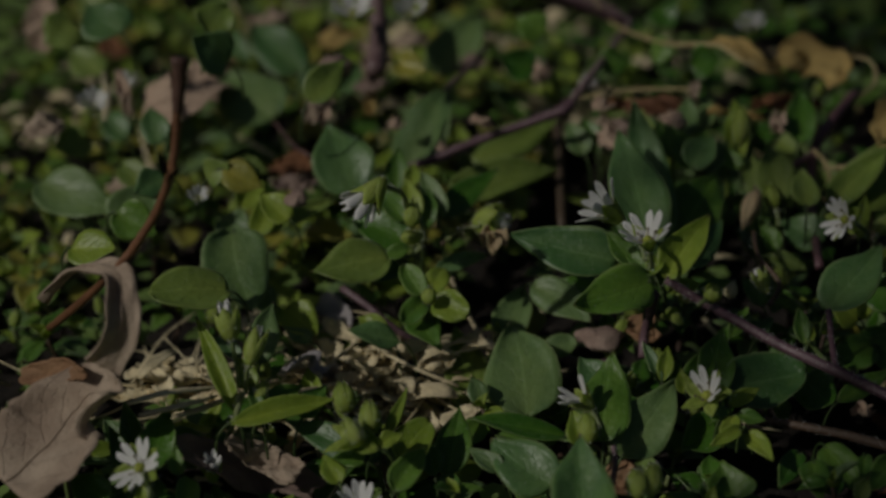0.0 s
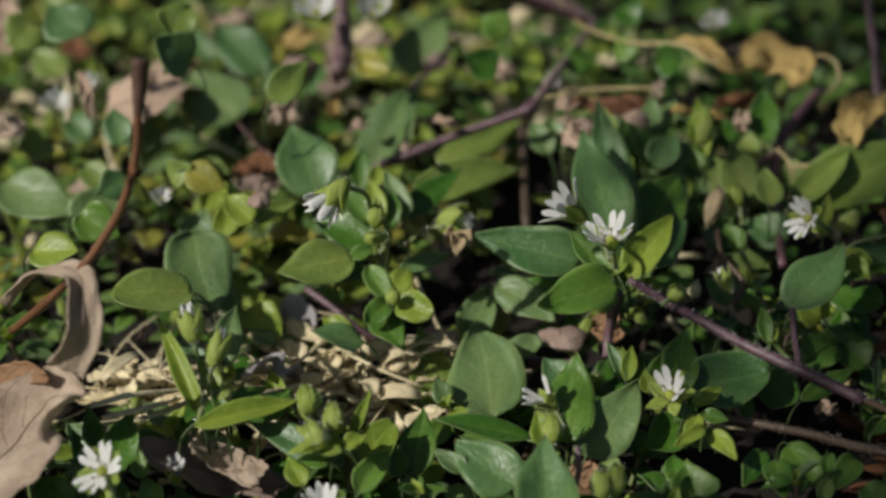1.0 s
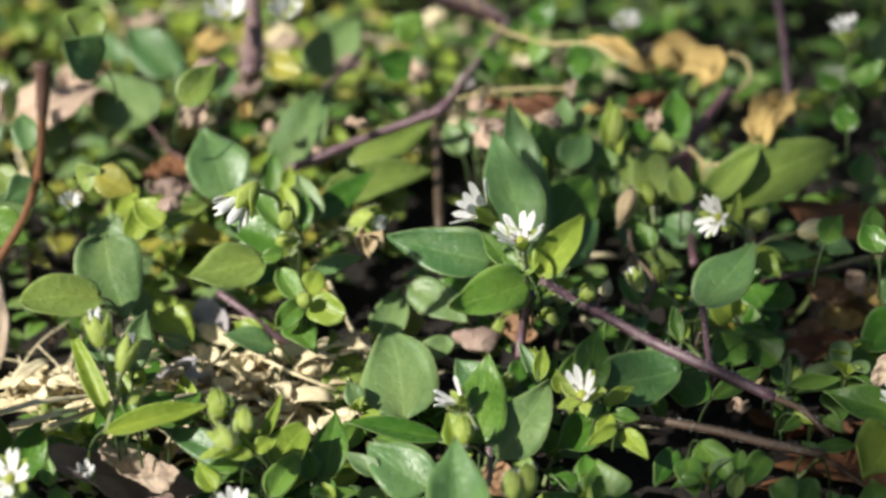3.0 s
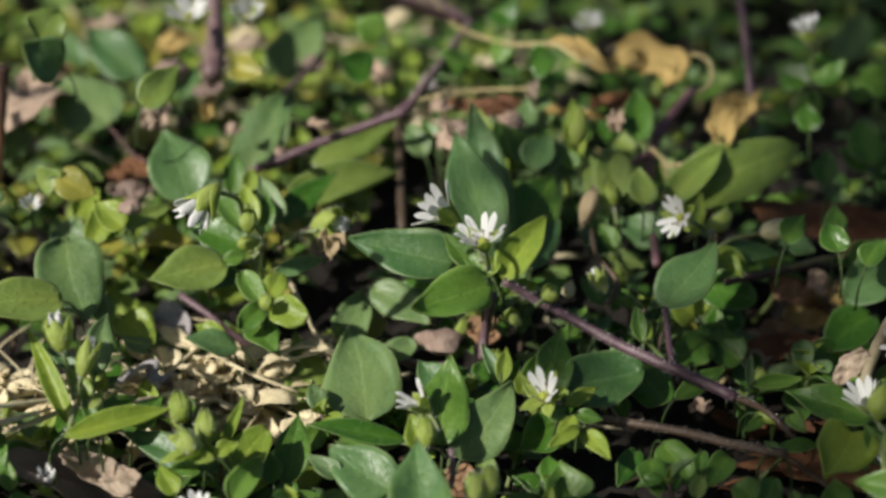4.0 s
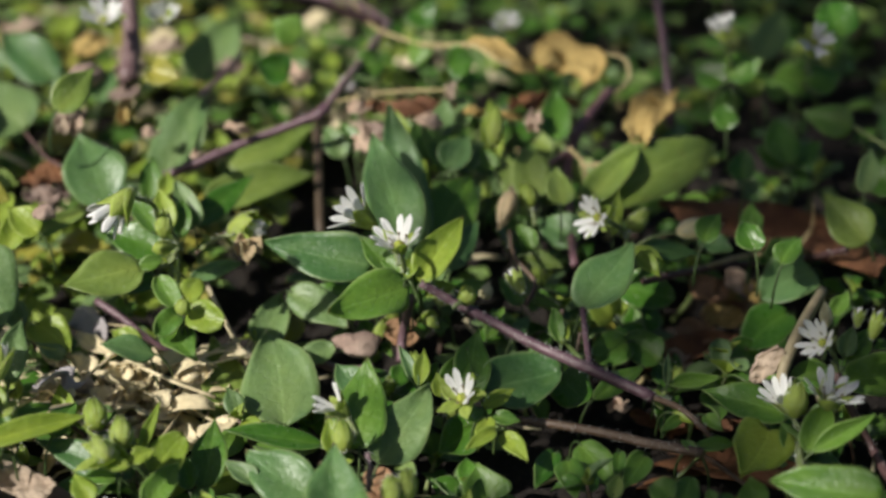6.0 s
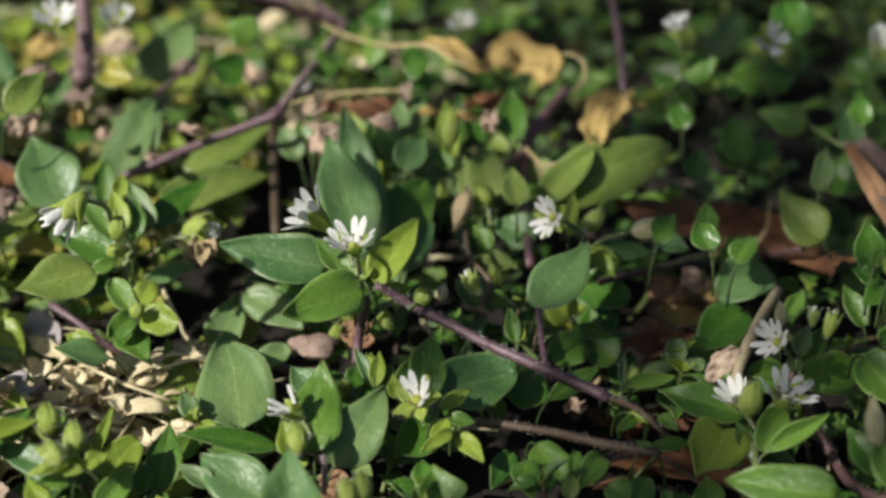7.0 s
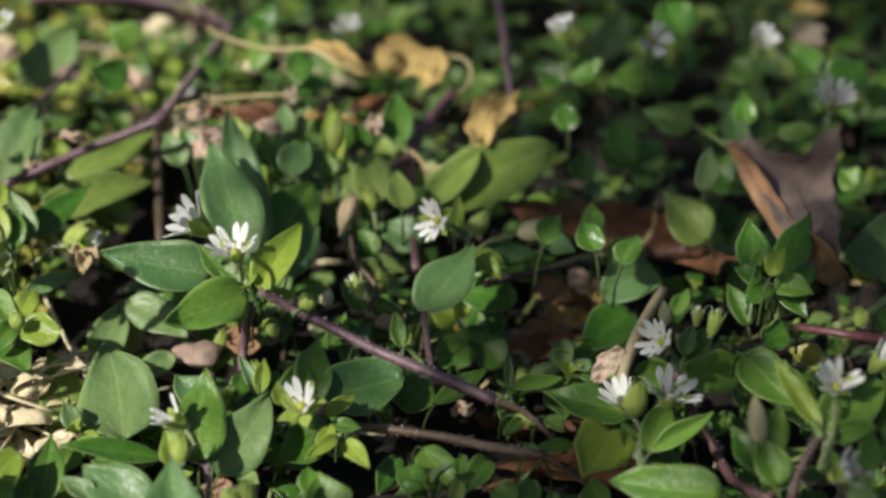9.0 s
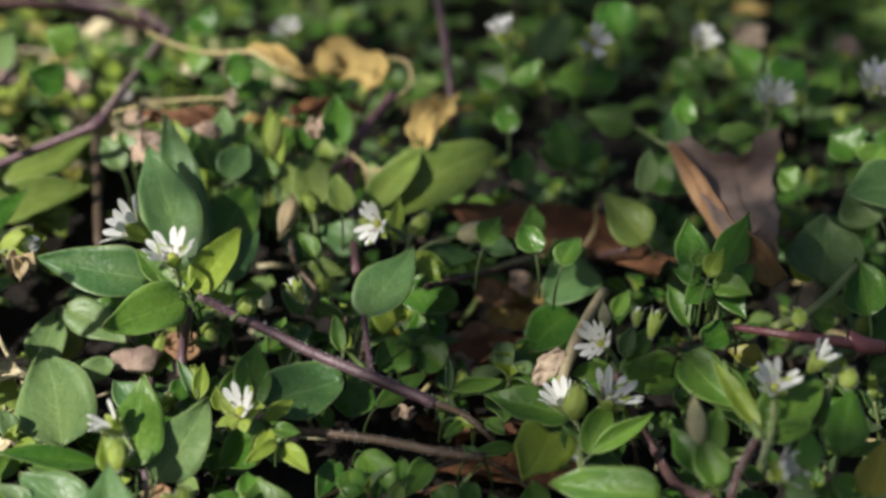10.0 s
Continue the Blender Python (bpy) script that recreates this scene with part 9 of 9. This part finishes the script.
def straw_heap():
    """Pale crumpled husks and thin strands of dry plants lying in patches."""
    rnd = random.Random(31)
    owner = new("straw_heap")
    owner.matrix_basis = Matrix.Translation(mm((HEAPS[0][0], HEAPS[0][1], 0)))
    WORLD[owner.name] = owner.matrix_basis.copy()
    tagged(owner, "heap of pale crumpled husks and straw on the soil", "straw")
    for cx, cy, rx, ry, count, high in HEAPS:
        for k in range(count):
            p = Vector((cx + rnd.gauss(0, rx * 0.5), cy + rnd.gauss(0, ry * 0.5), rnd.uniform(0.3, 1) * high))
            a, bm, here, p = rnd.uniform(0, 6.28), bmesh.new(), Matrix.Translation(p * MM), Vector()
            if k % 4 < 2:   # a torn husk, curled along its length and bent
                l, w, roll = rnd.uniform(4, 10), rnd.uniform(1.2, 3.2), rnd.uniform(0.4, 1.5)
                d = Vector((math.cos(a), math.sin(a), rnd.uniform(-0.35, 0.35))) * l
                side = Vector((-math.sin(a), math.cos(a), rnd.uniform(-0.4, 0.4)))
                lift = d.cross(side).normalized()
                rows, n = [], 6
                for i in range(n):
                    s = i / (n - 1)
                    wide = w * max(0.12, math.sin(math.pi * (0.08 + 0.84 * s)) ** 0.7) * rnd.uniform(0.75, 1.15)
                    q = p + d * s + lift * (l * 0.22 * math.sin(3.1 * s + a) + rnd.uniform(-0.25, 0.25))
                    rows.append([(q + side * wide * math.sin(u * roll) / roll + lift * wide * (1 - math.cos(u * roll)) / roll) * MM for u in (-1.0, -0.5, 0.0, 0.5, 1.0)])
                sheet(bm, rows, 0.18 * MM, [[(c / 4, r / 5) for c in range(5)] for r in range(n)])
                part("husk", bm, STRAW, owner, here)
            elif k % 4 == 2:   # a thin bent strand
                l = rnd.uniform(8, 24)
                d = Vector((math.cos(a), math.sin(a), rnd.uniform(-0.15, 0.2))) * l
                mid = p + d * 0.5 + Vector((rnd.uniform(-2.5, 2.5), rnd.uniform(-2.5, 2.5), rnd.uniform(-0.5, 2.4)))
                tube_into(bm, smooth_line([p * MM, mid * MM, (p + d) * MM], 4), rnd.uniform(0.16, 0.42) * MM, 5, 0.1, rnd, rnd.uniform(0.5, 1.0))
                part("strand", bm, STRAW, owner, here)
            else:   # a small round chip
                r = rnd.uniform(0.7, 1.9) * MM
                at = Euler((rnd.uniform(-1, 1), rnd.uniform(-1, 1), a)).to_matrix().to_4x4() @ Matrix.Diagonal((1.5, 1, 0.45, 1))
                bmesh.ops.create_icosphere(bm, subdivisions=1, radius=r, matrix=at)
                part("chip", bm, STRAW, owner, here)


def shrub():
    """An unseen small-leaved shrub added beyond the picture, towards the sun, so that its thin crown half shades one
    side of the weeds.
    """
    rnd = random.Random(77)
    hub = Vector((0.16, 0.38, 0.025)) + sun_dir * 1.25
    foot = Vector((hub.x + 0.25, 1.15, 0))
    # added only as a shade caster, never in view
    owner = new("added_shade_shrub")
    owner.matrix_basis = Matrix.Translation(foot)
    WORLD[owner.name] = owner.matrix_basis.copy()
    tagged(owner, "unseen leaning small-leaved shrub added to throw soft shade", "shrub")
    stem(owner, [foot / MM, (foot.lerp(hub, 0.45) + Vector((0.02, 0.08, 0.1))) / MM, hub / MM], 12, 8, STEM_DARK, name="trunk")
    verts, faces, tips = [], [], []
    for i in range(SHADE[4] + 1500):
        y = rnd.uniform(SHADE[1], SHADE[2])
        near = y < 293
        rim = 6 if near else 8 if y < 341 else 32 + SHADE[3] * max(0, y - 341)
        x = rnd.uniform(rim, SHADE[0])
        thick = (0.68 if x < 56 else 0.4) if near else (0.68 if x < 75 else 0.5) if y < 342 else (0.42 if x < 110 else 0.34)
        if rnd.random() > thick * min(1.0, (x - rim) / (24 if near else 45)) or any((x - a) ** 2 + (y - b) ** 2 < r * r for a, b, r in CROWN_GAPS):
            continue
        if i >= SHADE[4]:   # the rest of the crown
            x, y = rnd.uniform(SHADE[0], 560), rnd.uniform(120, 700)
        at = Vector((x, y, 25)) * MM + sun_dir * rnd.uniform(0.85, 1.3)
        tips.append(at)
        m = Matrix.Translation(at) @ Euler((rnd.uniform(-0.7, 0.7), rnd.uniform(-0.7, 0.7), rnd.uniform(0, 6.28))).to_matrix().to_4x4()
        n, l, w = len(verts), rnd.uniform(0.012, 0.02), rnd.uniform(0.0042, 0.0062)
        for p in ((0, 0, 0), (w * 0.8, l * 0.25, 0.2 * w), (w, l * 0.5, 0.2 * w), (w * 0.5, l * 0.8, 0), (0, l, -0.1 * l), (-w * 0.5, l * 0.8, 0), (-w, l * 0.5, 0.2 * w), (-w * 0.8, l * 0.25, 0.2 * w), (0, l * 0.4, -0.02 * l)):
            verts.append(tuple(m @ Vector(p) - foot))
        faces += [(n + 8, n + i, n + (i + 1) % 8) for i in range(8)]
    mesh = bpy.data.meshes.new("crown")
    mesh.from_pydata(verts, [], faces)
    mesh.materials.append(DEEP)
    part("crown", mesh, None, owner, Matrix.Translation(foot))
    for k in range(14):
        at = tips[k * len(tips) // 14]
        stem(owner, [hub / MM, hub.lerp(at, 0.5) / MM + Vector((0, 0, 25)), at / MM], 2.5, 0.8, STEM_DARK, name="limb", sides=6)


straw_heap()
shrub()
fill()
litter()
crumbs()
far_mat()


def motions():
    """Nothing stirs here; only the camera moves."""


motions()
